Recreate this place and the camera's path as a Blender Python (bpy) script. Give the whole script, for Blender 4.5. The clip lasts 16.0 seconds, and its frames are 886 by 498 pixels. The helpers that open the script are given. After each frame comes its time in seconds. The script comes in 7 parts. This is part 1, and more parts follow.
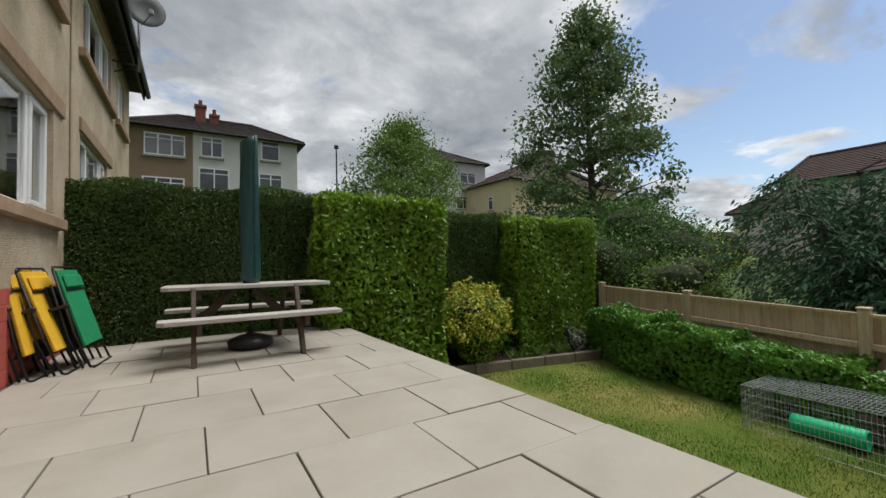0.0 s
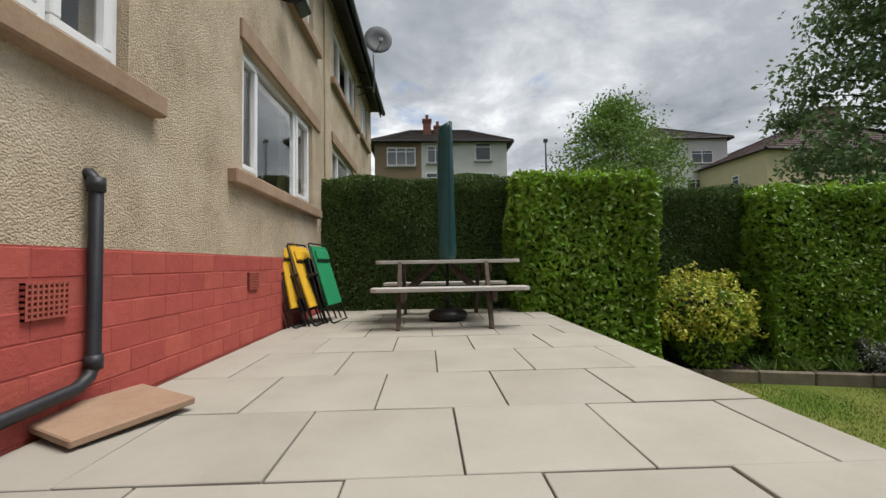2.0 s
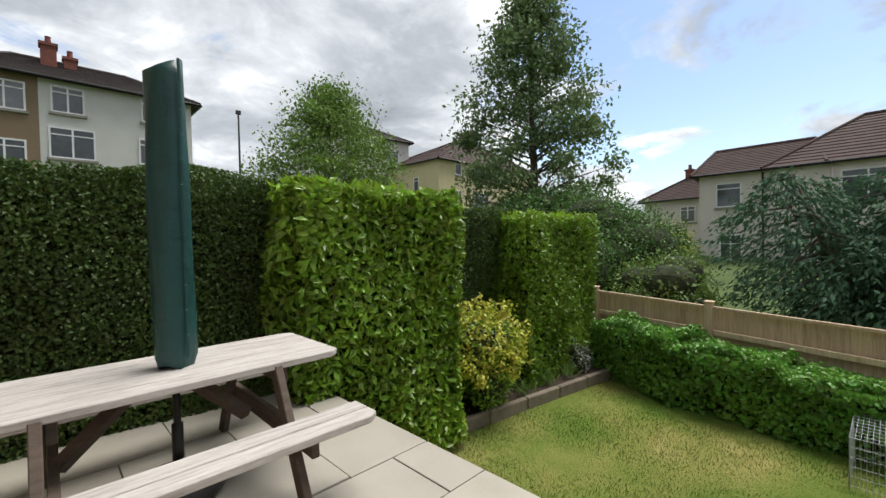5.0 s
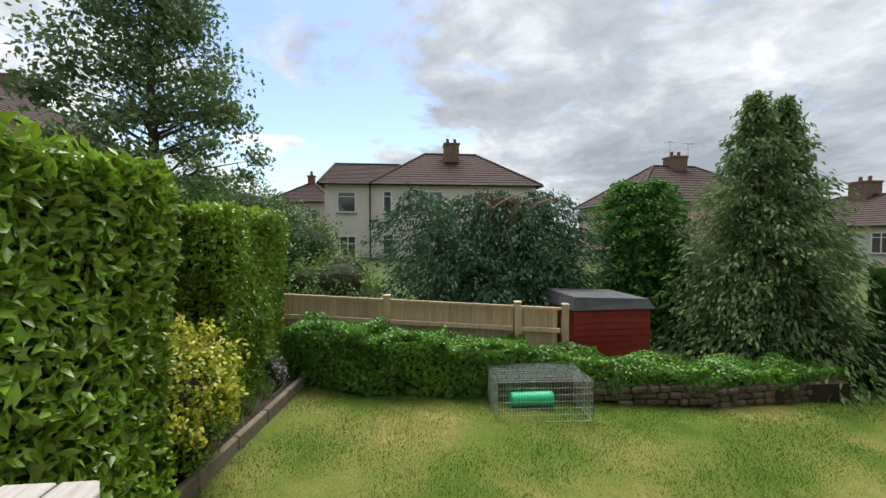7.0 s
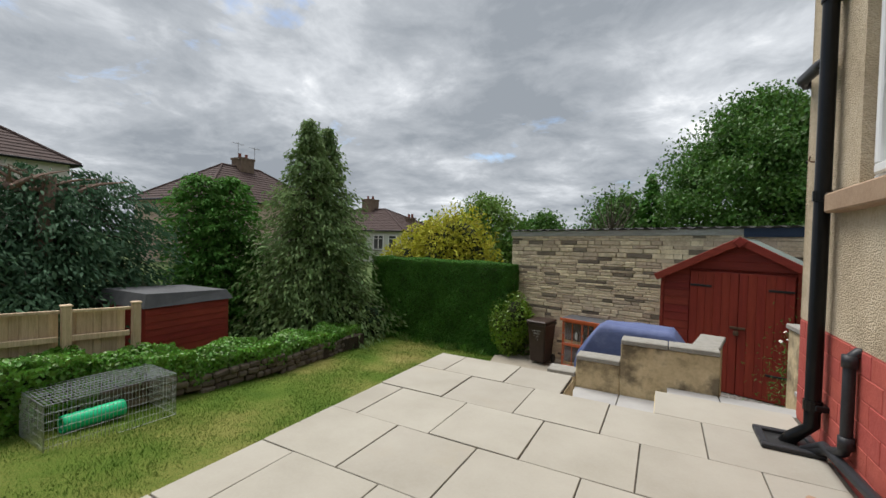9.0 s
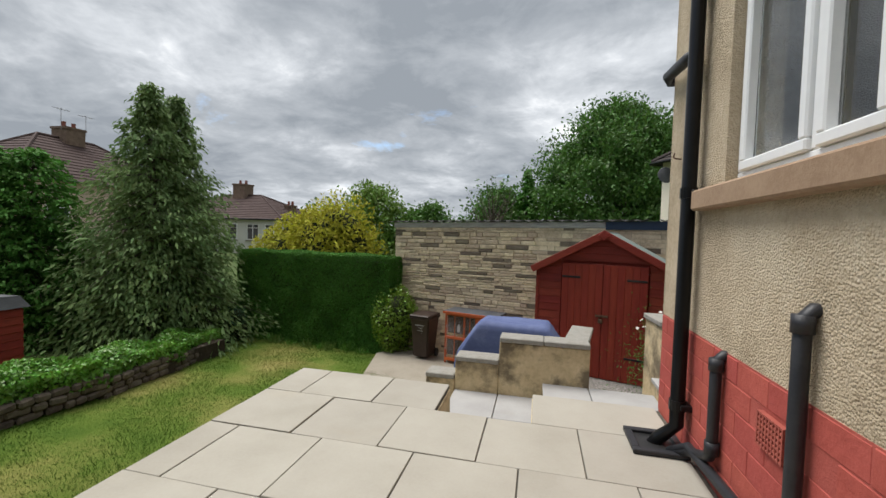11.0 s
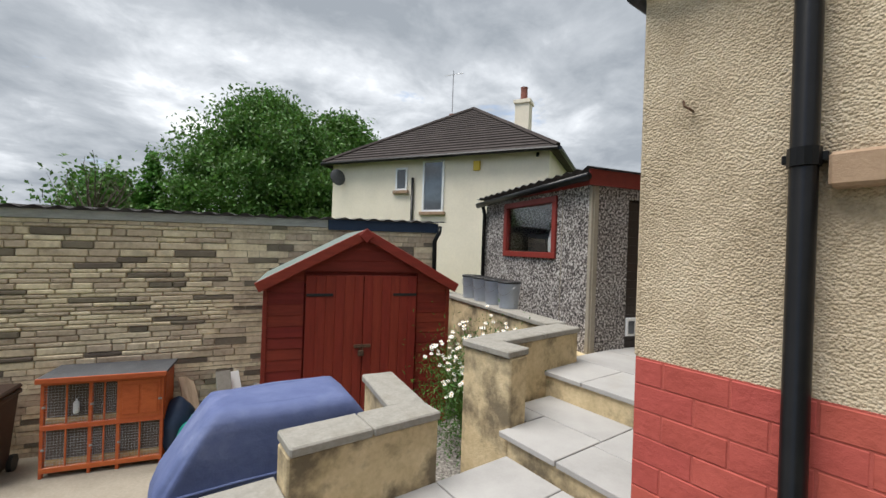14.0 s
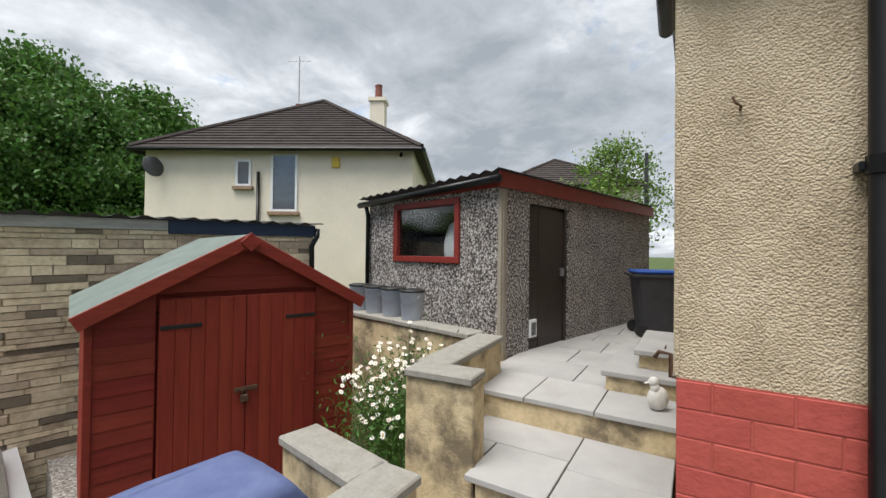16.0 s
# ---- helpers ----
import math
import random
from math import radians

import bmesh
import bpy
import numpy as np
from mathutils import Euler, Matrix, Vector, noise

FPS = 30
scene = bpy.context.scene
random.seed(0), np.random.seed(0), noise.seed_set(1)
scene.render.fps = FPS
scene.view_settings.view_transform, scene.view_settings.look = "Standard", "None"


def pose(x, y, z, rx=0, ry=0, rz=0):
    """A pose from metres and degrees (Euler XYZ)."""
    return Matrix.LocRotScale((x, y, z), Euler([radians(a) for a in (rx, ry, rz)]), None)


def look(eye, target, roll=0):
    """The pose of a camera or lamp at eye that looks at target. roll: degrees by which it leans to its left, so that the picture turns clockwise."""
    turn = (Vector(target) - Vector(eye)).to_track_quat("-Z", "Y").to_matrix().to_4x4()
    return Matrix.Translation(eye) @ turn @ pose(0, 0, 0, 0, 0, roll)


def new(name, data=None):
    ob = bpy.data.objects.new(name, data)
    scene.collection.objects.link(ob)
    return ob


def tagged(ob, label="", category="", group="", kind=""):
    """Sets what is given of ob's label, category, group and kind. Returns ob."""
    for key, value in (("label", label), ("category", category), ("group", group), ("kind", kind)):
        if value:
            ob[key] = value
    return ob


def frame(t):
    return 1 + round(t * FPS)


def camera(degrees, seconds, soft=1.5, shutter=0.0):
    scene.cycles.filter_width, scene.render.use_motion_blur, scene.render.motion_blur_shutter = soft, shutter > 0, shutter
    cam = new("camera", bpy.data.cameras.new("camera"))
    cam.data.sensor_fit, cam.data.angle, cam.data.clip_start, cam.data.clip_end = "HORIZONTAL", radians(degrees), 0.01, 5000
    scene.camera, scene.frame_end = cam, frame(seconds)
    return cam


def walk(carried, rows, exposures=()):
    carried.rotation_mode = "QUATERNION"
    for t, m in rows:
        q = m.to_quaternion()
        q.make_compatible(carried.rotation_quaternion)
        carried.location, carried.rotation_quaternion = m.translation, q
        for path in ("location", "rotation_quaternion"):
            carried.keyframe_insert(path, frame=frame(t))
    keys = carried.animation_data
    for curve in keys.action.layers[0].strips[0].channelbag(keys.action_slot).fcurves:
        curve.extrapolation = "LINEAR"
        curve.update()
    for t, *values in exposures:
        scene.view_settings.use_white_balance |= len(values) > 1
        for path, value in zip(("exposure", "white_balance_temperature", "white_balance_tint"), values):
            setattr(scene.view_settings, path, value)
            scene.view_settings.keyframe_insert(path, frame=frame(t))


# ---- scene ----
cam = camera(94.7, 16.0)
PATH = [
    (0, (0.488, -0.382, 0.917), (1.534, 1.321, 0.989), -1.4),
    (0.5, (0.614, -0.343, 0.874), (1.283, 1.54, 0.959), -1.1),
    (1, (0.777, -0.367, 0.828), (1.138, 1.598, 0.917), -0.9),
    (1.5, (0.831, -0.392, 0.718), (0.999, 1.599, 0.804), -0.8),
    (2, (0.809, -0.237, 0.694), (0.888, 1.76, 0.769), -0.9),
    (2.5, (0.746, 0.11, 0.799), (0.838, 2.107, 0.858), -1.0),
    (3, (0.709, 0.543, 0.924), (0.912, 2.532, 0.96), -1.1),
    (3.2, (0.7, 0.7, 0.992), (0.973, 2.681, 1.025), -1.1),
    (5.3, (0.543, 2.34, 1.441), (2.116, 3.574, 1.392), -1.2),
    (5.5, (0.544, 2.483, 1.436), (2.22, 3.572, 1.384), -1.1),
    (6, (0.586, 2.895, 1.47), (2.455, 3.603, 1.409), -0.7),
    (6.5, (0.587, 3.31, 1.474), (2.566, 3.594, 1.408), -0.3),
    (7, (0.631, 3.63, 1.463), (2.621, 3.44, 1.395), 0.1),
    (7.5, (0.634, 3.775, 1.421), (2.514, 3.096, 1.356), 0.1),
    (8, (0.476, 3.915, 1.427), (2.077, 2.718, 1.364), 0.5),
    (8.5, (0.301, 4.077, 1.404), (1.52, 2.492, 1.351), 1.2),
    (9, (0.166, 4.222, 1.351), (1.12, 2.464, 1.309), 1.6),
    (9.2, (0.134, 4.302, 1.308), (1.005, 2.502, 1.279), 1.8),
    (11.3, (0.248, 3.369, 1.413), (0.639, 1.409, 1.338), 1.6),
    (11.5, (0.292, 3.202, 1.403), (0.635, 1.233, 1.34), 1.5),
    (12, (0.464, 2.692, 1.366), (0.598, 0.697, 1.307), 1.6),
    (12.5, (0.717, 2.25, 1.33), (0.531, 0.259, 1.289), 2.1),
    (13, (0.901, 1.829, 1.322), (0.35, -0.093, 1.293), 2.1),
    (13.5, (1.052, 1.407, 1.32), (0.16, -0.383, 1.306), 2.0),
    (14, (1.261, 1.054, 1.324), (0.091, -0.568, 1.324), 2.0),
    (14.5, (1.352, 0.671, 1.333), (-0.021, -0.784, 1.341), 1.7),
    (15, (1.344, 0.38, 1.353), (-0.177, -0.919, 1.365), 1.3),
    (15.5, (1.391, 0.133, 1.37), (-0.243, -1.021, 1.387), 0.9),
    (16, (1.388, -0.012, 1.367), (-0.316, -1.06, 1.391), 0.7),
]
EXPO = [(0, 0.05), (1.5, 0.22), (3, 0.35), (5.5, 0.6), (7, 0.65), (9, 0.36), (11.5, 0.42), (12.5, 0.53), (14, 0.6), (16, 0.62)]
walk(cam, [(t, look(eye, target, roll)) for t, eye, target, roll in PATH], EXPO)

# ---- light: bright broken cloud ----
SUN_DIR = Vector((0.36, -0.08, 0.90)).normalized()
world = bpy.data.worlds.new("sky")
scene.world = world
world.use_nodes = True
wn, wl = world.node_tree.nodes, world.node_tree.links
wn.clear()


def wnode(kind, **values):
    n = wn.new(kind)
    for k, v in values.items():
        n.inputs[k].default_value = v
    return n


w_out = wn.new("ShaderNodeOutputWorld")
w_bg = wnode("ShaderNodeBackground", Strength=0.135)
w_sky = wn.new("ShaderNodeTexSky")
w_sky.sky_type, w_sky.sun_disc = "NISHITA", False
w_sky.sun_elevation = math.asin(SUN_DIR.z)
w_sky.sun_rotation = math.atan2(SUN_DIR.x, SUN_DIR.y)
w_tc = wn.new("ShaderNodeTexCoord")
# project the view direction on a flat cloud layer
w_sep = wn.new("ShaderNodeSeparateXYZ")
wl.new(w_tc.outputs["Generated"], w_sep.inputs[0])
w_z = wn.new("ShaderNodeMath")
w_z.operation = "MAXIMUM"
w_z.inputs[1].default_value = 0.0
wl.new(w_sep.outputs[2], w_z.inputs[0])
w_z2 = wn.new("ShaderNodeMath")
w_z2.operation = "ADD"
w_z2.inputs[1].default_value = 0.22
wl.new(w_z.outputs[0], w_z2.inputs[0])
w_comb = wn.new("ShaderNodeCombineXYZ")
for i in (0, 1):
    d = wn.new("ShaderNodeMath")
    d.operation = "DIVIDE"
    wl.new(w_sep.outputs[i], d.inputs[0])
    wl.new(w_z2.outputs[0], d.inputs[1])
    wl.new(d.outputs[0], w_comb.inputs[i])


def wmath(op, a, b=None, clamp=False):
    n = wn.new("ShaderNodeMath")
    n.operation, n.use_clamp = op, clamp
    for i, v in enumerate((a, b)):
        if v is None:
            continue
        if isinstance(v, (int, float)):
            n.inputs[i].default_value = v
        else:
            wl.new(v, n.inputs[i])
    return n.outputs[0]


def wnoise(scale, detail, rough, offset, distort=0.0):
    m = wn.new("ShaderNodeMapping")
    m.inputs["Location"].default_value = offset
    wl.new(w_comb.outputs[0], m.inputs[0])
    n = wnode("ShaderNodeTexNoise", Scale=scale, Detail=detail, Roughness=rough, Distortion=distort)
    wl.new(m.outputs[0], n.inputs["Vector"])
    return n.outputs[0]


def wramp(value, stops):
    r = wn.new("ShaderNodeValToRGB")
    r.color_ramp.elements[0].position, r.color_ramp.elements[0].color = stops[0][0], (*stops[0][1], 1)
    r.color_ramp.elements[1].position, r.color_ramp.elements[1].color = stops[-1][0], (*stops[-1][1], 1)
    for p, c in stops[1:-1]:
        r.color_ramp.elements.new(p).color = (*c, 1)
    wl.new(value, r.inputs[0])
    return r.outputs[0]


# the cloud cover thins out towards the north-east and closes to the south
w_dot = wn.new("ShaderNodeVectorMath")
w_dot.operation = "DOT_PRODUCT"
w_dot.inputs[1].default_value = (0.89, 0.20, 0.41)
wl.new(w_tc.outputs["Generated"], w_dot.inputs[0])
thin = wmath("MULTIPLY", wmath("SUBTRACT", w_dot.outputs["Value"], 0.87, True), 2.3)
w_dot2 = wn.new("ShaderNodeVectorMath")
w_dot2.operation = "DOT_PRODUCT"
w_dot2.inputs[1].default_value = (0.80, -0.55, 0.25)
wl.new(w_tc.outputs["Generated"], w_dot2.inputs[0])
heavy = wmath("SUBTRACT", w_dot2.outputs["Value"], 0.62, True)
cover = wmath("ADD", wmath("SUBTRACT", wnoise(1.7, 9, 0.60, (5.3, 2.2, 0.0), 0.35), thin), 0.06)
mask = wramp(cover, [(0.335, (0, 0, 0)), (0.43, (1, 1, 1))])
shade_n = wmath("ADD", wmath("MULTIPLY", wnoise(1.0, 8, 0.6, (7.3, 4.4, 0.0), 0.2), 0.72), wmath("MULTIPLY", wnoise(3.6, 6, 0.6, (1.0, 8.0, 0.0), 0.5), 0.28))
shade_d = wmath("SUBTRACT", wmath("ADD", wmath("ADD", shade_n, wmath("MULTIPLY", thin, 0.25)), wmath("MULTIPLY", wmath("MAXIMUM", w_sep.outputs[1], 0.0), 0.05)), wmath("MULTIPLY", heavy, 0.11))
cloud = wramp(shade_d, [(0.40, (1.9, 2.1, 2.35)), (0.51, (2.9, 3.1, 3.35)), (0.59, (4.3, 4.5, 4.75)), (0.67, (6.9, 7.0, 7.1))])
w_mix = wn.new("ShaderNodeMix")
w_mix.data_type = "RGBA"
wl.new(mask, w_mix.inputs[0])
wl.new(w_sky.outputs[0], w_mix.inputs[6])
wl.new(cloud, w_mix.inputs[7])
wl.new(w_mix.outputs[2], w_bg.inputs[0])
wl.new(w_bg.outputs[0], w_out.inputs[0])

sun = bpy.data.lights.new("sun", "SUN")
sun.energy, sun.angle, sun.color = 3.4, radians(38), (1.0, 0.97, 0.93)
sun_ob = new("sun", sun)
sun_ob.matrix_world = look(SUN_DIR * 60, (0, 0, 0))

# ---- materials ----


def mat(name, stops, scale=6.0, rough=0.8, bump=0.15, bscale=60.0, metal=0.0, spec=0.4, vary=0.0, island=False, stretch=(1, 1, 1), dist=0.01,
        voronoi=0.0, stain=None, wave=None, trans=0.0, clear=0.0, fine=0.35, sooty=0.0):
    """A procedural surface: two scales of noise through a colour ramp, with relief, and a change of tone from piece to piece."""
    m = bpy.data.materials.new(name)
    m.use_nodes = True
    n, l = m.node_tree.nodes, m.node_tree.links
    b = n["Principled BSDF"]
    b.inputs["Roughness"].default_value = rough
    b.inputs["Metallic"].default_value = metal
    b.inputs["Specular IOR Level"].default_value = spec
    b.inputs["Transmission Weight"].default_value = trans
    b.inputs["Coat Weight"].default_value = clear
    tc = n.new("ShaderNodeTexCoord")
    mp = n.new("ShaderNodeMapping")
    mp.inputs["Scale"].default_value = stretch
    l.new(tc.outputs["Object"], mp.inputs[0])
    vec = mp.outputs[0]
    rnd = None
    if vary:
        info = n.new("ShaderNodeNewGeometry" if island else "ShaderNodeObjectInfo")
        rnd = info.outputs["Random Per Island" if island else "Random"]
        if not island:
            off = n.new("ShaderNodeVectorMath")
            off.operation = "MULTIPLY_ADD"
            off.inputs[0].default_value = (17.0, 29.0, 11.0)
            l.new(rnd, off.inputs[1])
            l.new(vec, off.inputs[2])
            vec = off.outputs[0]

    def noise_tex(s, detail=5.0, r=0.6):
        t = n.new("ShaderNodeTexNoise")
        t.inputs["Scale"].default_value, t.inputs["Detail"].default_value, t.inputs["Roughness"].default_value = s, detail, r
        l.new(vec, t.inputs["Vector"])
        return t.outputs[0]

    def math_node(op, a, c):
        t = n.new("ShaderNodeMath")
        t.operation = op
        for i, v in enumerate((a, c)):
            if isinstance(v, (int, float)):
                t.inputs[i].default_value = v
            else:
                l.new(v, t.inputs[i])
        return t.outputs[0]

    mixed = math_node("ADD", math_node("MULTIPLY", noise_tex(scale), 1 - fine), math_node("MULTIPLY", noise_tex(bscale * 0.5, 4), fine))
    ramp = n.new("ShaderNodeValToRGB")
    els = ramp.color_ramp.elements
    els[0].position, els[0].color = stops[0][0], (*stops[0][1], 1)
    els[1].position, els[1].color = stops[-1][0], (*stops[-1][1], 1)
    for p, c in stops[1:-1]:
        els.new(p).color = (*c, 1)
    l.new(mixed, ramp.inputs[0])
    col = ramp.outputs[0]
    if stain:
        amount, scol, sscale, lo, hi = stain
        sr = n.new("ShaderNodeValToRGB")
        sr.color_ramp.elements[0].position, sr.color_ramp.elements[1].position = lo, hi
        sr.color_ramp.elements[0].color, sr.color_ramp.elements[1].color = (0, 0, 0, 1), (amount, amount, amount, 1)
        l.new(noise_tex(sscale, 7, 0.65), sr.inputs[0])
        mx = n.new("ShaderNodeMix")
        mx.data_type = "RGBA"
        l.new(sr.outputs[0], mx.inputs[0])
        l.new(col, mx.inputs[6])
        mx.inputs[7].default_value = (*scol, 1)
        col = mx.outputs[2]
    if vary:
        hs = n.new("ShaderNodeHueSaturation")
        l.new(math_node("ADD", math_node("MULTIPLY", rnd, vary), 1 - vary / 2), hs.inputs["Value"])
        l.new(math_node("ADD", math_node("MULTIPLY", rnd, vary * 0.05), 0.5 - vary * 0.025), hs.inputs["Hue"])
        l.new(col, hs.inputs["Color"])
        col = hs.outputs[0]
        if sooty:
            pick = n.new("ShaderNodeMath")
            pick.operation = "GREATER_THAN"
            pick.inputs[1].default_value = 1 - sooty
            l.new(math_node("FRACT", math_node("MULTIPLY", rnd, 37.7), 0.0), pick.inputs[0])
            sx = n.new("ShaderNodeMix")
            sx.data_type = "RGBA"
            l.new(math_node("MULTIPLY", pick.outputs[0], 0.8), sx.inputs[0])
            l.new(col, sx.inputs[6])
            sx.inputs[7].default_value = (0.075, 0.062, 0.052, 1)
            col = sx.outputs[2]
    l.new(col, b.inputs["Base Color"])
    if bump:
        bp = n.new("ShaderNodeBump")
        bp.inputs["Strength"].default_value, bp.inputs["Distance"].default_value = bump, dist
        h = noise_tex(bscale, 5, 0.65)
        if voronoi:
            v = n.new("ShaderNodeTexVoronoi")
            v.inputs["Scale"].default_value = voronoi
            l.new(vec, v.inputs["Vector"])
            h = math_node("SUBTRACT", math_node("MULTIPLY", h, 0.7), math_node("MULTIPLY", v.outputs[0], 0.8))
        if wave:
            w = n.new("ShaderNodeTexWave")
            w.bands_direction = wave[0]
            w.inputs["Scale"].default_value = wave[1]
            l.new(tc.outputs["Object"], w.inputs["Vector"])
            h = math_node("ADD", math_node("MULTIPLY", h, 0.3), w.outputs[1])
        l.new(h, bp.inputs["Height"])
        l.new(bp.outputs[0], b.inputs["Normal"])
    return m


def glass_mat(name, tint=(0.9, 0.94, 0.93)):
    m = bpy.data.materials.new(name)
    m.use_nodes = True
    b = m.node_tree.nodes["Principled BSDF"]
    b.inputs["Base Color"].default_value = (*tint, 1)
    b.inputs["Roughness"].default_value, b.inputs["Transmission Weight"].default_value, b.inputs["IOR"].default_value = 0.02, 1.0, 1.5
    return m


M = {}
M["harl"] = mat("roughcast_render", [(0.30, (0.330, 0.262, 0.175)), (0.5, (0.530, 0.435, 0.310)), (0.7, (0.670, 0.580, 0.440))], 1.6, 0.95, 0.9, 78, dist=0.0125, voronoi=92, spec=0.15,
                stain=(0.4, (0.26, 0.20, 0.13), 0.9, 0.52, 0.75))
M["red_brick"] = mat("red_masonry_paint", [(0.3, (0.324, 0.063, 0.048)), (0.6, (0.432, 0.092, 0.072)), (0.8, (0.504, 0.127, 0.102))], 3, 0.75, 0.45, 35, vary=0.12, dist=0.012, spec=0.3,
                     stain=(0.5, (0.30, 0.16, 0.10), 2.0, 0.62, 0.8))
M["red_mortar"] = mat("red_painted_joint", [(0.3, (0.312, 0.063, 0.050)), (0.7, (0.432, 0.098, 0.074))], 4, 0.85, 0.4, 70)
M["sandstone"] = mat("sandstone_dressing", [(0.3, (0.25, 0.16, 0.10)), (0.6, (0.36, 0.25, 0.165)), (0.8, (0.43, 0.31, 0.21))], 5, 0.9, 0.4, 90, dist=0.006)
M["slab"] = mat("buff_concrete_flag", [(0.25, (0.285, 0.262, 0.215)), (0.5, (0.345, 0.320, 0.270)), (0.75, (0.390, 0.365, 0.312))], 1.6, 0.85, 0.25, 120, vary=0.10, dist=0.003, spec=0.3,
                stain=(0.5, (0.36, 0.31, 0.23), 1.2, 0.60, 0.80), fine=0.2)
M["grey_slab"] = mat("grey_concrete_flag", [(0.25, (0.279, 0.273, 0.261)), (0.5, (0.353, 0.344, 0.333)), (0.75, (0.410, 0.403, 0.387))], 2.0, 0.85, 0.25, 120, vary=0.10, dist=0.003,
                     stain=(0.5, (0.30, 0.27, 0.21), 1.5, 0.6, 0.8), fine=0.2)
M["joint"] = mat("dark_joint_sand", [(0.3, (0.05, 0.045, 0.035)), (0.7, (0.15, 0.135, 0.11))], 12, 0.95, 0.5, 150)
M["old_render"] = mat("stained_cream_render", [(0.3, (0.380, 0.299, 0.172)), (0.5, (0.575, 0.460, 0.276)), (0.7, (0.713, 0.586, 0.380))], 3.0, 0.92, 0.5, 50, dist=0.01,
                      stain=(0.85, (0.115, 0.092, 0.062), 2.2, 0.47, 0.62))
M["coping"] = mat("weathered_coping_stone", [(0.3, (0.20, 0.19, 0.165)), (0.6, (0.33, 0.315, 0.28)), (0.8, (0.42, 0.40, 0.36))], 4, 0.9, 0.5, 80, dist=0.006,
                  stain=(0.6, (0.12, 0.105, 0.08), 4.0, 0.5, 0.7))
M["stone"] = mat("coursed_sandstone", [(0.3, (0.40, 0.315, 0.22)), (0.5, (0.58, 0.48, 0.35)), (0.75, (0.72, 0.62, 0.475))], 5, 0.92, 0.45, 40, vary=0.5, sooty=0.11, dist=0.012,
                 stain=(0.45, (0.12, 0.10, 0.08), 3.0, 0.56, 0.72))
M["stone_join"] = mat("coursed_sandstone_rest", [(0.3, (0.40, 0.315, 0.22)), (0.5, (0.58, 0.48, 0.35)), (0.75, (0.72, 0.62, 0.475))], 5, 0.92, 0.45, 40, vary=0.5, sooty=0.11, island=True,
                      dist=0.012, stain=(0.45, (0.12, 0.10, 0.08), 3.0, 0.56, 0.72))
M["mortar"] = mat("lime_mortar", [(0.3, (0.36, 0.31, 0.23)), (0.7, (0.50, 0.44, 0.34))], 6, 0.95, 0.6, 60)
M["upvc"] = mat("white_upvc", [(0.3, (0.74, 0.75, 0.76)), (0.7, (0.82, 0.83, 0.83))], 3, 0.3, 0.02, 30, spec=0.5)
M["glass"] = glass_mat("window_glass")
M["dark_pane"] = mat("far_window_glass", [(0.3, (0.03, 0.035, 0.04)), (0.7, (0.09, 0.10, 0.115))], 0.8, 0.05, 0.0, 10, spec=0.9)
M["room"] = mat("room_wall_inside", [(0.3, (0.20, 0.18, 0.16)), (0.7, (0.28, 0.26, 0.23))], 2, 0.9, 0.1, 20)
M["curtain"] = mat("olive_curtain", [(0.3, (0.16, 0.13, 0.06)), (0.7, (0.27, 0.22, 0.12))], 4, 0.9, 0.3, 60, stretch=(8, 8, 0.3))
M["net"] = mat("net_curtain", [(0.3, (0.62, 0.64, 0.66)), (0.7, (0.74, 0.75, 0.76))], 4, 0.9, 0.3, 60, stretch=(8, 8, 0.3))
M["black_pvc"] = mat("black_pipe_plastic", [(0.3, (0.004, 0.004, 0.005)), (0.7, (0.010, 0.010, 0.010))], 4, 0.3, 0.05, 60, spec=0.25)
M["grey_pvc"] = mat("grey_pipe_plastic", [(0.3, (0.014, 0.015, 0.018)), (0.7, (0.03, 0.03, 0.034))], 5, 0.45, 0.15, 80)
M["terracotta"] = mat("painted_terracotta", [(0.3, (0.28, 0.06, 0.045)), (0.7, (0.38, 0.10, 0.07))], 8, 0.8, 0.3, 60)
M["board"] = mat("buff_board", [(0.3, (0.271, 0.168, 0.106)), (0.7, (0.369, 0.252, 0.170))], 5, 0.85, 0.3, 70)
M["grey_wood"] = mat("silvered_timber", [(0.25, (0.22, 0.20, 0.18)), (0.5, (0.45, 0.42, 0.39)), (0.8, (0.62, 0.60, 0.57))], 3.0, 0.9, 0.5, 40, stretch=(1.2, 14, 14), dist=0.006, vary=0.12, spec=0.2)
M["brown_wood"] = mat("dark_stained_timber", [(0.25, (0.05, 0.036, 0.028)), (0.6, (0.11, 0.082, 0.064)), (0.8, (0.20, 0.16, 0.13))], 3.0, 0.85, 0.4, 40, stretch=(3, 3, 12), dist=0.005, vary=0.2)
M["fence_wood"] = mat("weathered_fence_board", [(0.25, (0.317, 0.230, 0.152)), (0.5, (0.550, 0.419, 0.285)), (0.8, (0.766, 0.615, 0.454))], 2.5, 0.9, 0.4, 30, stretch=(9, 9, 0.7), dist=0.006, vary=0.22)
M["green_cover"] = mat("dark_green_vinyl", [(0.3, (0.006, 0.040, 0.038)), (0.6, (0.012, 0.062, 0.058)), (0.8, (0.022, 0.082, 0.074))], 6, 0.38, 0.35, 9, dist=0.03, spec=0.5)
M["black_plastic"] = mat("black_base_plastic", [(0.3, (0.012, 0.012, 0.012)), (0.7, (0.03, 0.03, 0.03))], 6, 0.4, 0.1, 60)
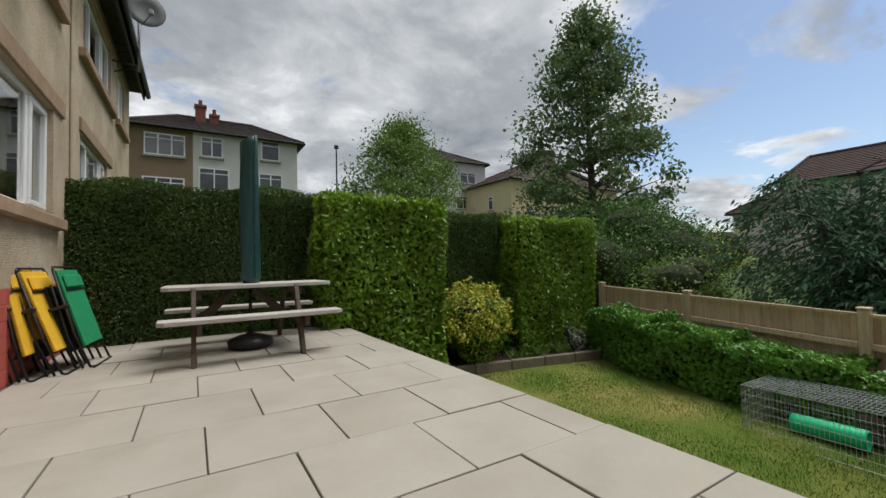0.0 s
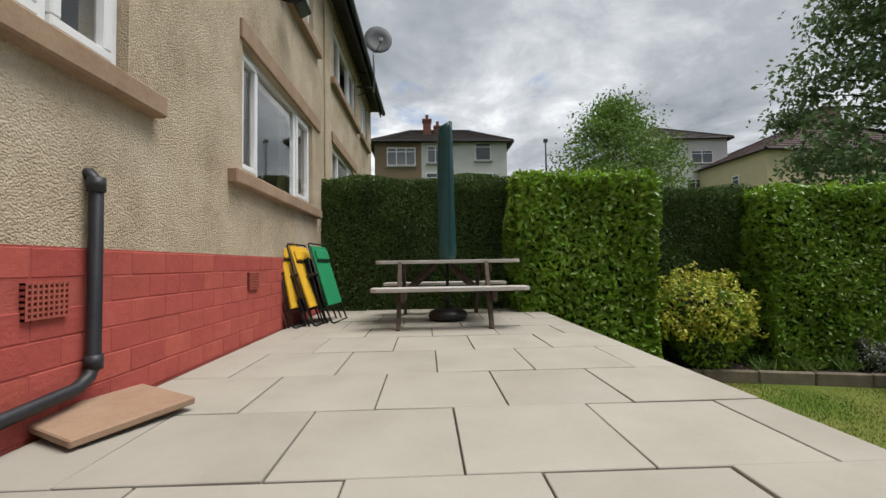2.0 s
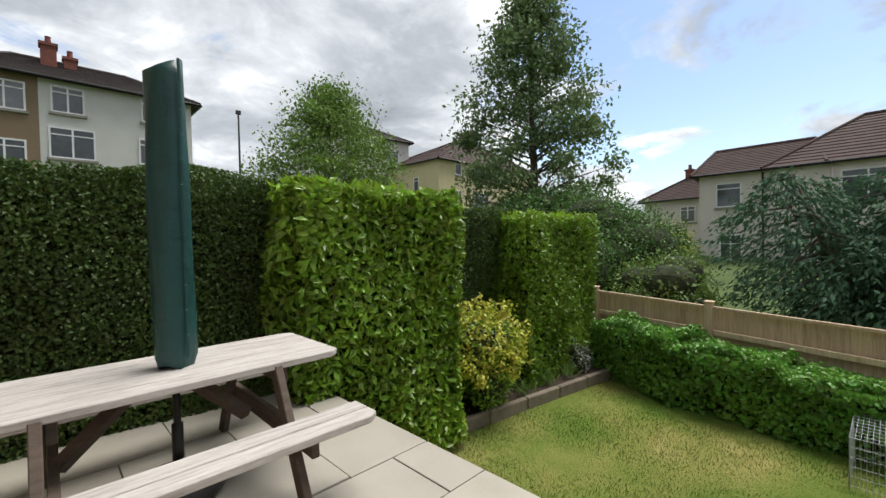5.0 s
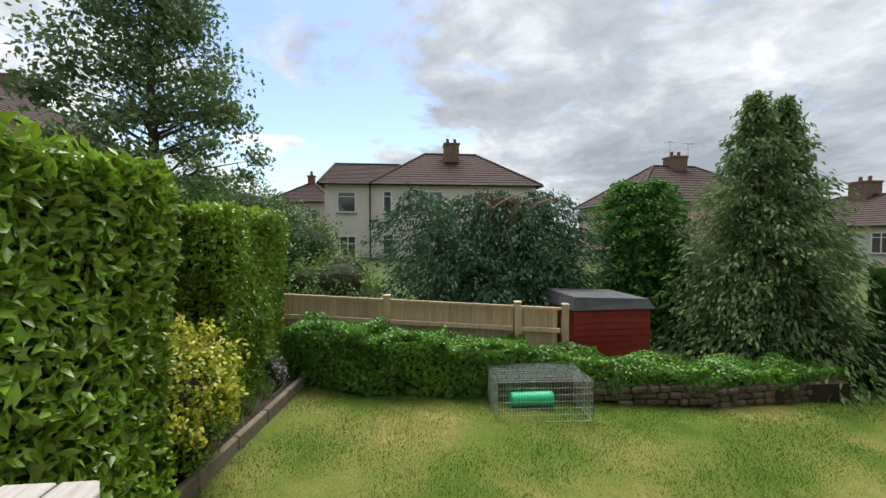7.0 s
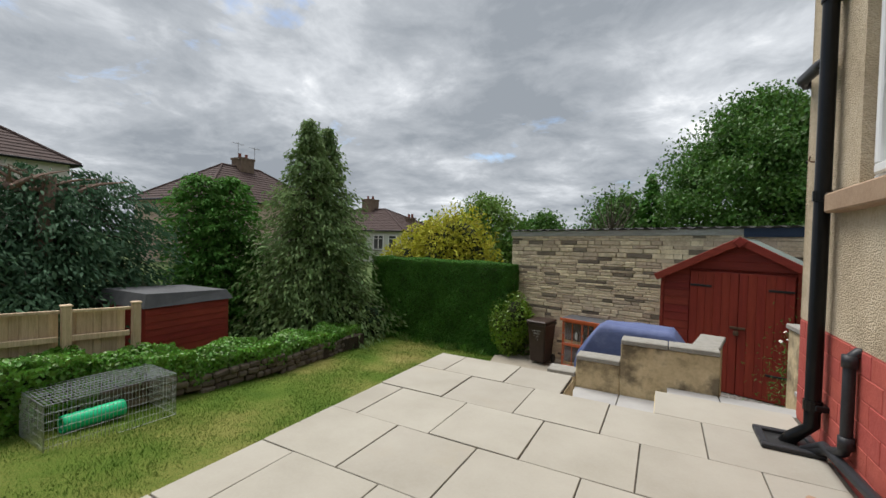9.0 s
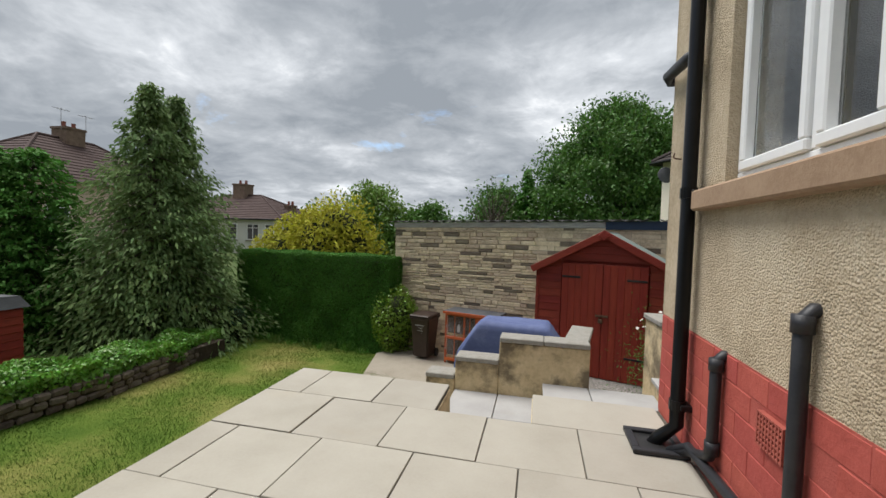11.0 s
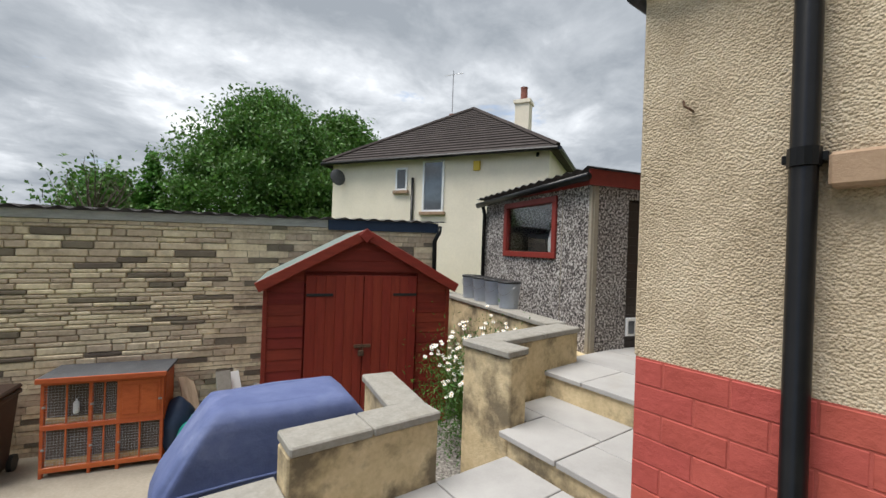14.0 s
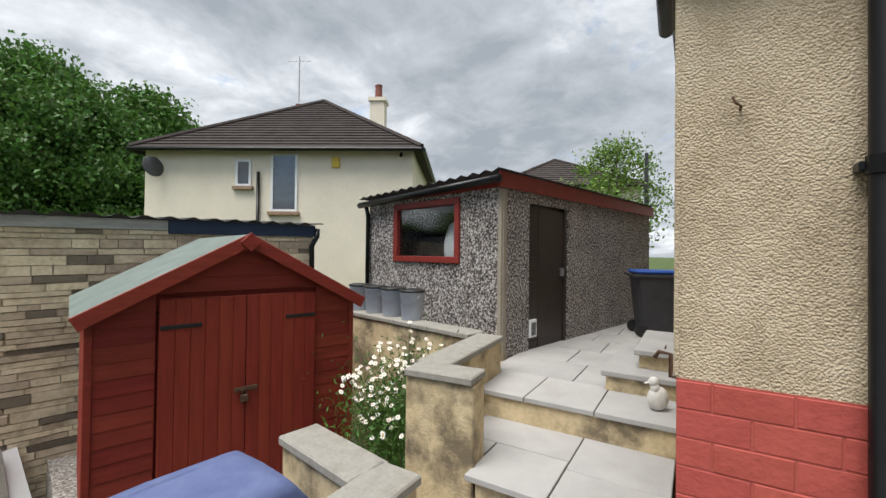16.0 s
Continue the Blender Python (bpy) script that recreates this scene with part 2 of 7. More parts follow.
M["black_metal"] = mat("black_painted_steel", [(0.3, (0.012, 0.012, 0.013)), (0.7, (0.03, 0.03, 0.032))], 6, 0.45, 0.1, 90, metal=0.3)
M["yellow_fab"] = mat("yellow_mesh_fabric", [(0.3, (0.62, 0.34, 0.015)), (0.7, (0.74, 0.44, 0.025))], 10, 0.8, 0.3, 300, dist=0.002)
M["green_fab"] = mat("green_mesh_fabric", [(0.3, (0.005, 0.19, 0.07)), (0.7, (0.012, 0.27, 0.105))], 10, 0.8, 0.3, 300, dist=0.002)
M["shed_red"] = mat("red_shed_paint", [(0.25, (0.150, 0.021, 0.013)), (0.5, (0.221, 0.029, 0.018)), (0.8, (0.299, 0.044, 0.029))], 2.5, 0.6, 0.35, 26, stretch=(1, 1, 8), dist=0.006, vary=0.16, spec=0.3)
M["shed_door"] = mat("red_shed_door_paint", [(0.25, (0.163, 0.022, 0.013)), (0.5, (0.234, 0.029, 0.017)), (0.8, (0.312, 0.044, 0.026))], 2.5, 0.6, 0.35, 26, stretch=(8, 8, 0.8), dist=0.006, vary=0.12, spec=0.3)
M["felt"] = mat("green_mineral_felt", [(0.3, (0.110, 0.139, 0.125)), (0.6, (0.168, 0.203, 0.185)), (0.8, (0.220, 0.249, 0.238))], 4, 0.95, 0.5, 160, dist=0.004, stain=(0.5, (0.14, 0.15, 0.11), 2.0, 0.55, 0.75))
M["grey_felt"] = mat("grey_roof_felt", [(0.3, (0.045, 0.047, 0.052)), (0.6, (0.085, 0.088, 0.095)), (0.8, (0.14, 0.14, 0.15))], 3, 0.7, 0.4, 140, dist=0.004)
M["hutch_wood"] = mat("orange_stained_wood", [(0.25, (0.380, 0.075, 0.021)), (0.5, (0.517, 0.115, 0.032)), (0.8, (0.621, 0.161, 0.052))], 3, 0.6, 0.25, 30, stretch=(2, 2, 8), vary=0.15)
M["straw"] = mat("straw_bedding", [(0.3, (0.345, 0.218, 0.086)), (0.7, (0.575, 0.414, 0.196))], 20, 0.95, 0.8, 80, dist=0.02)
M["brown_bin"] = mat("brown_bin_plastic", [(0.3, (0.028, 0.016, 0.012)), (0.7, (0.05, 0.03, 0.023))], 4, 0.45, 0.1, 90, spec=0.4)
M["green_bin"] = mat("green_bin_plastic", [(0.3, (0.012, 0.06, 0.035)), (0.7, (0.02, 0.085, 0.05))], 4, 0.45, 0.1, 90)
M["blue_lid"] = mat("blue_bin_lid", [(0.3, (0.01, 0.05, 0.25)), (0.7, (0.02, 0.08, 0.34))], 4, 0.45, 0.1, 90)
M["grey_bin"] = mat("grey_bin_plastic", [(0.3, (0.03, 0.03, 0.033)), (0.7, (0.055, 0.055, 0.06))], 4, 0.45, 0.1, 90)
M["white_ink"] = mat("white_print", [(0.3, (0.75, 0.75, 0.75)), (0.7, (0.82, 0.82, 0.82))], 9, 0.6, 0.0, 50)
M["blue_cloth"] = mat("faded_blue_cover", [(0.25, (0.066, 0.086, 0.198)), (0.5, (0.101, 0.129, 0.258)), (0.8, (0.164, 0.198, 0.334))], 2.2, 0.7, 0.3, 16, dist=0.02, spec=0.3,
                      stain=(0.5, (0.33, 0.36, 0.53), 1.3, 0.55, 0.75))
M["teal_bag"] = mat("teal_plastic_sack", [(0.3, (0.01, 0.26, 0.20)), (0.7, (0.03, 0.40, 0.32))], 8, 0.4, 0.4, 20, dist=0.02)
M["green_tube"] = mat("bright_green_plastic", [(0.3, (0.005, 0.50, 0.22)), (0.7, (0.012, 0.60, 0.28))], 6, 0.4, 0.08, 50)
M["wire"] = mat("galvanised_wire", [(0.3, (0.40, 0.42, 0.43)), (0.7, (0.56, 0.58, 0.59))], 10, 0.45, 0.05, 100, metal=0.4)
M["steel"] = mat("galvanised_steel", [(0.3, (0.22, 0.22, 0.23)), (0.7, (0.40, 0.40, 0.41))], 10, 0.4, 0.1, 100, metal=0.7)
M["rust"] = mat("rusty_iron", [(0.3, (0.06, 0.035, 0.022)), (0.7, (0.16, 0.09, 0.055))], 20, 0.85, 0.4, 120, metal=0.2)
M["dash"] = mat("pebbledash_panel", [(0.40, (0.03, 0.027, 0.027)), (0.47, (0.15, 0.13, 0.12)), (0.53, (0.34, 0.31, 0.29)), (0.60, (0.68, 0.65, 0.62))], 3, 0.85, 1.0, 70, dist=0.02, voronoi=85, fine=0.88)
M["concrete"] = mat("bare_concrete", [(0.3, (0.224, 0.194, 0.150)), (0.55, (0.318, 0.284, 0.228)), (0.8, (0.396, 0.361, 0.301))], 1.6, 0.92, 0.35, 60, dist=0.006, stain=(0.7, (0.17, 0.14, 0.10), 1.6, 0.5, 0.7))
M["garage_red"] = mat("dark_red_gloss", [(0.3, (0.16, 0.018, 0.014)), (0.7, (0.24, 0.032, 0.024))], 5, 0.45, 0.15, 50)
M["garage_door"] = mat("dark_brown_door_paint", [(0.3, (0.022, 0.015, 0.012)), (0.7, (0.042, 0.03, 0.025))], 3, 0.4, 0.2, 40, stretch=(4, 4, 1))
M["bucket"] = mat("grey_plastic_tub", [(0.3, (0.36, 0.40, 0.47)), (0.7, (0.46, 0.50, 0.57))], 5, 0.45, 0.08, 60)
M["corrugated"] = mat("corrugated_sheet", [(0.3, (0.045, 0.042, 0.04)), (0.7, (0.12, 0.11, 0.105))], 5, 0.6, 0.3, 40)
M["grey_paint"] = mat("worn_grey_fascia", [(0.3, (0.24, 0.24, 0.235)), (0.6, (0.42, 0.42, 0.41)), (0.8, (0.60, 0.60, 0.59))], 3, 0.7, 0.3, 40, stretch=(1, 1, 6))
M["blue_paint"] = mat("dark_blue_fascia", [(0.3, (0.016, 0.035, 0.075)), (0.7, (0.03, 0.055, 0.11))], 3, 0.6, 0.2, 40)
M["stone_dry"] = mat("dark_walling_stone", [(0.3, (0.065, 0.05, 0.038)), (0.55, (0.14, 0.11, 0.085)), (0.8, (0.23, 0.185, 0.145))], 6, 0.95, 0.7, 40, vary=0.5, dist=0.012)
M["kerb_stone"] = mat("lichened_kerb_stone", [(0.3, (0.12, 0.098, 0.072)), (0.6, (0.21, 0.175, 0.13)), (0.8, (0.29, 0.25, 0.19))], 6, 0.93, 0.6, 60, vary=0.15, dist=0.008)
M["soil"] = mat("dark_garden_soil", [(0.3, (0.025, 0.018, 0.012)), (0.7, (0.07, 0.05, 0.035))], 9, 1.0, 0.9, 40, dist=0.03)
M["gravel"] = mat("mixed_gravel", [(0.35, (0.10, 0.09, 0.08)), (0.5, (0.26, 0.24, 0.215)), (0.65, (0.50, 0.47, 0.43))], 4, 0.9, 1.0, 60, dist=0.02, voronoi=55, fine=0.85)
M["turf"] = mat("mown_lawn", [(0.30, (0.049, 0.102, 0.014)), (0.45, (0.104, 0.161, 0.026)), (0.56, (0.194, 0.208, 0.054)), (0.70, (0.352, 0.297, 0.113))], 0.55, 1.0, 0.8, 90, dist=0.03, spec=0.1, fine=0.22)
M["blade"] = mat("grass_blade", [(0.30, (0.049, 0.119, 0.012)), (0.5, (0.104, 0.178, 0.026)), (0.70, (0.304, 0.274, 0.089))], 0.55, 0.8, 0.0, 90, spec=0.2, vary=0.4, island=True, fine=0.22)
M["field"] = mat("rough_ground", [(0.3, (0.035, 0.06, 0.014)), (0.6, (0.075, 0.11, 0.028)), (0.8, (0.12, 0.13, 0.05))], 0.3, 1.0, 0.5, 30, dist=0.05)


def leaf_mat(name, stops, vary=0.5, rough=0.5, spec=0.4, scale=1.2):
    m = mat(name, stops, scale, rough, 0.0, 20, spec=spec, vary=vary, island=True, fine=0.3)
    n, l = m.node_tree.nodes, m.node_tree.links
    b = n["Principled BSDF"]
    col = b.inputs["Base Color"].links[0].from_socket
    t = n.new("ShaderNodeBsdfTranslucent")
    l.new(col, t.inputs["Color"])
    mx = n.new("ShaderNodeMixShader")
    mx.inputs[0].default_value = 0.3
    l.new(b.outputs[0], mx.inputs[1])
    l.new(t.outputs[0], mx.inputs[2])
    l.new(mx.outputs[0], n["Material Output"].inputs[0])
    return m


M["privet"] = leaf_mat("small_dark_hedge_leaf", [(0.3, (0.043, 0.075, 0.016)), (0.55, (0.077, 0.133, 0.025)), (0.75, (0.145, 0.223, 0.043))], 0.7)
M["laurel"] = leaf_mat("glossy_laurel_leaf", [(0.3, (0.128, 0.217, 0.023)), (0.55, (0.210, 0.348, 0.034)), (0.75, (0.379, 0.544, 0.055))], 0.7, 0.32, 0.5)
M["laurel_young"] = leaf_mat("young_laurel_leaf", [(0.3, (0.175, 0.324, 0.022)), (0.7, (0.325, 0.504, 0.044))], 0.4, 0.35, 0.5)
M["yellow_leaf"] = leaf_mat("variegated_leaf", [(0.3, (0.192, 0.288, 0.036)), (0.5, (0.480, 0.480, 0.060)), (0.75, (0.720, 0.624, 0.144))], 0.8, 0.45, 0.4, 5)
M["ivy"] = leaf_mat("ivy_leaf", [(0.3, (0.074, 0.181, 0.029)), (0.55, (0.138, 0.301, 0.042)), (0.75, (0.277, 0.482, 0.080))], 0.7, 0.4)
M["cypress"] = leaf_mat("clipped_cypress_spray", [(0.3, (0.049, 0.122, 0.022)), (0.55, (0.084, 0.217, 0.037)), (0.75, (0.153, 0.333, 0.064))], 0.5, 0.7, 0.2)
M["spruce"] = leaf_mat("spruce_needles", [(0.3, (0.095, 0.165, 0.062)), (0.55, (0.18, 0.265, 0.098)), (0.75, (0.31, 0.41, 0.145))], 0.5, 0.7, 0.2)
M["cedar"] = leaf_mat("blue_green_cypress", [(0.3, (0.034, 0.078, 0.040)), (0.55, (0.064, 0.135, 0.070)), (0.75, (0.13, 0.23, 0.12))], 0.5, 0.7, 0.2)
M["birch"] = leaf_mat("grey_green_tree_leaf", [(0.3, (0.084, 0.139, 0.047)), (0.55, (0.149, 0.223, 0.084)), (0.75, (0.242, 0.325, 0.139))], 0.6, 0.5)
M["apple"] = leaf_mat("fresh_green_tree_leaf", [(0.3, (0.093, 0.163, 0.028)), (0.55, (0.155, 0.256, 0.046)), (0.75, (0.248, 0.372, 0.078))], 0.6, 0.5)
M["oak"] = leaf_mat("deep_green_tree_leaf", [(0.3, (0.046, 0.109, 0.022)), (0.55, (0.085, 0.186, 0.034)), (0.75, (0.147, 0.271, 0.054))], 0.6, 0.5)
M["gold"] = leaf_mat("golden_cypress_spray", [(0.3, (0.26, 0.28, 0.03)), (0.55, (0.46, 0.44, 0.045)), (0.75, (0.62, 0.56, 0.09))], 0.5, 0.7, 0.2)
M["mixed"] = leaf_mat("shrub_leaf", [(0.3, (0.081, 0.153, 0.030)), (0.55, (0.164, 0.260, 0.055)), (0.75, (0.348, 0.413, 0.094))], 0.7, 0.5)
# filler inside hedges and shrubs; the shade between leaves is in its dark colour
M["inner"] = mat("twig_shade_fill", [(0.3, (0.018, 0.026, 0.010)), (0.7, (0.045, 0.055, 0.022))], 8, 1.0, 0.6, 25, dist=0.05)
M["bark"] = mat("grey_brown_bark", [(0.3, (0.045, 0.036, 0.028)), (0.7, (0.14, 0.115, 0.09))], 6, 0.95, 0.7, 30, stretch=(3, 3, 0.8), dist=0.02)
M["cut_bark"] = mat("pale_stripped_bark", [(0.3, (0.17, 0.11, 0.085)), (0.7, (0.36, 0.25, 0.20))], 6, 0.95, 0.6, 30, stretch=(3, 3, 0.8), dist=0.02)
M["petal"] = mat("white_petal", [(0.3, (0.72, 0.70, 0.66)), (0.7, (0.82, 0.80, 0.77))], 9, 0.7, 0.0, 50)
M["tile_dark"] = mat("dark_roof_tile", [(0.3, (0.030, 0.024, 0.022)), (0.6, (0.058, 0.047, 0.043)), (0.8, (0.09, 0.075, 0.068))], 2.0, 0.85, 0.6, 12, dist=0.03, spec=0.25)
M["tile_red"] = mat("brown_roof_tile", [(0.3, (0.050, 0.032, 0.029)), (0.6, (0.078, 0.051, 0.046)), (0.8, (0.11, 0.075, 0.068))], 2.0, 0.85, 0.6, 12, dist=0.03, spec=0.25)
for key, c in (("wall_cream", (0.66, 0.58, 0.40)), ("wall_white", (0.66, 0.655, 0.63)), ("wall_brown", (0.26, 0.19, 0.13)), ("wall_pink", (0.74, 0.665, 0.63)), ("wall_yellow", (0.64, 0.555, 0.35)),
               ("wall_rose", (0.62, 0.46, 0.40)), ("wall_ivory", (0.82, 0.75, 0.61))):
    M[key] = mat(key + "_render", [(0.25, tuple(v * 0.84 for v in c)), (0.6, c), (0.85, tuple(min(0.85, v * 1.08) for v in c))], 0.9, 0.93, 0.4, 25, dist=0.02, spec=0.15)
M["chimney"] = mat("sooty_chimney_brick", [(0.3, (0.11, 0.075, 0.055)), (0.7, (0.24, 0.17, 0.125))], 4, 0.95, 0.6, 14, dist=0.03)
M["red_pot"] = mat("red_chimney_brick", [(0.3, (0.16, 0.06, 0.045)), (0.7, (0.26, 0.10, 0.075))], 5, 0.9, 0.4, 20)
M["dish"] = mat("grey_dish_paint", [(0.3, (0.06, 0.063, 0.068)), (0.7, (0.10, 0.103, 0.108))], 5, 0.6, 0.1, 60)
M["yellow_box"] = mat("yellow_alarm_plastic", [(0.3, (0.60, 0.40, 0.02)), (0.7, (0.72, 0.50, 0.04))], 5, 0.4, 0.0, 60)
M["duck"] = mat("white_glazed_garden_ornament", [(0.3, (0.55, 0.53, 0.49)), (0.7, (0.72, 0.70, 0.66))], 12, 0.5, 0.1, 50)

# ---- builders ----


def thing(name, label, category, m=None, group="", kind=""):
    ob = new(name)
    ob.empty_display_size = 0.1
    if m is not None:
        ob.matrix_world = m
    return tagged(ob, label, category, group, kind)


def part(name, bm, material, parent=None, label="", smooth=False):
    me = bpy.data.meshes.new(name)
    bm.to_mesh(me)
    bm.free()
    return put(name, me, material, parent, label, smooth)


def put(name, me, material, parent=None, label="", smooth=False):
    if not me.materials:
        me.materials.append(material)
    if smooth:
        me.shade_smooth()
    ob = new(name, me)
    if parent is not None:
        ob.parent = parent
    return tagged(ob, label)


def setting(name, bm, material, label, category, smooth=False):
    return tagged(part(name, bm, material, None, "", smooth), label, category, "", "structure")


def block(bm, a, b, bevel=0.0, m=None):
    """A box from corner a to corner b, with softened edges."""
    lo, hi = Vector([min(p, q) for p, q in zip(a, b)]), Vector([max(p, q) for p, q in zip(a, b)])
    mm = Matrix.Translation((lo + hi) / 2) @ Matrix.Diagonal((*(hi - lo), 1))
    if m is not None:
        mm = m @ mm
    got = bmesh.ops.create_cube(bm, size=1.0, matrix=mm)["verts"]
    if bevel:
        edges = list({e for v in got for e in v.link_edges})
        bmesh.ops.bevel(bm, geom=edges, offset=bevel, segments=1, affect="EDGES", clamp_overlap=True)
    return bm


def box(a, b, bevel=0.0, m=None):
    return block(bmesh.new(), a, b, bevel, m)


def prism(outline, z0, z1, m=None, bm=None):
    """An upright solid over a flat outline of (x, y)."""
    bm = bm or bmesh.new()
    low = [bm.verts.new((x, y, z0)) for x, y in outline]
    top = [bm.verts.new((x, y, z1)) for x, y in outline]
    k = len(outline)
    faces = [bm.faces.new(low[::-1]), bm.faces.new(top)]
    for i in range(k):
        faces.append(bm.faces.new((low[i], low[(i + 1) % k], top[(i + 1) % k], top[i])))
    bmesh.ops.recalc_face_normals(bm, faces=faces)
    if m is not None:
        bmesh.ops.transform(bm, matrix=m, verts=low + top)
    return bm


def tube(bm, points, radius, sides=10, cap=True):
    """A round bar along points; radius may be a list."""
    pts = [Vector(p) for p in points]
    rad = radius if isinstance(radius, (list, tuple)) else [radius] * len(pts)
    rings, prev = [], None
    for i, p in enumerate(pts):
        d = (pts[min(i + 1, len(pts) - 1)] - pts[max(i - 1, 0)]).normalized()
        side = d.cross(Vector((0, 0, 1)) if abs(d.z) < 0.9 else Vector((1, 0, 0))).normalized() if prev is None else (prev - d * prev.dot(d)).normalized()
        prev = side
        up = d.cross(side)
        rings.append([bm.verts.new(p + rad[i] * (math.cos(a) * side + math.sin(a) * up)) for a in (2 * math.pi * j / sides for j in range(sides))])
    for r, q in zip(rings, rings[1:]):
        for j in range(sides):
            bm.faces.new((r[j], r[(j + 1) % sides], q[(j + 1) % sides], q[j]))
    if cap:
        bm.faces.new(rings[0][::-1])
        bm.faces.new(rings[-1])
    return bm


def lathe(profile, sides=24, m=None):
    """A turned shape from (radius, height) pairs."""
    bm = bmesh.new()
    rings = [[bm.verts.new((r * math.cos(2 * math.pi * j / sides), r * math.sin(2 * math.pi * j / sides), z)) for j in range(sides)] for r, z in profile]
    for r, q in zip(rings, rings[1:]):
        for j in range(sides):
            bm.faces.new((r[j], r[(j + 1) % sides], q[(j + 1) % sides], q[j]))
    bm.faces.new(rings[0][::-1])
    bm.faces.new(rings[-1])
    if m is not None:
        bmesh.ops.transform(bm, matrix=m, verts=bm.verts)
    return bm


BOXES = {}


def piece(name, size, bevel, material, parent, m):
    """One loose piece; alike pieces share a mesh."""
    key = (name, tuple(round(s, 3) for s in size), material.name)
    if key not in BOXES:
        bm = box([-s / 2 for s in size], [s / 2 for s in size], bevel)
        me = bpy.data.meshes.new(name)
        bm.to_mesh(me)
        bm.free()
        me.materials.append(material)
        BOXES[key] = me
    ob = new(name, BOXES[key])
    ob.parent = parent
    ob.matrix_basis = m
    return ob


rng = np.random.default_rng(7)


def leaf_mesh(name, centres, ways, normals, length, width, fold=0.25):
    """Many small folded leaves as one mesh. centres, ways (along the leaf) and normals are arrays of n x 3."""
    n = len(centres)
    ways = ways / np.maximum(1e-6, np.linalg.norm(ways, axis=1, keepdims=True))
    side = np.cross(ways, normals)
    side /= np.maximum(1e-6, np.linalg.norm(side, axis=1, keepdims=True))
    nrm = np.cross(side, ways)
    s = rng.uniform(0.65, 1.25, (n, 1))
    L, W = length * s, width * s
    base = centres - ways * L * 0.5
    tip = base + ways * L
    mid = base + ways * L * 0.45 + nrm * W * fold
    v = np.stack([base, mid + side * W * 0.5, tip, mid - side * W * 0.5], 1).reshape(-1, 3)
    i = np.arange(n)[:, None] * 4
    f = np.concatenate([i + [0, 1, 2], i + [0, 2, 3]], 1).reshape(-1)
    me = bpy.data.meshes.new(name)
    me.vertices.add(4 * n)
    me.vertices.foreach_set("co", v.astype(np.float32).ravel())
    me.loops.add(6 * n)
    me.loops.foreach_set("vertex_index", f.astype(np.int32))
    me.polygons.add(2 * n)
    me.polygons.foreach_set("loop_start", np.arange(0, 6 * n, 3, dtype=np.int32))
    me.update(calc_edges=True)
    return me


def unit(n):
    v = rng.normal(size=(n, 3))
    return v / np.linalg.norm(v, axis=1, keepdims=True)


def wobble(p, scale, amount):
    """A smooth bulge field over points."""
    q = p * scale
    return amount * (np.sin(q[:, 0] * 2.1 + 1.3 * np.sin(q[:, 1] * 1.7) + 0.4) * np.sin(q[:, 1] * 1.9 + q[:, 2] * 1.3 + 1.1) + 0.6 * np.sin(q[:, 2] * 3.1 + q[:, 0] * 2.7 + 2.0) * np.sin(q[:, 1] * 3.7 + 0.7))


def hedge(name, label, size, m, leafmat, leaf, density, bulge=0.06, depth=0.10, young=None, category="hedge", loose=0.5):
    """A clipped hedge: a twiggy core coloured dark for the shade inside and a coat of small leaves on its sides and
    top. size: x, y, z; the base is at z = 0.
    """
    ob = thing(name, label, category, m)
    sx, sy, sz = size
    bm = bmesh.new()
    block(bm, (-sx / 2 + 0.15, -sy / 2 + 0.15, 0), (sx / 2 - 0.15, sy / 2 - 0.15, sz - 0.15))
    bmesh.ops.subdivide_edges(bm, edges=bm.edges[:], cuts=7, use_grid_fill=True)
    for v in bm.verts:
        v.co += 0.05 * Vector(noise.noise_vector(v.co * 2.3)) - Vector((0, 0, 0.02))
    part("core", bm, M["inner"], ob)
    faces = [("y", -1, sx * sz), ("y", 1, sx * sz), ("x", -1, sy * sz), ("x", 1, sy * sz), ("z", 1, sx * sy)]
    P, N = [], []
    for ax, sg, area in faces:
        k = max(8, int(area * density))
        p = rng.uniform(-0.5, 0.5, (k, 3)) * (sx, sy, sz)
        nn = np.zeros((k, 3))
        a = "xyz".index(ax)
        p[:, a] = sg * size[a] / 2
        nn[:, a] = sg
        P.append(p)
        N.append(nn)
    P, N = np.concatenate(P), np.concatenate(N)
    P[:, 2] += sz / 2
    P += N * (wobble(P + 3.0, 1.6, bulge)[:, None] - rng.exponential(depth * 0.5, (len(P), 1)) + 0.02)
    P[:, 2] = np.maximum(P[:, 2], 0.02)
    nv = N + unit(len(P)) * loose
    ways = unit(len(P)) + np.array([0, 0, -0.15]) + N * 0.35
    put("foliage", leaf_mesh("foliage", P, ways, nv, *leaf), leafmat, ob)
    if young:
        k = int(sx * sy * young[1])
        p = rng.uniform(-0.5, 0.5, (k, 3)) * (sx * 1.02, sy * 1.04, 0) + [0, 0, sz]
        p[:, 2] += rng.uniform(-0.12, 0.09, k)
        w = unit(k) * 0.8 + [0, 0, 0.8]
        put("new_growth", leaf_mesh("new_growth", p, w, unit(k) + [0, 0, 0.6], *leaf), young[0], ob, "bright yellow-green new shoots")
    return ob


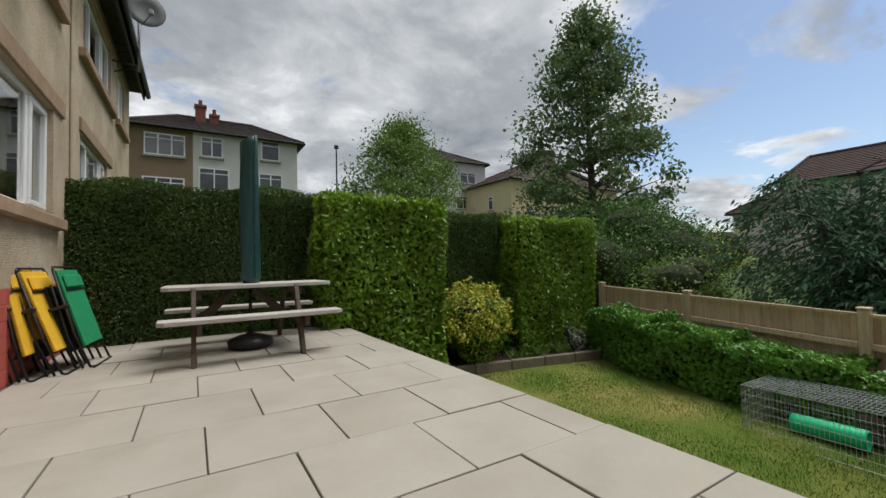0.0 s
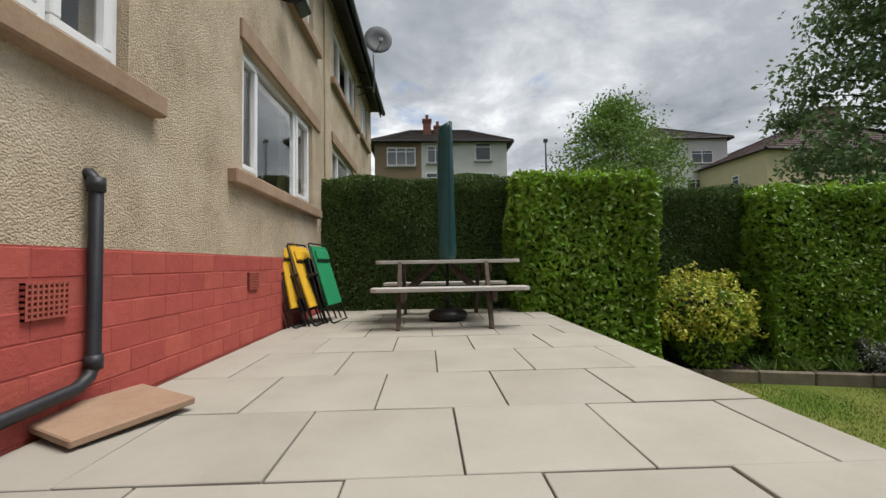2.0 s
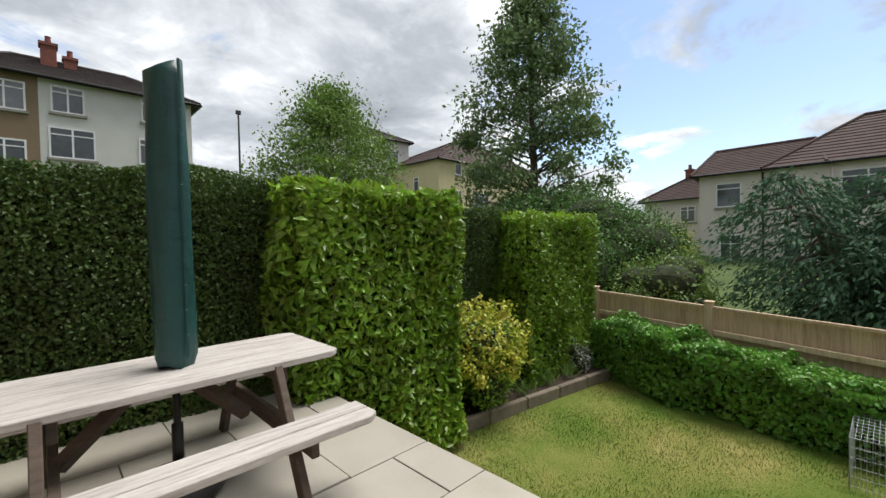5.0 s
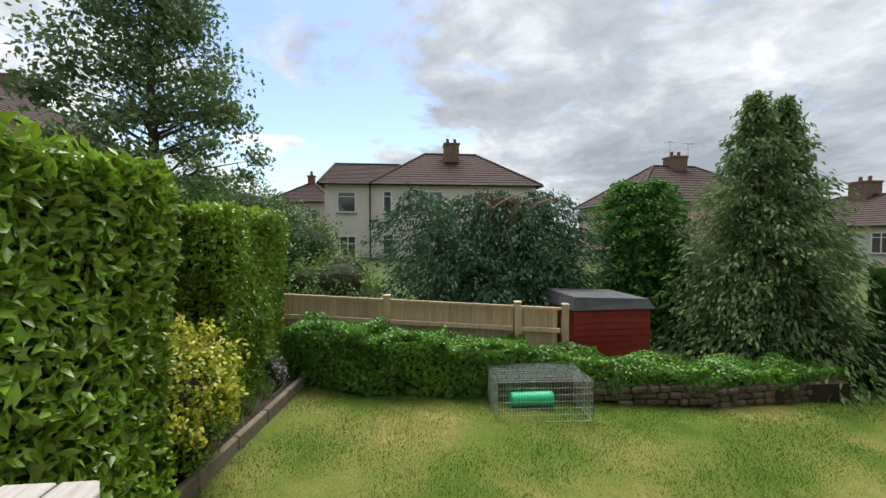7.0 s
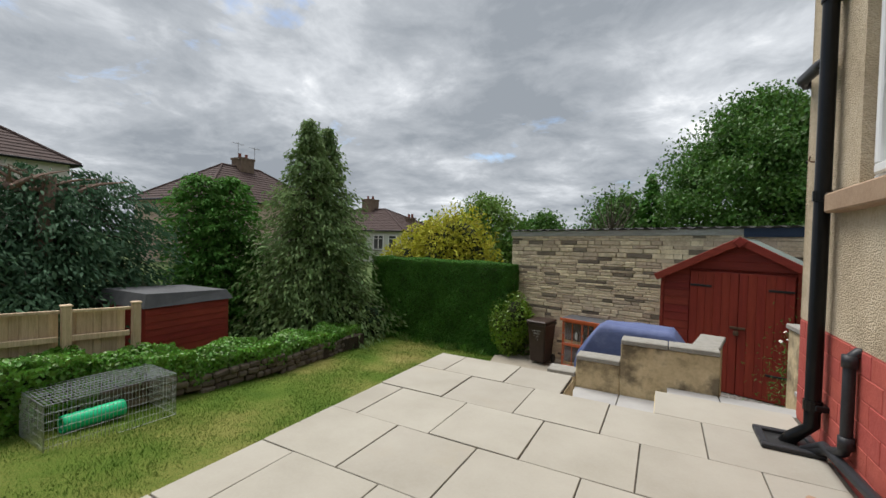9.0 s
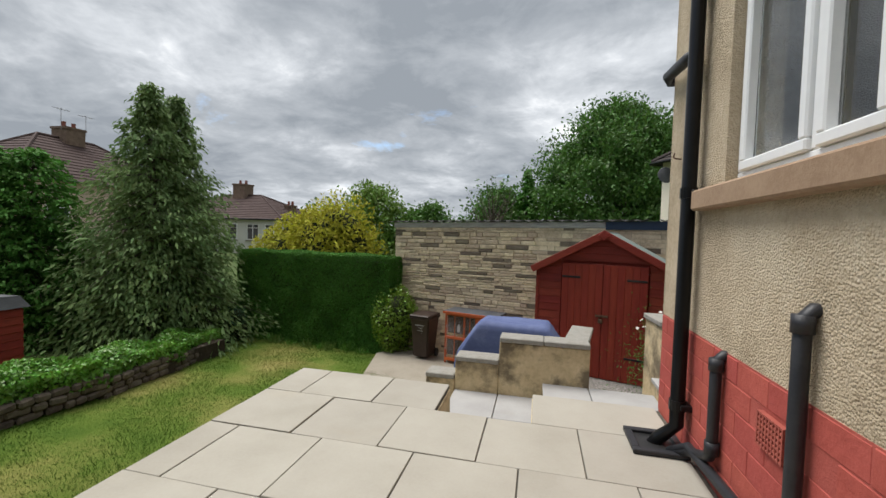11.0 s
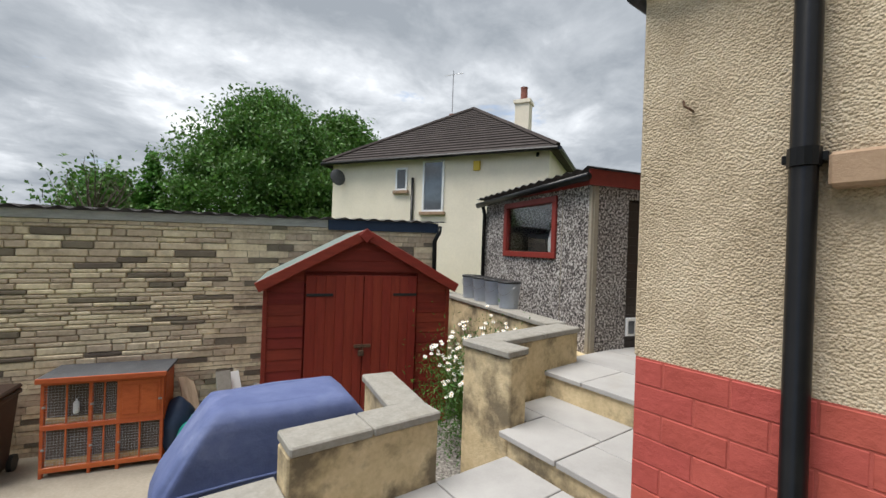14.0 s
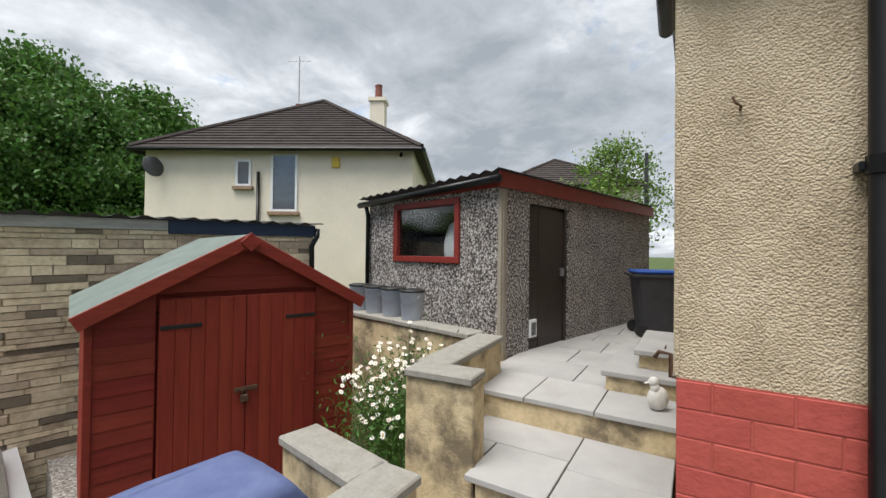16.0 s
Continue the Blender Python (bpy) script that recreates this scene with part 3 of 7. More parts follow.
def limb(bm, start, way, length, r0, sides=6, droop=0.0, steps=4):
    p, d, pts, rad = Vector(start), Vector(way).normalized(), [], []
    for i in range(steps + 1):
        pts.append(p.copy())
        rad.append(max(0.006, r0 * (1 - 0.85 * i / steps)))
        d = (d + Vector((random.uniform(-0.12, 0.12), random.uniform(-0.12, 0.12), random.uniform(-0.06, 0.12) - droop))).normalized()
        p += d * length / steps
    tube(bm, pts, rad, sides)
    return pts


def tree(name, label, base, height, radius, crown_from, leafmat, leaf, count, trunk=0.16, taper=1.0, shape=0.6, clumps=70, category="tree", clump_size=0.17, lean=(0, 0), spread=1.0):
    """A broad-leaved tree: trunk, limbs and a crown of many leaf clumps with gaps."""
    ob = thing(name, label, category, pose(*base))
    bm = bmesh.new()
    top = Vector((lean[0], lean[1], height * 0.94))
    trunk_pts = [Vector((0, 0, -0.3)), Vector((lean[0] * 0.2 + 0.05, lean[1] * 0.2, height * 0.3)), Vector((lean[0] * 0.55 - 0.06, lean[1] * 0.5 + 0.05, height * 0.62)), top]
    tube(bm, trunk_pts, [trunk, trunk * 0.75, trunk * 0.42, 0.02], 9)
    cents, dirs = [], []
    for i in range(clumps):
        f = crown_from + (1 - crown_from) * ((i + 0.5) / clumps) ** 0.95
        z = height * f
        g = (f - crown_from) / (1 - crown_from)
        env = radius * (math.sin(math.pi * min(1, max(0.0, (g * 0.92 + 0.08)) ** shape)) ** 0.7 * taper + (1 - taper) * (1 - g)) + 0.12
        a = i * 2.399 + random.uniform(-0.5, 0.5)
        r = env * math.sqrt(random.uniform(0.12, 1.0)) * spread
        c = Vector((lean[0] * f + r * math.cos(a), lean[1] * f + r * math.sin(a), z + random.uniform(-0.04, 0.04) * height))
        k = max(0.12, (c.z - 0.35 * r) / height)
        s = Vector((lean[0] * k, lean[1] * k, min(c.z - 0.1, height * k)))
        limb_way = c - s
        if limb_way.length > 0.1:
            tube(bm, [s, s + limb_way * 0.5 + Vector((0, 0, 0.05 * limb_way.length)), c], [trunk * 0.28 * (1.1 - f) + 0.012, trunk * 0.15 * (1.1 - f) + 0.008, 0.005], 5, False)
        cents.append(c)
    part("trunk", bm, M["bark"], ob, "", True)
    C = np.array([tuple(c) for c in cents])
    size = clump_size * radius * rng.uniform(0.6, 1.5, len(C))
    which = rng.integers(0, len(C), count)
    off = rng.normal(size=(count, 3)) * 0.62
    r = np.linalg.norm(off, axis=1, keepdims=True)
    off = off / np.maximum(r, 1e-6) * np.minimum(r, 1.6) * size[which][:, None] * [1.25, 1.25, 0.8]
    P = C[which] + off
    nv = unit(count) + [0, 0, 0.8]
    put("crown", leaf_mesh("crown", P, unit(count) + [0, 0, -0.3], nv, *leaf), leafmat, ob)
    return ob


def conifer(name, label, base, height, radius, leafmat, sprays, leaf, droop=0.25, tips=((0, 0),), low=0.04, power=0.85, rag=0.3):
    """A conifer: tiers of drooping branches with feathery sprays."""
    ob = thing(name, label, "tree", pose(*base))
    bm = bmesh.new()
    P, Wd = [], []
    for tx, ty in tips:
        tube(bm, [(0, 0, -0.3), (tx * 0.6, ty * 0.6, height * 0.4), (tx, ty, height)], [radius * 0.09, radius * 0.05, 0.01], 8)
    n = int(sprays)
    for i in range(n):
        tx, ty = tips[i % len(tips)]
        g = ((i + 0.5) / n) ** 1.25
        z = height * (low + (1 - low) * g)
        f = z / height
        bx, by = tx * min(1, f * 1.3), ty * min(1, f * 1.3)
        rr = radius * (1 - g) ** power * random.uniform(1 - rag, 1 + rag * 0.35) + 0.08
        a = i * 2.399 + random.uniform(-0.3, 0.3)
        tip = Vector((bx + rr * math.cos(a), by + rr * math.sin(a), z - droop * rr + 0.12 * rr * random.uniform(-1, 1)))
        root = Vector((bx, by, z))
        if i % 3 == 0:
            tube(bm, [root, (root + tip) / 2 + Vector((0, 0, 0.06 * rr)), tip], [0.02 + 0.012 * rr, 0.014, 0.004], 4, False)
        k = 26 + int(26 * rr)
        t = rng.uniform(0.25, 1.08, k) ** 0.7
        q = np.array(root)[None] + (np.array(tip) - np.array(root))[None] * t[:, None]
        spread = 0.10 + 0.24 * rr * (1.15 - t)
        q += rng.normal(size=(k, 3)) * spread[:, None] * [0.8, 0.8, 0.35]
        q[:, 2] += 0.10 * rr * np.sin(np.pi * np.clip(t, 0, 1)) - 0.08 * np.abs(rng.normal(size=k)) * rr * 0.6
        P.append(q)
        out = np.array([math.cos(a), math.sin(a), -0.45 - droop])
        Wd.append(out[None] + rng.normal(size=(k, 3)) * 0.45)
    part("trunk", bm, M["bark"], ob, "", True)
    P, Wd = np.concatenate(P), np.concatenate(Wd)
    put("foliage", leaf_mesh("foliage", P, Wd, unit(len(P)) * 0.7 + [0, 0, 0.8], *leaf), leafmat, ob)
    return ob


def shrub(name, label, base, size, leafmat, leaf, count, lumps=16, category="bush", young=None):
    """A rounded bush of overlapping leafy lumps."""
    ob = thing(name, label, category, pose(*base))
    sx, sy, sz = size
    L = rng.uniform(-1, 1, (lumps, 3))
    L /= np.maximum(1.0, np.linalg.norm(L, axis=1, keepdims=True))
    C = L * [sx * 0.27, sy * 0.27, sz * 0.27] + [0, 0, sz * 0.47]
    R = rng.uniform(0.42, 0.66, lumps)
    # filler balls behind the leaves, coloured dark as the shade inside the bush
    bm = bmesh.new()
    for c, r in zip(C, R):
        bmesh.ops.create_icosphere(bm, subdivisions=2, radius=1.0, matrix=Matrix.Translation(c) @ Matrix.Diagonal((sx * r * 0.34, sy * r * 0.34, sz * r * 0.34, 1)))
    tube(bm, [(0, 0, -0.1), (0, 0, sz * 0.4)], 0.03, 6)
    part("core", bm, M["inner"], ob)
    k = rng.integers(0, lumps, count)
    u = unit(count)
    P = C[k] + u * R[k][:, None] * [sx * 0.5, sy * 0.5, sz * 0.5] * rng.uniform(0.72, 1.14, (count, 1))
    P[:, 2] = np.maximum(P[:, 2], 0.0)
    put("foliage", leaf_mesh("foliage", P, unit(count) + u * 0.5, u + unit(count) * 0.5, *leaf), leafmat, ob)
    return ob


def hip_roof(bm, eave, ridge, courses, lift=0.035):
    """Stepped tile courses on the slopes between an eave outline of four corners and a ridge of two points."""
    e = [Vector(p) for p in eave]
    r0, r1 = Vector(ridge[0]), Vector(ridge[1])
    tops = [(r0, r0), (r0, r1), (r1, r1), (r1, r0)]
    for i in range(4):
        a, b = e[i], e[(i + 1) % 4]
        ta, tb = tops[i]
        nrm = (b - a).cross(((ta + tb) / 2) - a).normalized()
        if nrm.z < 0:
            nrm = -nrm
        for k in range(courses):
            f, g = k / courses, (k + 1) / courses
            p0, p1, q0, q1 = a.lerp(ta, f), b.lerp(tb, f), a.lerp(ta, g), b.lerp(tb, g)
            low = [bm.verts.new(p) for p in (p0, p1)]
            hi = [bm.verts.new(p + nrm * lift) for p in (p0, p1)]
            up = [bm.verts.new(p) for p in (q0, q1)]
            bm.faces.new((low[0], low[1], hi[1], hi[0]))
            if (q0 - q1).length > 1e-4:
                bm.faces.new((hi[0], hi[1], up[1], up[0]))
            else:
                bm.faces.new((hi[0], hi[1], up[1]))
    bmesh.ops.remove_doubles(bm, verts=bm.verts, dist=0.0005)
    return bm


def far_window(parent, m, w, h, panes=2, sill="coping", name="window", top=True, recess=0.0):
    """A framed window set on a wall: x along the wall, y outwards, z up from its foot."""
    bm = bmesh.new()
    fw = 0.07
    block(bm, (0, 0, 0), (w, 0.05, fw))
    block(bm, (0, 0, h - fw), (w, 0.05, h))
    block(bm, (0, 0, fw), (fw, 0.05, h - fw))
    block(bm, (w - fw, 0, fw), (w, 0.05, h - fw))
    for i in range(1, panes):
        block(bm, (w * i / panes - 0.035, 0, fw), (w * i / panes + 0.035, 0.048, h - fw))
    if top:
        block(bm, (fw, 0, h * 0.74), (w - fw, 0.046, h * 0.74 + 0.05))
    bmesh.ops.transform(bm, matrix=m, verts=bm.verts)
    win = part(name, bm, M["upvc"], parent)
    for i in range(panes):
        part("pane", box((w * i / panes + 0.03, 0.005, 0.03), (w * (i + 1) / panes - 0.03, 0.022, h - 0.03), 0, m), M["dark_pane"], win)
    part("sill", box((-0.08, 0, -0.12), (w + 0.08, 0.12, -0.003), 0.01, m), M[sill], win)
    return win


def house(name, label, origin, turn, width, depth, base, eave, ridge_h, wallmat, roofmat, windows=(), courses=14, over=0.35, ridge_in=None, chimneys=(), gutter=True, split=None):
    """A hipped house: x along its front, y backwards from the front, the front's left corner at origin. windows: (x, z, w, h, panes)."""
    m = pose(*origin, 0, 0, turn)
    ob = thing(name, label, "house", m)
    if split:
        part("wall", box((0, 0, base), (split[0], depth, eave)), M[wallmat], ob)
        part("wall", box((split[0] + 0.002, 0, base), (width, depth, eave)), M[split[1]], ob)
    else:
        part("wall", box((0, 0, base), (width, depth, eave)), M[wallmat], ob)
    bm = bmesh.new()
    ri = ridge_in if ridge_in is not None else depth / 2
    ri = min(ri, width / 2 - 0.05)
    hip_roof(bm, [(-over, -over, eave), (-over, depth + over, eave), (width + over, depth + over, eave), (width + over, -over, eave)],
             [(ri, depth / 2, ridge_h), (width - ri, depth / 2, ridge_h)], courses)
    block(bm, (-over, -over, eave - 0.03), (width + over, depth + over, eave - 0.005))
    roof = part("roof", bm, M[roofmat], ob)
    ridge = bmesh.new()
    tube(ridge, [(ri, depth / 2, ridge_h + 0.02), (width - ri + 0.01, depth / 2, ridge_h + 0.02)], 0.11, 8)
    for x, y, rx in ((-over, -over, ri), (-over, depth + over, ri), (width + over, depth + over, width - ri), (width + over, -over, width - ri)):
        tube(ridge, [(x, y, eave + 0.04), (rx, depth / 2, ridge_h + 0.03)], 0.09, 6)
    part("ridge_tiles", ridge, M[roofmat], roof)
    if gutter:
        g = bmesh.new()
        for a, b in (((-over, -over - 0.06), (width + over, -over - 0.06)), ((-over - 0.06, -over), (-over - 0.06, depth + over)), ((width + over + 0.06, -over), (width + over + 0.06, depth + over))):
            tube(g, [(*a, eave - 0.05), (*b, eave - 0.05)], 0.065, 8)
        part("gutter", g, M["black_pvc"], ob)
    for wdw in windows:
        x, z, w, h, panes = wdw[:5]
        side = wdw[5] if len(wdw) > 5 else "front"
        mm = pose(x + w, -0.001, z, 0, 0, 180) if side == "front" else pose(-0.001, x, z, 0, 0, 90) if side == "left" else pose(width + 0.001, x + w, z, 0, 0, -90)
        far_window(ob, mm, w, h, panes, top=h > 0.6)
    for cx, cy, z0, z1, w, key, pots in chimneys:
        bm = bmesh.new()
        block(bm, (cx - w / 2, cy - w / 2, z0), (cx + w / 2, cy + w / 2, z1))
        block(bm, (cx - w / 2 - 0.06, cy - w / 2 - 0.06, z1 - 0.12), (cx + w / 2 + 0.06, cy + w / 2 + 0.06, z1 + 0.02))
        ch = part("chimney", bm, M[key], roof)
        for i in range(pots):
            part("chimney_pot", lathe([(0.13, z1 + 0.021), (0.11, z1 + 0.35), (0.13, z1 + 0.37), (0.12, z1 + 0.4)], 12, Matrix.Translation((cx - w / 2 + w * (i + 0.5) / pots, cy, 0))), M["red_pot"], roof)
    return ob

# ---- ground ----
WALL_X = -0.83


def lawn_z(y, x=7.0):
    return -1.47 + 0.055 * max(-6.8, min(y, 6.2)) - 0.03 * (max(2.4, min(x, 8.0)) - 7.0) * max(0.0, min(1.0, (y + 2.0) / 5.0))


def ground_z(x, y):
    z = lawn_z(y, x)
    if y > 7.5:
        z += 0.19 * (min(y, 42) - 7.5)
    if x > 9.5:
        z += 0.055 * (min(x, 30) - 9.5)
    if x < -3.5 and y < 6:
        z += 0.09 * min(12, -3.5 - x) + 0.3
    return z


bm = bmesh.new()
xs = [-900, -300, -120, -60, -30, -16, -10, -6, -3.6, -2.2, -0.5, 1.0, 2.6, 4, 5.5, 7, 8.2, 9.4, 11, 14, 18, 23, 30, 45, 70, 130, 300, 900]
ys = [-900, -300, -120, -60, -35, -22, -14, -10, -8, -6.5, -5, -3.5, -2, -0.5, 1, 2.5, 4, 5.4, 6.4, 7.6, 10, 14, 19, 25, 32, 45, 70, 130, 300, 900]
grid = [[bm.verts.new((x, y, ground_z(x, y) + 0.012 * math.sin(3 * x + 2 * y))) for y in ys] for x in xs]
for i in range(len(xs) - 1):
    for j in range(len(ys) - 1):
        bm.faces.new((grid[i][j], grid[i + 1][j], grid[i + 1][j + 1], grid[i][j + 1]))
me = bpy.data.meshes.new("ground")
bm.to_mesh(me)
bm.free()
me.materials.append(M["turf"])
me.materials.append(M["field"])
for p in me.polygons:
    c = p.center
    p.material_index = 0 if (0.9 < c.x < 9.4 and -7.5 < c.y < 6.4) else 1
ground = tagged(new("ground", me), "mown garden lawn with dry straw-coloured patches", "lawn", "", "structure")

n = 110000
px, py = rng.uniform(2.5, 8.0, n), rng.uniform(-6.6, 5.9, n)
keep = ~((px > 7.6) & (py < 4.4)) & (py < 5.98 - 0.105 * (px - 2.5))
px, py = px[keep], py[keep]
pz = np.array([lawn_z(y, x) for x, y in zip(px, py)]) + 0.012 * np.sin(3 * px + 2 * py)
w = unit(len(px)) * 0.55 + [0, 0, 1.0]
gm = leaf_mesh("grass", np.stack([px, py, pz + 0.012], 1), w, unit(len(px)), 0.042, 0.007, 0.1)
tagged(put("grass", gm, M["blade"]), "short mown grass blades, green and straw coloured", "grass", "", "stuff")

# ---- patio ----
patio = thing("patio", "raised patio of buff concrete flags laid in staggered rows", "patio", None, "", "structure")
PATIO_E = 2.47
part("bedding", prism([(WALL_X, -0.07), (0.20, -0.07), (0.20, 0.47), (0.94, 0.47), (0.94, -0.07), (PATIO_E - 0.04, -0.07), (PATIO_E - 0.04, 6.5), (WALL_X, 6.5)], -1.9, -0.035), M["old_render"], patio,
     "cream rendered retaining wall")
part("joint_sand", prism([(WALL_X, -0.06), (0.19, -0.06), (0.19, 0.48), (0.95, 0.48), (0.95, -0.06), (PATIO_E - 0.05, -0.06), (PATIO_E - 0.05, 6.5), (WALL_X, 6.5)], -0.034, -0.012), M["joint"], patio)
ROW_Y = [-0.09, 0.49, 1.13, 1.77, 2.42, 3.10, 3.76, 4.30, 4.92, 5.55, 6.18, 6.50]
JOINTS = [(0.20, 0.95, 1.495, 2.15), (-0.13, 0.53, 1.18, 1.82), (-0.40, 0.265, 0.925, 1.575, 2.22), (-0.11, 0.545, 1.20, 1.825), (-0.46, 0.205, 0.865, 1.505, 2.17),
          (-0.13, 0.52, 1.185, 1.83), (-0.47, 0.19, 0.85, 1.51, 2.16), (-0.14, 0.52, 1.19, 1.84)]
SLABS = []
for r, (y0, y1) in enumerate(zip(ROW_Y, ROW_Y[1:])):
    xsr = [WALL_X + 0.03, *JOINTS[r if r < 8 else 6 + r % 2], PATIO_E]
    for x0, x1 in zip(xsr, xsr[1:]):
        if not (r == 0 and x0 == 0.20):
            SLABS.append((x0, y0, x1, y1))

# ---- our house ----
house_wall = thing("wall_east", "cream roughcast rear wall of a semi-detached house", "wall", None, "", "structure")
HY0, HY1, EAVE = -0.08, 12.0, 5.45
OPEN = [(0.93, 2.05, 1.74, 2.98), (3.45, 5.70, 1.54, 2.74), (6.95, 9.05, 1.55, 2.86), (3.3, 5.75, 4.0, 5.1), (7.1, 9.4, 4.02, 5.12), (10.2, 11.2, 4.02, 5.12)]


def cells(u0, u1, v0, v1, holes):
    us = sorted({u0, u1, *[h for o in holes for h in o[:2]]})
    vs = sorted({v0, v1, *[h for o in holes for h in o[2:]]})
    out = []
    for a, b in zip(us, us[1:]):
        run = None
        for c, d in zip(vs, vs[1:]):
            inside = any(o[0] <= a and b <= o[1] and o[2] <= c and d <= o[3] for o in holes)
            if inside:
                if run:
                    out.append((a, b, *run))
                run = None
            else:
                run = (run[0], d) if run else (c, d)
        if run:
            out.append((a, b, *run))
    return out


bm = bmesh.new()
for a, b, c, d in cells(HY0, HY1, 0.80, EAVE + 0.3, OPEN):
    block(bm, (WALL_X - 0.28, a, c), (WALL_X, b, d))
part("roughcast", bm, M["harl"], house_wall)
part("corner_quoin_edge", box((WALL_X - 0.26, HY0 - 0.012, 0.80), (WALL_X + 0.004, HY0 + 0.02, EAVE), 0.01), M["harl"], house_wall)
part("footing", box((WALL_X - 0.28, HY0, -1.0), (WALL_X + 0.002, HY1, 0.80)), M["red_mortar"], house_wall)
part("south_wall", box((-9.0, HY0, -1.0), (WALL_X - 0.28, HY0 + 0.28, EAVE)), M["harl"], house_wall)
part("north_wall", box((-9.0, HY1 - 0.28, -1.0), (WALL_X - 0.28, HY1, EAVE)), M["harl"], house_wall)
part("west_wall", box((-9.0, HY0 + 0.28, -1.0), (-8.72, HY1 - 0.28, EAVE)), M["harl"], house_wall)
bm = bmesh.new()
block(bm, (-8.7, HY0 + 0.3, 0.0), (WALL_X - 0.29, HY1 - 0.3, 0.1))
block(bm, (-8.7, HY0 + 0.3, 3.1), (WALL_X - 0.29, HY1 - 0.3, 3.25))
block(bm, (-3.6, HY0 + 0.3, 0.12), (-3.5, HY1 - 0.3, 3.08))
block(bm, (-3.6, HY0 + 0.3, 3.27), (-3.5, HY1 - 0.3, EAVE))
block(bm, (-3.48, 6.3, 0.12), (WALL_X - 0.29, 6.45, 3.08))
part("room_partitions", bm, M["room"], house_wall)
bm = bmesh.new()
hip_roof(bm, [(WALL_X + 0.36, -0.30, EAVE), (WALL_X + 0.36, HY1 + 0.3, EAVE), (-9.3, HY1 + 0.3, EAVE), (-9.3, -0.30, EAVE)], [(-5.0, HY1 - 4, EAVE + 2.4), (-5.0, 4.0, EAVE + 2.4)], 16)
block(bm, (-9.3, -0.30, EAVE - 0.02), (WALL_X + 0.34, HY1 + 0.3, EAVE - 0.004))
roof = setting("roof", bm, M["tile_dark"], "dark tiled hipped roof of the house", "roof")
bm = bmesh.new()
tube(bm, [(WALL_X + 0.36, 0.2, EAVE - 0.06), (WALL_X + 0.36, HY1 + 0.25, EAVE - 0.10)], 0.06, 10)
tube(bm, [(-0.55, -0.30, EAVE - 0.08), (-9.2, -0.30, EAVE - 0.06)], 0.06, 10)
gut = setting("gutter", bm, M["black_pvc"], "black plastic rain gutter under the eaves", "gutter", True)
setting("fascia", box((WALL_X + 0.26, -0.28, EAVE - 0.22), (WALL_X + 0.30, HY1 + 0.2, EAVE - 0.022)), M["black_metal"], "dark painted fascia board below the roof edge", "trim")

# windows of the house: x is along y, outward is +x


def big_window(k, y0, y1, z0, z1, lights, curtain=True, opener=(0, -1), label="white plastic window with three lights and sandstone surround"):
    ob = thing("window_%d" % k, label, "window", None, "", "structure")
    fx0, fx1 = WALL_X - 0.13, WALL_X - 0.06
    bm = bmesh.new()
    f = 0.06
    block(bm, (fx0, y0, z0), (fx1, y1, z0 + f), 0.008)
    block(bm, (fx0, y0, z1 - f), (fx1, y1, z1), 0.008)
    edges = [y0] + lights + [y1]
    block(bm, (fx0, y0, z0 + f), (fx1, y0 + f, z1 - f), 0.008)
    block(bm, (fx0, y1 - f, z0 + f), (fx1, y1, z1 - f), 0.008)
    for yy in lights:
        block(bm, (fx0, yy - f / 2, z0 + f), (fx1, yy + f / 2, z1 - f), 0.008)
    part("window_frame", bm, M["upvc"], ob)
    for i, (a, b) in enumerate(zip(edges, edges[1:])):
        a2, b2, c2, d2 = a + f * (1 if i == 0 else 0.5), b - f * (1 if i == len(edges) - 2 else 0.5), z0 + f, z1 - f
        g = 0.0
        if i in (0, len(edges) - 2):
            g = 0.055
            bm = bmesh.new()
            block(bm, (fx0 + 0.02, a2, c2), (fx1 + 0.022, b2, c2 + g), 0.008)
            block(bm, (fx0 + 0.02, a2, d2 - g), (fx1 + 0.022, b2, d2), 0.008)
            block(bm, (fx0 + 0.02, a2, c2 + g), (fx1 + 0.022, a2 + g, d2 - g), 0.008)
            block(bm, (fx0 + 0.02, b2 - g, c2 + g), (fx1 + 0.022, b2, d2 - g), 0.008)
            part("sash", bm, M["upvc"], ob)
        p = part("pane", box((fx0 + 0.03, a2 + g, c2 + g), (fx0 + 0.045, b2 - g, d2 - g)), M["glass"], ob)
        p.visible_shadow = False
    part("window_sill", box((WALL_X - 0.06, y0 - 0.27, z0 - 0.14), (WALL_X + 0.085, y1 + 0.22, z0 - 0.012), 0.012), M["sandstone"], ob, "pinkish sandstone sill")
    part("lintel", box((WALL_X - 0.055, y0 - 0.06, z1 + 0.004), (WALL_X + 0.03, y1 + 0.36, z1 + 0.19), 0.008), M["sandstone"], ob, "sandstone lintel")
    part("inner_board", box((WALL_X - 0.45, y0, z0 - 0.03), (fx0 - 0.004, y1, z0 + 0.015)), M["upvc"], ob)
    if curtain:
        for a, b, key in ((y0 + 0.02, y0 + 0.32, "curtain"), (y1 - 0.34, y1 - 0.02, "curtain")):
            bm = bmesh.new()
            kx = 14
            v = [[bm.verts.new((WALL_X - 0.40 + 0.03 * math.sin(i * 1.9), a + (b - a) * i / kx, z)) for z in (z0 - 0.02, z1 + 0.05)] for i in range(kx + 1)]
            for i in range(kx):
                bm.faces.new((v[i][0], v[i + 1][0], v[i + 1][1], v[i][1]))
            bmesh.ops.solidify(bm, geom=bm.faces[:], thickness=0.012)
            part("curtain", bm, M[key], ob, "olive gold curtain", True)
    return ob


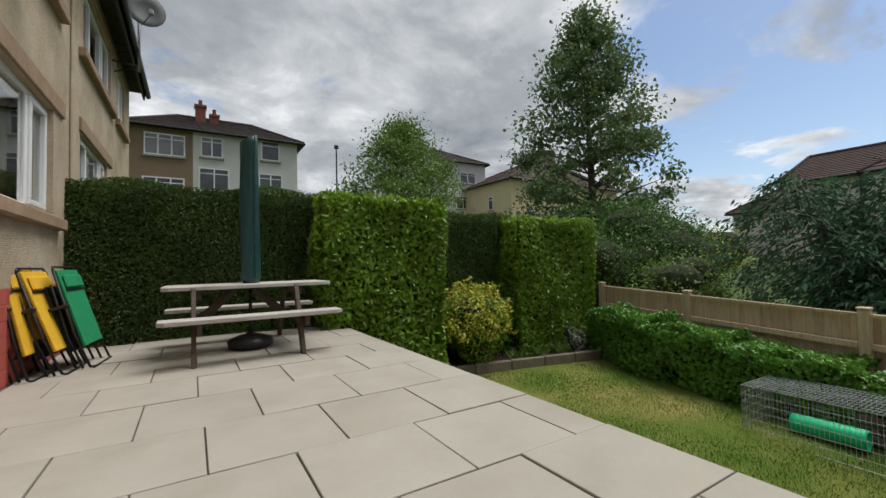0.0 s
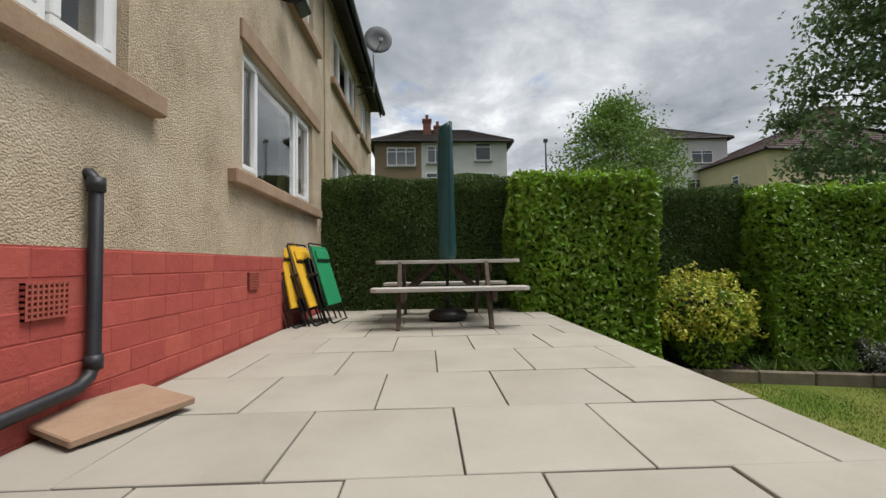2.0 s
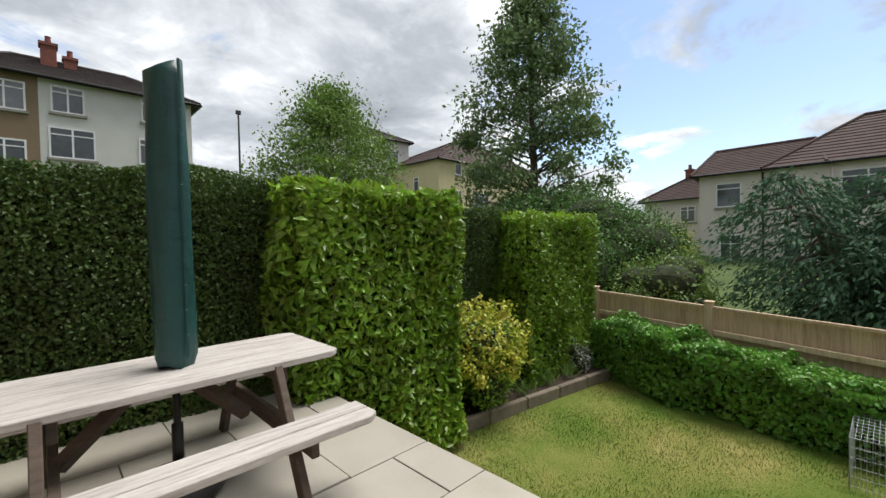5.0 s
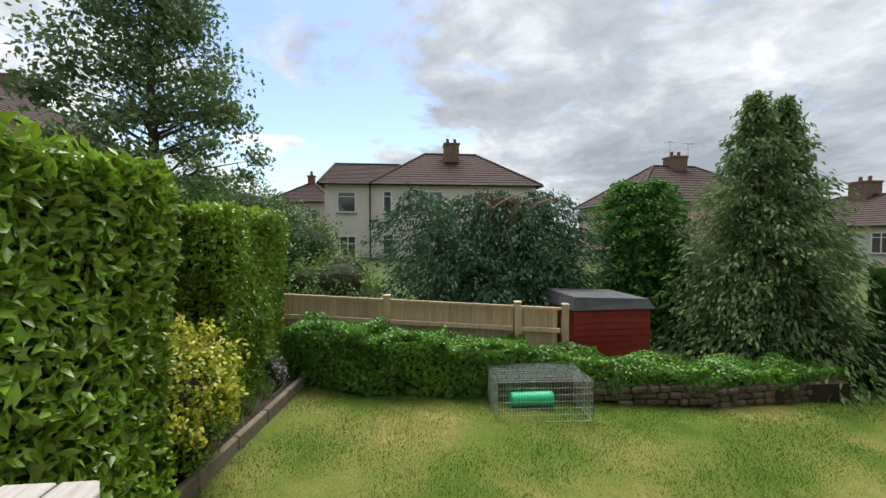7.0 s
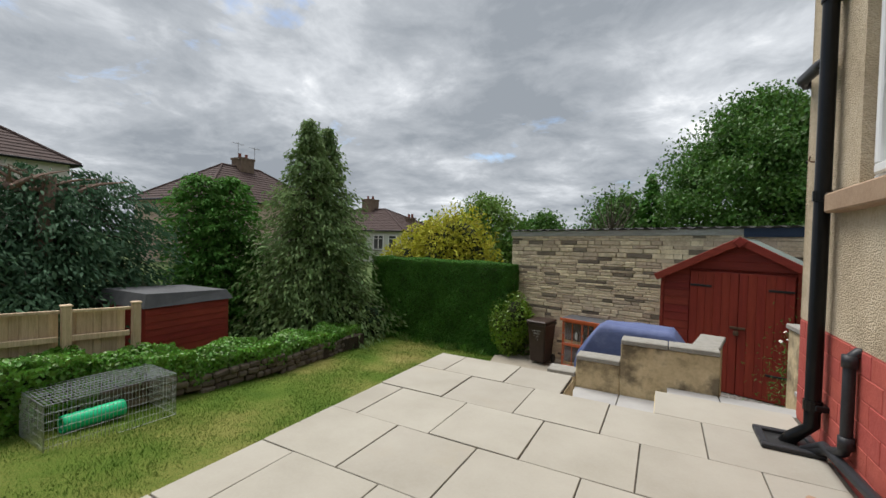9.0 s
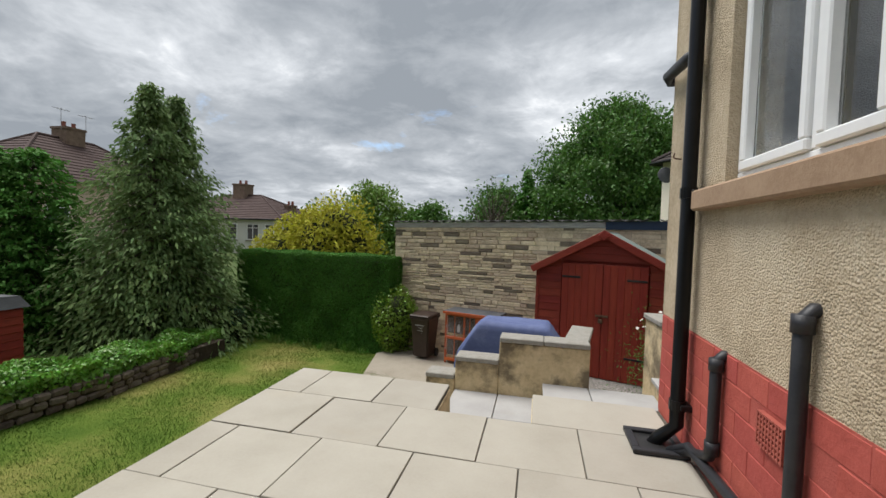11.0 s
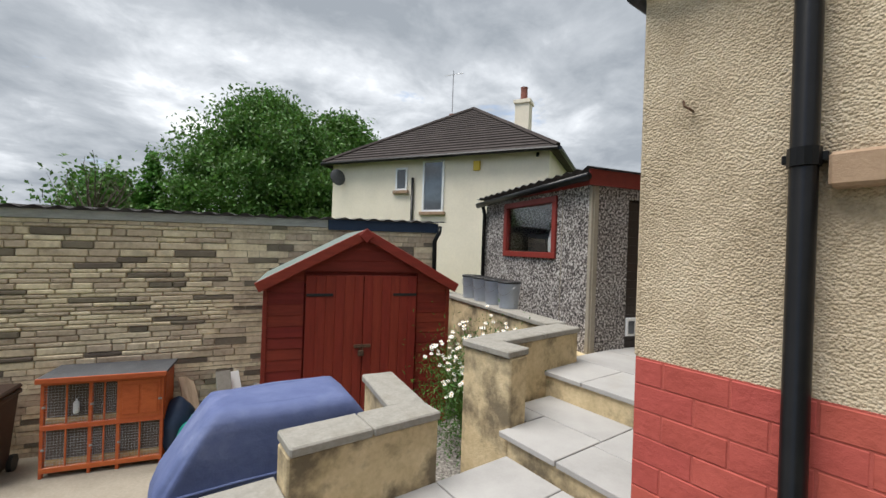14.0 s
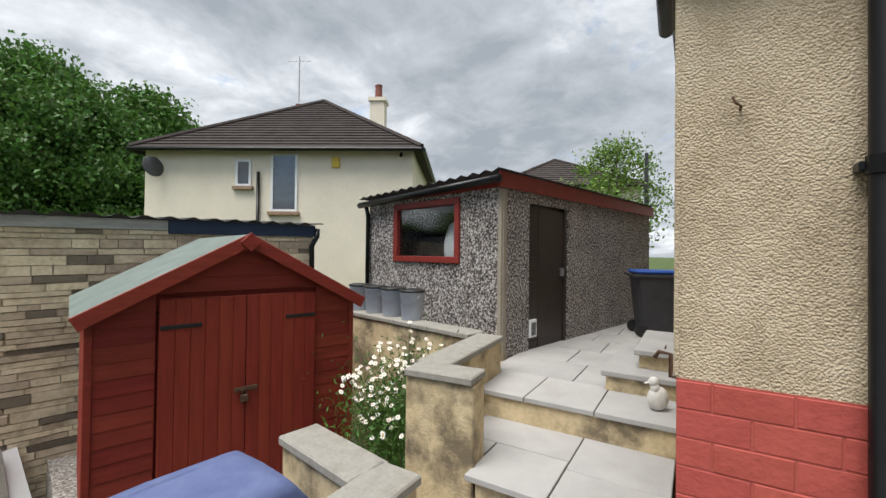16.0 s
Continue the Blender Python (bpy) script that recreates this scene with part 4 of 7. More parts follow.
big_window(1, *OPEN[0], [1.60])
big_window(2, *OPEN[1], [3.90, 5.08])
big_window(3, *OPEN[2], [7.6, 8.6], label="white plastic window of the adjoining house with sandstone surround")
big_window(4, *OPEN[3], [4.1, 5.0], False, label="upstairs white plastic window above the patio")
big_window(5, *OPEN[4], [7.8, 8.7], False, label="upstairs window of the adjoining house, opened a little")
big_window(6, *OPEN[5], [10.7], False, label="small upstairs window near the far corner")
# boundary strip between the two houses
setting("party_joint", box((WALL_X + 0.001, 6.36, 0.85), (WALL_X + 0.03, 6.46, EAVE - 0.1), 0.01), M["harl"], "raised render strip between two houses", "trim")

# pipes on the house wall
pipe = thing("downpipe", "glossy black plastic rainwater downpipe on the house corner", "downpipe")
bm = bmesh.new()
tube(bm, [(-0.755, 0.59, EAVE - 0.2), (-0.755, 0.59, 3.0), (-0.755, 0.59, 0.16), (-0.66, 0.56, 0.05), (-0.62, 0.55, -0.02)], 0.045, 14)
part("pipe", bm, M["black_pvc"], pipe, "", True)
for z in (0.30, 1.72, 3.05, 4.4):
    bm = bmesh.new()
    tube(bm, [(-0.755, 0.59, z - 0.035), (-0.755, 0.59, z + 0.035)], 0.053, 14)
    block(bm, (-0.83, 0.52, z - 0.018), (-0.755, 0.66, z + 0.018), 0.004)
    part("bracket", bm, M["black_pvc"], pipe)
bm = bmesh.new()
tube(bm, [(-0.755, 0.59, 2.62), (-0.755, 0.42, 2.66), (-0.755, 0.0, 2.70), (-0.80, -0.14, 2.71), (-1.4, -0.16, 2.73)], 0.042, 12)
part("branch_pipe", bm, M["grey_pvc"], pipe, "grey pipe round the corner", True)
for k, (y, z, r) in enumerate(((1.07, 0.78, 0.030), (1.79, 1.16, 0.030))):
    wp = thing("waste_pipe", "dark grey plastic waste pipe bent down the wall", "pipe", None, "waste pipes")
    bm = bmesh.new()
    tube(bm, [(-0.86, y, z), (-0.82, y, z), (-0.785, y, z - 0.035), (-0.785, y, 0.24), (-0.785, y - 0.03, 0.19), (-0.785, y - 0.10, 0.155), (-0.775, 0.76, 0.07 + 0.03 * k), (-0.70, 0.66, 0.01)], r, 12)
    part("pipe", bm, M["grey_pvc"], wp, "", True)
    for zz in (z - 0.05, 0.26):
        bm = bmesh.new()
        tube(bm, [(-0.785, y, zz - 0.04), (-0.785, y, zz + 0.03)], r + 0.008, 12)
        part("collar", bm, M["grey_pvc"], wp, "", True)
bm = bmesh.new()
drain = thing("drain_gully", "square gully drain with raised dark edge beside the wall", "drain")
for a, b in (((-0.80, 0.40), (-0.46, 0.45)), ((-0.80, 0.70), (-0.46, 0.75)), ((-0.80, 0.45), (-0.75, 0.70)), ((-0.51, 0.45), (-0.46, 0.70))):
    block(bm, (*a, 0.002), (*b, 0.035), 0.006)
part("kerb", bm, M["grey_pvc"], drain)
part("grate", box((-0.75, 0.45, 0.002), (-0.51, 0.70, 0.012)), M["black_plastic"], drain)
bd = thing("cover_board", "buff board propped over the drain against the wall", "board")
part("board", box((-0.21, -0.25, 0), (0.21, 0.25, 0.035), 0.006, pose(-0.63, 1.70, 0.035, 2, 3, -26)), M["board"], bd)
for k, y in enumerate((1.47, 3.55)):
    ab = thing("air_brick", "red painted terracotta air brick with square holes", "air brick", None, "air bricks")
    bm = bmesh.new()
    for i in range(9):
        block(bm, (-0.84, y + i * 0.0245, 0.49), (-0.802, y + 0.010 + i * 0.0245, 0.645))
    for i in range(7):
        block(bm, (-0.84, y, 0.49 + i * 0.0242), (-0.8035, y + 0.206, 0.50 + i * 0.0242))
    part("grille", bm, M["terracotta"], ab)
    part("void", box((-0.86, y, 0.49), (-0.835, y + 0.206, 0.645)), M["black_plastic"], ab)
fl = thing("floodlight", "black floodlight with clear glass on the wall", "lamp")
part("housing", box((-0.02, -0.15, -0.02), (0.05, 0.15, 0.13), 0.012, pose(-0.66, 4.45, 3.70, 0, 62, 0)), M["black_metal"], fl)
part("lens", box((0.052, -0.13, 0.0), (0.058, 0.13, 0.11), 0.0, pose(-0.66, 4.45, 3.70, 0, 62, 0)), M["dark_pane"], fl)
part("arm", tube(bmesh.new(), [(-0.84, 4.45, 3.80), (-0.68, 4.45, 3.76)], 0.02, 8), M["black_metal"], fl)
hk = thing("wall_hook", "small rusty iron hook in the render", "hook")
part("hook", tube(bmesh.new(), [(-0.84, 0.16, 2.02), (-0.79, 0.16, 2.025), (-0.78, 0.14, 2.04), (-0.79, 0.13, 2.07)], 0.006, 6), M["rust"], hk)

# satellite dish on the far part of the wall
sd = thing("satellite_dish", "grey satellite dish on a galvanised mast at the eaves", "satellite dish")
bm = bmesh.new()
tube(bm, [(-0.42, 9.6, 4.9), (-0.42, 9.6, 6.15)], 0.026, 10)
part("mast", bm, M["steel"], sd, "", True)
for z in (5.0, 5.35):
    bm = bmesh.new()
    tube(bm, [(-0.84, 9.5, z), (-0.42, 9.6, z)], 0.02, 8)
    tube(bm, [(-0.84, 9.8, z - 0.1), (-0.42, 9.6, z)], 0.014, 8)
    part("bracket", bm, M["black_metal"], sd)
part("reflector", lathe([(0.02, 0.0), (0.2, 0.015), (0.33, 0.05), (0.36, 0.075), (0.355, 0.085), (0.2, 0.03), (0.02, 0.012)], 28, pose(-0.30, 9.5, 6.1, 78, 0, 8) @ Matrix.Diagonal((0.92, 1.05, 1, 1))), M["dish"], sd, "", True)
bm = bmesh.new()
tube(bm, [(-0.36, 9.45, 5.8), (-0.18, 9.05, 5.86)], 0.012, 6)
block(bm, (-0.22, 8.98, 5.83), (-0.14, 9.08, 5.92), 0.01)
part("feed_arm", bm, M["steel"], sd)

# ---- steps, planter walls and side path ----
steps = thing("side_steps", "flagged steps with cream rendered risers beside the patio", "steps", None, "", "structure")
S_Y0, S_Y1 = -1.28, -0.12
LEVELS = [(1.14, 2.05, -0.95), (0.06, 1.14, -0.50), (-1.13, 0.06, -0.31), (-2.15, -1.13, -0.14)]
for x0, x1, z in LEVELS:
    y1 = 0.46 if x1 == 1.14 else S_Y1 + (0.02 if x1 > -0.9 else 0)
    part("riser_block", box((x0 + 0.03, S_Y0, -2.0), (x1 - 0.002, S_Y1 - 0.02, z - 0.042)), M["old_render"], steps)
part("riser_block", box((0.22, S_Y1 - 0.018, -2.0), (0.92, 0.44, -0.542)), M["old_render"], steps)
part("riser_block", box((2.052, S_Y0, -2.0), (2.75, S_Y1, -1.24)), M["old_render"], steps)
GSLABS = [(0.07, S_Y0 + 0.01, 0.60, -0.60, -0.50), (0.60, S_Y0 + 0.01, 1.13, -0.60, -0.50), (0.07, -0.60, 0.60, S_Y1, -0.50), (0.60, -0.60, 1.13, S_Y1, -0.50), (0.21, S_Y1, 0.93, 0.45, -0.50),
          (-0.42, S_Y0 + 0.01, 0.09, -0.72, -0.31), (-1.11, S_Y0 + 0.01, -0.42, -0.72, -0.31), (-0.30, -0.72, 0.09, S_Y1, -0.31), (-1.11, -0.72, -0.30, S_Y1, -0.31),
          (-1.66, -1.355, -1.09, -0.78, -0.14), (-2.13, -1.68, -1.66, -0.78, -0.14), (-1.66, -1.68, -1.43, -1.355, -0.14), (-1.54, -0.78, -1.09, S_Y1, -0.14), (-2.13, -0.78, -1.54, S_Y1, -0.14),
          (1.15, S_Y0 + 0.01, 1.62, S_Y1, -0.72), (1.60, S_Y0 + 0.01, 2.08, S_Y1, -0.95), (2.06, S_Y0 + 0.01, 2.55, S_Y1, -1.20)]
part("riser_block", box((1.13, S_Y0, -2.0), (1.60, S_Y1 - 0.02, -0.765)), M["old_render"], steps)
part("riser_block", box((-2.12, -1.67, -2.0), (-1.435, S_Y0 - 0.002, -0.187)), M["old_render"], steps)
path = thing("side_path", "grey flagged path rising between garage and house", "path", None, "", "structure")
part("riser_block", box((-12.0, -2.4, -2.0), (-2.13, HY0 - 0.004, 0.055)), M["old_render"], path, "cream rendered riser")
gx = -2.10
k = 0
while gx > -11:
    for a, b in (((-1.95, -1.30), (-1.30, -0.70), (-0.70, S_Y1 + 0.03)) if k % 2 == 0 else ((-1.95, -1.05), (-1.05, S_Y1 + 0.03))):
        GSLABS.append((gx - 0.72, a, gx, b, 0.10))
    gx -= 0.72
    k += 1


def coping_run(parent, a, b, z, width=0.24, over=0.03, thick=0.06):
    """Coping stones laid end to end from a to b."""
    a, b = Vector((*a, z)), Vector((*b, z))
    d = b - a
    count = max(1, round(d.length / 0.62))
    ang = math.degrees(math.atan2(d.y, d.x))
    for i in range(count):
        c = a.lerp(b, (i + 0.5) / count)
        piece("coping_stone", (d.length / count - 0.006, width + 2 * over, thick), 0.01, M["coping"], parent, pose(c.x, c.y, z + thick / 2, 0, 0, ang))


def low_wall(name, label, a, b, z0, z1, width=0.22, cap=True):
    ob = thing(name, label, "wall", None, "", "structure")
    va, vb = Vector((*a, 0)), Vector((*b, 0))
    d = vb - va
    ang = math.degrees(math.atan2(d.y, d.x))
    c = (va + vb) / 2
    bm = box((-d.length / 2, -width / 2, z0), (d.length / 2, width / 2, z1), 0.012, pose(c.x, c.y, 0, 0, 0, ang))
    part("rendered_wall", bm, M["old_render"], ob)
    if cap:
        coping_run(ob, a, b, z1 + 0.002, width)
    return ob


PY = -1.38
low_wall("planter_wall_front", "stained cream rendered planter wall with grey coping", (0.60, PY), (-0.43, PY), -2.0, 0.13)
low_wall("planter_wall_step", "lower stained rendered wall with grey coping", (1.13, PY), (0.602, PY), -2.0, -0.145)
low_wall("planter_wall_side", "cream rendered side wall with weathered coping", (-0.30, PY - 0.112), (-0.44, -2.25), -2.0, 0.13)
low_wall("stair_wall_upper", "low rendered stair wall with grey coping", (1.50, PY), (1.132, PY), -2.0, -0.38)
low_wall("stair_wall_lower", "lowest rendered stair wall with grey coping", (1.95, PY), (1.502, PY), -2.0, -0.62)
pl = low_wall("gate_pillar", "thick flaking cream rendered pillar wall with stone coping", (-1.30, -1.34), (-1.25, -1.90), -2.0, 0.435, 0.22)
low_wall("raised_bed_wall", "cream rendered raised bed wall with stone coping", (-1.38, -1.80), (-2.70, -1.90), -2.0, 0.435, 0.24)
low_wall("raised_bed_wall_back", "cream rendered wall in front of the garage", (-2.66, -2.05), (-3.40, -5.2), -2.0, 0.44, 0.24)
setting("gravel_bed", prism([(-0.3, -1.53), (-1.4, -1.6), (-3.2, -5.2), (-2.6, -6.9), (-0.35, -6.9), (-0.08, -5.5), (0.33, -3.8), (-0.05, -2.3)], -2.2, -0.93), M["gravel"], "mixed grey gravel around the shed", "gravel")
setting("concrete_pad", prism([(1.9, -3.9), (3.75, -4.4), (4.1, -6.1), (3.2, -6.98), (-0.34, -6.98), (-0.07, -5.5), (0.34, -3.8), (-0.04, -2.3), (0.0, -1.56), (1.2, -1.56)], -2.3, -1.70), M["concrete"], "worn bare concrete pad below the wall", "concrete pad")

# ---- hedges and garden plants ----
hedge("privet_hedge", "tall clipped dark green small-leaved hedge", (3.3, 0.9, 2.08), pose(0.82, 6.58, -0.02, 0, 0, -2), M["privet"], (0.036, 0.022), 6500, 0.06, 0.13)
hedge("laurel_hedge", "clipped glossy laurel hedge with bright young tops", (2.05, 0.95, 2.95), pose(3.12, 6.0, -1.0, 0, 0, 0), M["laurel"], (0.118, 0.052), 1450, 0.075, 0.16, (M["laurel_young"], 420), loose=0.75)
hedge("privet_hedge", "dark small-leaved hedge behind the yellow bush", (2.6, 0.8, 3.05), pose(5.3, 6.95, -1.1, 0, 0, 0), M["privet"], (0.036, 0.022), 4800, 0.06, 0.13)
hedge("laurel_hedge", "clipped laurel hedge with yellow-green top, near the fence", (2.25, 0.95, 2.95), pose(7.32, 6.35, -1.13, 0, 0, -2), M["laurel"], (0.09, 0.042), 1600, 0.075, 0.16, (M["laurel_young"], 330), loose=0.7)
shrub("variegated_bush", "round bush with yellow and green variegated leaves", (5.0, 5.95, -1.03), (1.6, 1.0, 1.5), M["laurel"], (0.065, 0.038), 8000)
bush = bpy.data.objects["variegated_bush"]
k = 4200
u = unit(k)
u[:, 2] = np.abs(u[:, 2]) * 1.1 - 0.25
u /= np.linalg.norm(u, axis=1, keepdims=True)
p = u * [0.72, 0.50, 0.74] * rng.uniform(0.82, 1.12, (k, 1)) + [0, 0, 0.76]
p += (wobble(p, 5.0, 0.13) + wobble(p, 11.0, 0.05))[:, None] * u
put("yellow_foliage", leaf_mesh("yellow_foliage", p, unit(k) + u * 0.6, u + unit(k) * 0.5, 0.065, 0.038), M["yellow_leaf"], bush, "yellow variegated leaves")
hedge("cypress_hedge", "tall smooth-clipped dense green conifer hedge", (5.05, 0.9, 2.67), pose(6.33, -7.05, -1.95, 0, 0, -6), M["cypress"], (0.06, 0.018), 5200, 0.03, 0.06)
shrub("box_bush", "rounded dark green and yellowish bush beside the bin", (3.80, -6.5, -1.85), (1.2, 1.05, 2.0), M["laurel"], (0.070, 0.042), 12000)
# low ivy hedge along the foot of the fence and on the stone wall
IVY = [(7.98, 5.6, -1.12, -0.12), (7.55, 4.2, -1.2, -0.28), (7.50, 2.9, -1.28, -0.42), (7.55, 1.4, -1.38, -0.62), (7.35, 0.0, -1.48, -0.86), (7.30, -1.7, -1.58, -1.0), (7.5, -3.3, -1.67, -1.12), (7.9, -4.9, -1.75, -1.24)]
for k, ((xa, ya, za, ta), (xb, yb, zb, tb)) in enumerate(zip(IVY, IVY[1:])):
    ln = math.hypot(xb - xa, yb - ya)
    ang = math.degrees(math.atan2(yb - ya, xb - xa))
    foot = min(za, zb) + (0.0 if ya > 1.5 else 0.28)
    hedge("ivy_hedge", "low spreading ivy hedge below the timber fence" if ya > 1.5 else "ivy spilling over a dry-stone wall", (ln + 0.12, 0.95, (ta + tb) / 2 - foot + 0.02),
          pose((xa + xb) / 2 + 0.44, (ya + yb) / 2, foot, 0, 0, ang), M["ivy"], (0.072, 0.056), 1700, 0.11, 0.18)
    if ya < 2.0:
        dw = thing("dry_stone_wall", "low dark dry-stone retaining wall under ivy", "stone wall", None, "", "structure")
        part("core", box((xa + 0.1, ya, za - 0.3), (xb + 0.5, yb, foot + 0.1)), M["soil"], dw)
        for row in range(3):
            s = random.uniform(0, 0.1)
            while s < ln:
                L = random.uniform(0.14, 0.34)
                f = min(1, (s + L / 2) / ln)
                piece("stone", (round(L - 0.015, 2), 0.2, 0.115), 0.028, M["stone_dry"], dw,
                      pose(xa + (xb - xa) * f + random.uniform(-0.02, 0.03), ya + (yb - ya) * f, za - 0.02 + 0.118 * row + 0.05, random.uniform(-5, 5), random.uniform(-5, 5), ang + random.uniform(-6, 6)))
                s += L
# flower bed with a stone kerb
bm = prism([(2.48, 5.98), (7.95, 5.43), (8.9, 6.0), (10.5, 8.0), (2.48, 8.0)], -1.6, -1.03)
setting("flower_bed", bm, M["soil"], "dark soil bed below the hedges", "soil")
kerb = thing("bed_kerb", "lichened stone kerb along the flower bed", "kerb", None, "", "structure")
for i in range(7):
    a, b = Vector((2.48, 5.95, 0)), Vector((7.98, 5.40, 0))
    c = a.lerp(b, (i + 0.5) / 7)
    piece("kerb_stone", ((b - a).length / 7 - 0.012, 0.09, 0.34), 0.018, M["kerb_stone"], kerb, pose(c.x, c.y, -1.03 - 0.022 * i, 0, 1.6 + random.uniform(-0.5, 0.5), -5.7))
n = 1500
p = np.stack([rng.uniform(2.6, 8.0, n), rng.uniform(5.95, 6.5, n), np.full(n, -1.015)], 1)
tagged(put("leaf_litter", leaf_mesh("leaf_litter", p, unit(n) * [1, 1, 0.2], unit(n) * 0.4 + [0, 0, 1], 0.06, 0.03), M["stone_dry"]), "dry fallen leaves on the soil", "leaves", "", "stuff")


def grass_tuft(x, y, z, k, height, key="mixed"):
    ob = thing("plant_tuft", "tuft of narrow strappy green leaves", "plant", pose(x, y, z), "border tufts")
    q = rng.normal(size=(k, 3)) * [0.07, 0.07, 0.0]
    w = unit(k) * 0.7 + [0, 0, 0.9]
    w /= np.linalg.norm(w, axis=1, keepdims=True)
    put("leaves", leaf_mesh("leaves", q + w * height * 0.45, w, unit(k), height, 0.02), M[key], ob)
    return ob


for x, y in ((4.0, 5.95), (5.9, 5.85), (6.5, 5.8), (7.1, 5.75)):
    grass_tuft(x, y, -1.0, 45, 0.28)
for i in range(11):
    grass_tuft(4.6 + i * 0.42 + random.uniform(-0.1, 0.1), -6.25 - 0.045 * i + random.uniform(-0.08, 0.1), lawn_z(-6.4), 40, random.uniform(0.2, 0.36), random.choice(["mixed", "ivy"]))
shrub("silver_bush", "small silvery-leaved plant in the border", (7.55, 5.78, -1.03), (0.6, 0.5, 0.6), M["net"], (0.03, 0.012), 900, 8)

# daisies in the raised bed
dz = thing("daisy_plant", "tall clump of white daisies with feathery leaves", "plant", pose(-1.92, -2.42, -0.93))
bm = bmesh.new()
heads = []
for i in range(190):
    a, r = random.uniform(0, 6.28), math.sqrt(random.random())
    top = Vector((0.66 * r * math.cos(a) + 0.1, 0.55 * r * math.sin(a), random.uniform(0.8, 1.62) * (1.05 - 0.3 * r)))
    root = Vector((top.x * 0.3, top.y * 0.3, 0))
    tube(bm, [root, root.lerp(top, 0.55) + Vector((0, 0, 0.1)), top], 0.003, 4, False)
    heads.append(top)
part("foliage", bm, M["mixed"], dz)
k = 9000
p = rng.normal(size=(k, 3)) * [0.30, 0.26, 0.30] + [0.08, 0, 0.62]
p[:, 2] = np.maximum(p[:, 2], 0.02)
put("leaves", leaf_mesh("leaves", p, unit(k) + [0, 0, 0.3], unit(k), 0.055, 0.014), M["oak"], dz)
P, Wd, Nn = [], [], []
centres = bmesh.new()
for h in heads:
    face = Vector((random.uniform(0.1, 0.7), random.uniform(0.0, 0.7), 0.8)).normalized()
    sidev = face.cross(Vector((0, 0, 1))).normalized()
    upv = sidev.cross(face)
    for j in range(11):
        a = 2 * math.pi * j / 11
        d = sidev * math.cos(a) + upv * math.sin(a)
        P.append(h + d * 0.015)
        Wd.append(d)
        Nn.append(face)
    bmesh.ops.create_icosphere(centres, subdivisions=1, radius=0.009, matrix=Matrix.Translation(h))
put("blossom", leaf_mesh("blossom", np.array(P), np.array(Wd), np.array(Nn), 0.024, 0.011, 0.05), M["petal"], dz, "white ray petals")
tagged(part("blossom_centre", centres, M["yellow_fab"], dz), "yellow flower centres", "", "", "stuff")

# ---- picnic table with parasol ----
TM = pose(1.055, 4.86, 0, 0, 0, 0)
table = thing("picnic_table", "weathered silvered wooden picnic table with attached benches", "picnic table", TM)
for i in range(5):
    y = -0.31 + i * 0.155
    bm = bmesh.new()
    e = 0.04 if i in (0, 4) else 0.0
    sgn = -1 if i == 0 else 1
    outline = [(-0.84 + e * 1.6, y - 0.072), (0.84 - e * 1.6, y - 0.072), (0.84, y - 0.03), (0.84, y + 0.072), (-0.84, y + 0.072), (-0.84, y - 0.03)] if sgn < 0 else \
              [(-0.84, y - 0.072), (0.84, y - 0.072), (0.84, y + (0.03 if e else 0.072)), (0.84 - e * 1.6, y + 0.072), (-0.84 + e * 1.6, y + 0.072), (-0.84, y + (0.03 if e else 0.072))]
    if not e:
        outline = [(-0.84, y - 0.072), (0.84, y - 0.072), (0.84, y + 0.072), (-0.84, y + 0.072)]
    prism(outline, 0.705, 0.745, None, bm)
    bmesh.ops.bevel(bm, geom=bm.edges[:], offset=0.005, segments=1, affect="EDGES")
    part("top_board", bm, M["grey_wood"], table)
for s in (-1, 1):
    for i in range(2):
        y = s * (0.60 + i * 0.135)
        o = [(-0.85, y - 0.062), (0.85, y - 0.062), (0.85, y + 0.062), (-0.85, y + 0.062)]
        if i == 1:
            o = [(-0.85, y - s * 0.062), (0.85, y - s * 0.062), (0.85, y + s * 0.02), (0.79, y + s * 0.062), (-0.79, y + s * 0.062), (-0.85, y + s * 0.02)]
        bm = prism(o, 0.405, 0.448)
        bmesh.ops.bevel(bm, geom=bm.edges[:], offset=0.005, segments=1, affect="EDGES")
        part("bench_board", bm, M["grey_wood"], table)
for x in (-0.56, 0.44):
    for s in (-1, 1):
        bm = bmesh.new()
        block(bm, (-0.022, -0.045, -0.02), (0.022, 0.045, 0.80), 0.005, pose(x, s * 0.72, 0.0, s * 28, 0, 0))
        bmesh.ops.bisect_plane(bm, geom=bm.verts[:] + bm.edges[:] + bm.faces[:], plane_co=(0, 0, 0.003), plane_no=(0, 0, -1), clear_outer=True)
        part("leg", bm, M["brown_wood"], table)
    part("bench_bearer", box((x + 0.026, -0.72, 0.29), (x + 0.07, 0.72, 0.40), 0.005), M["brown_wood"], table)
    part("top_bearer", box((x + 0.026, -0.34, 0.60), (x + 0.07, 0.34, 0.70), 0.005), M["brown_wood"], table)
    s = 1 if x < 0 else -1
    bm = bmesh.new()
    tube(bm, [(x + s * 0.06, 0.0, 0.36), (x + s * 0.40, 0.0, 0.69)], 0.045, 4)
    part("brace", bm, M["brown_wood"], table)

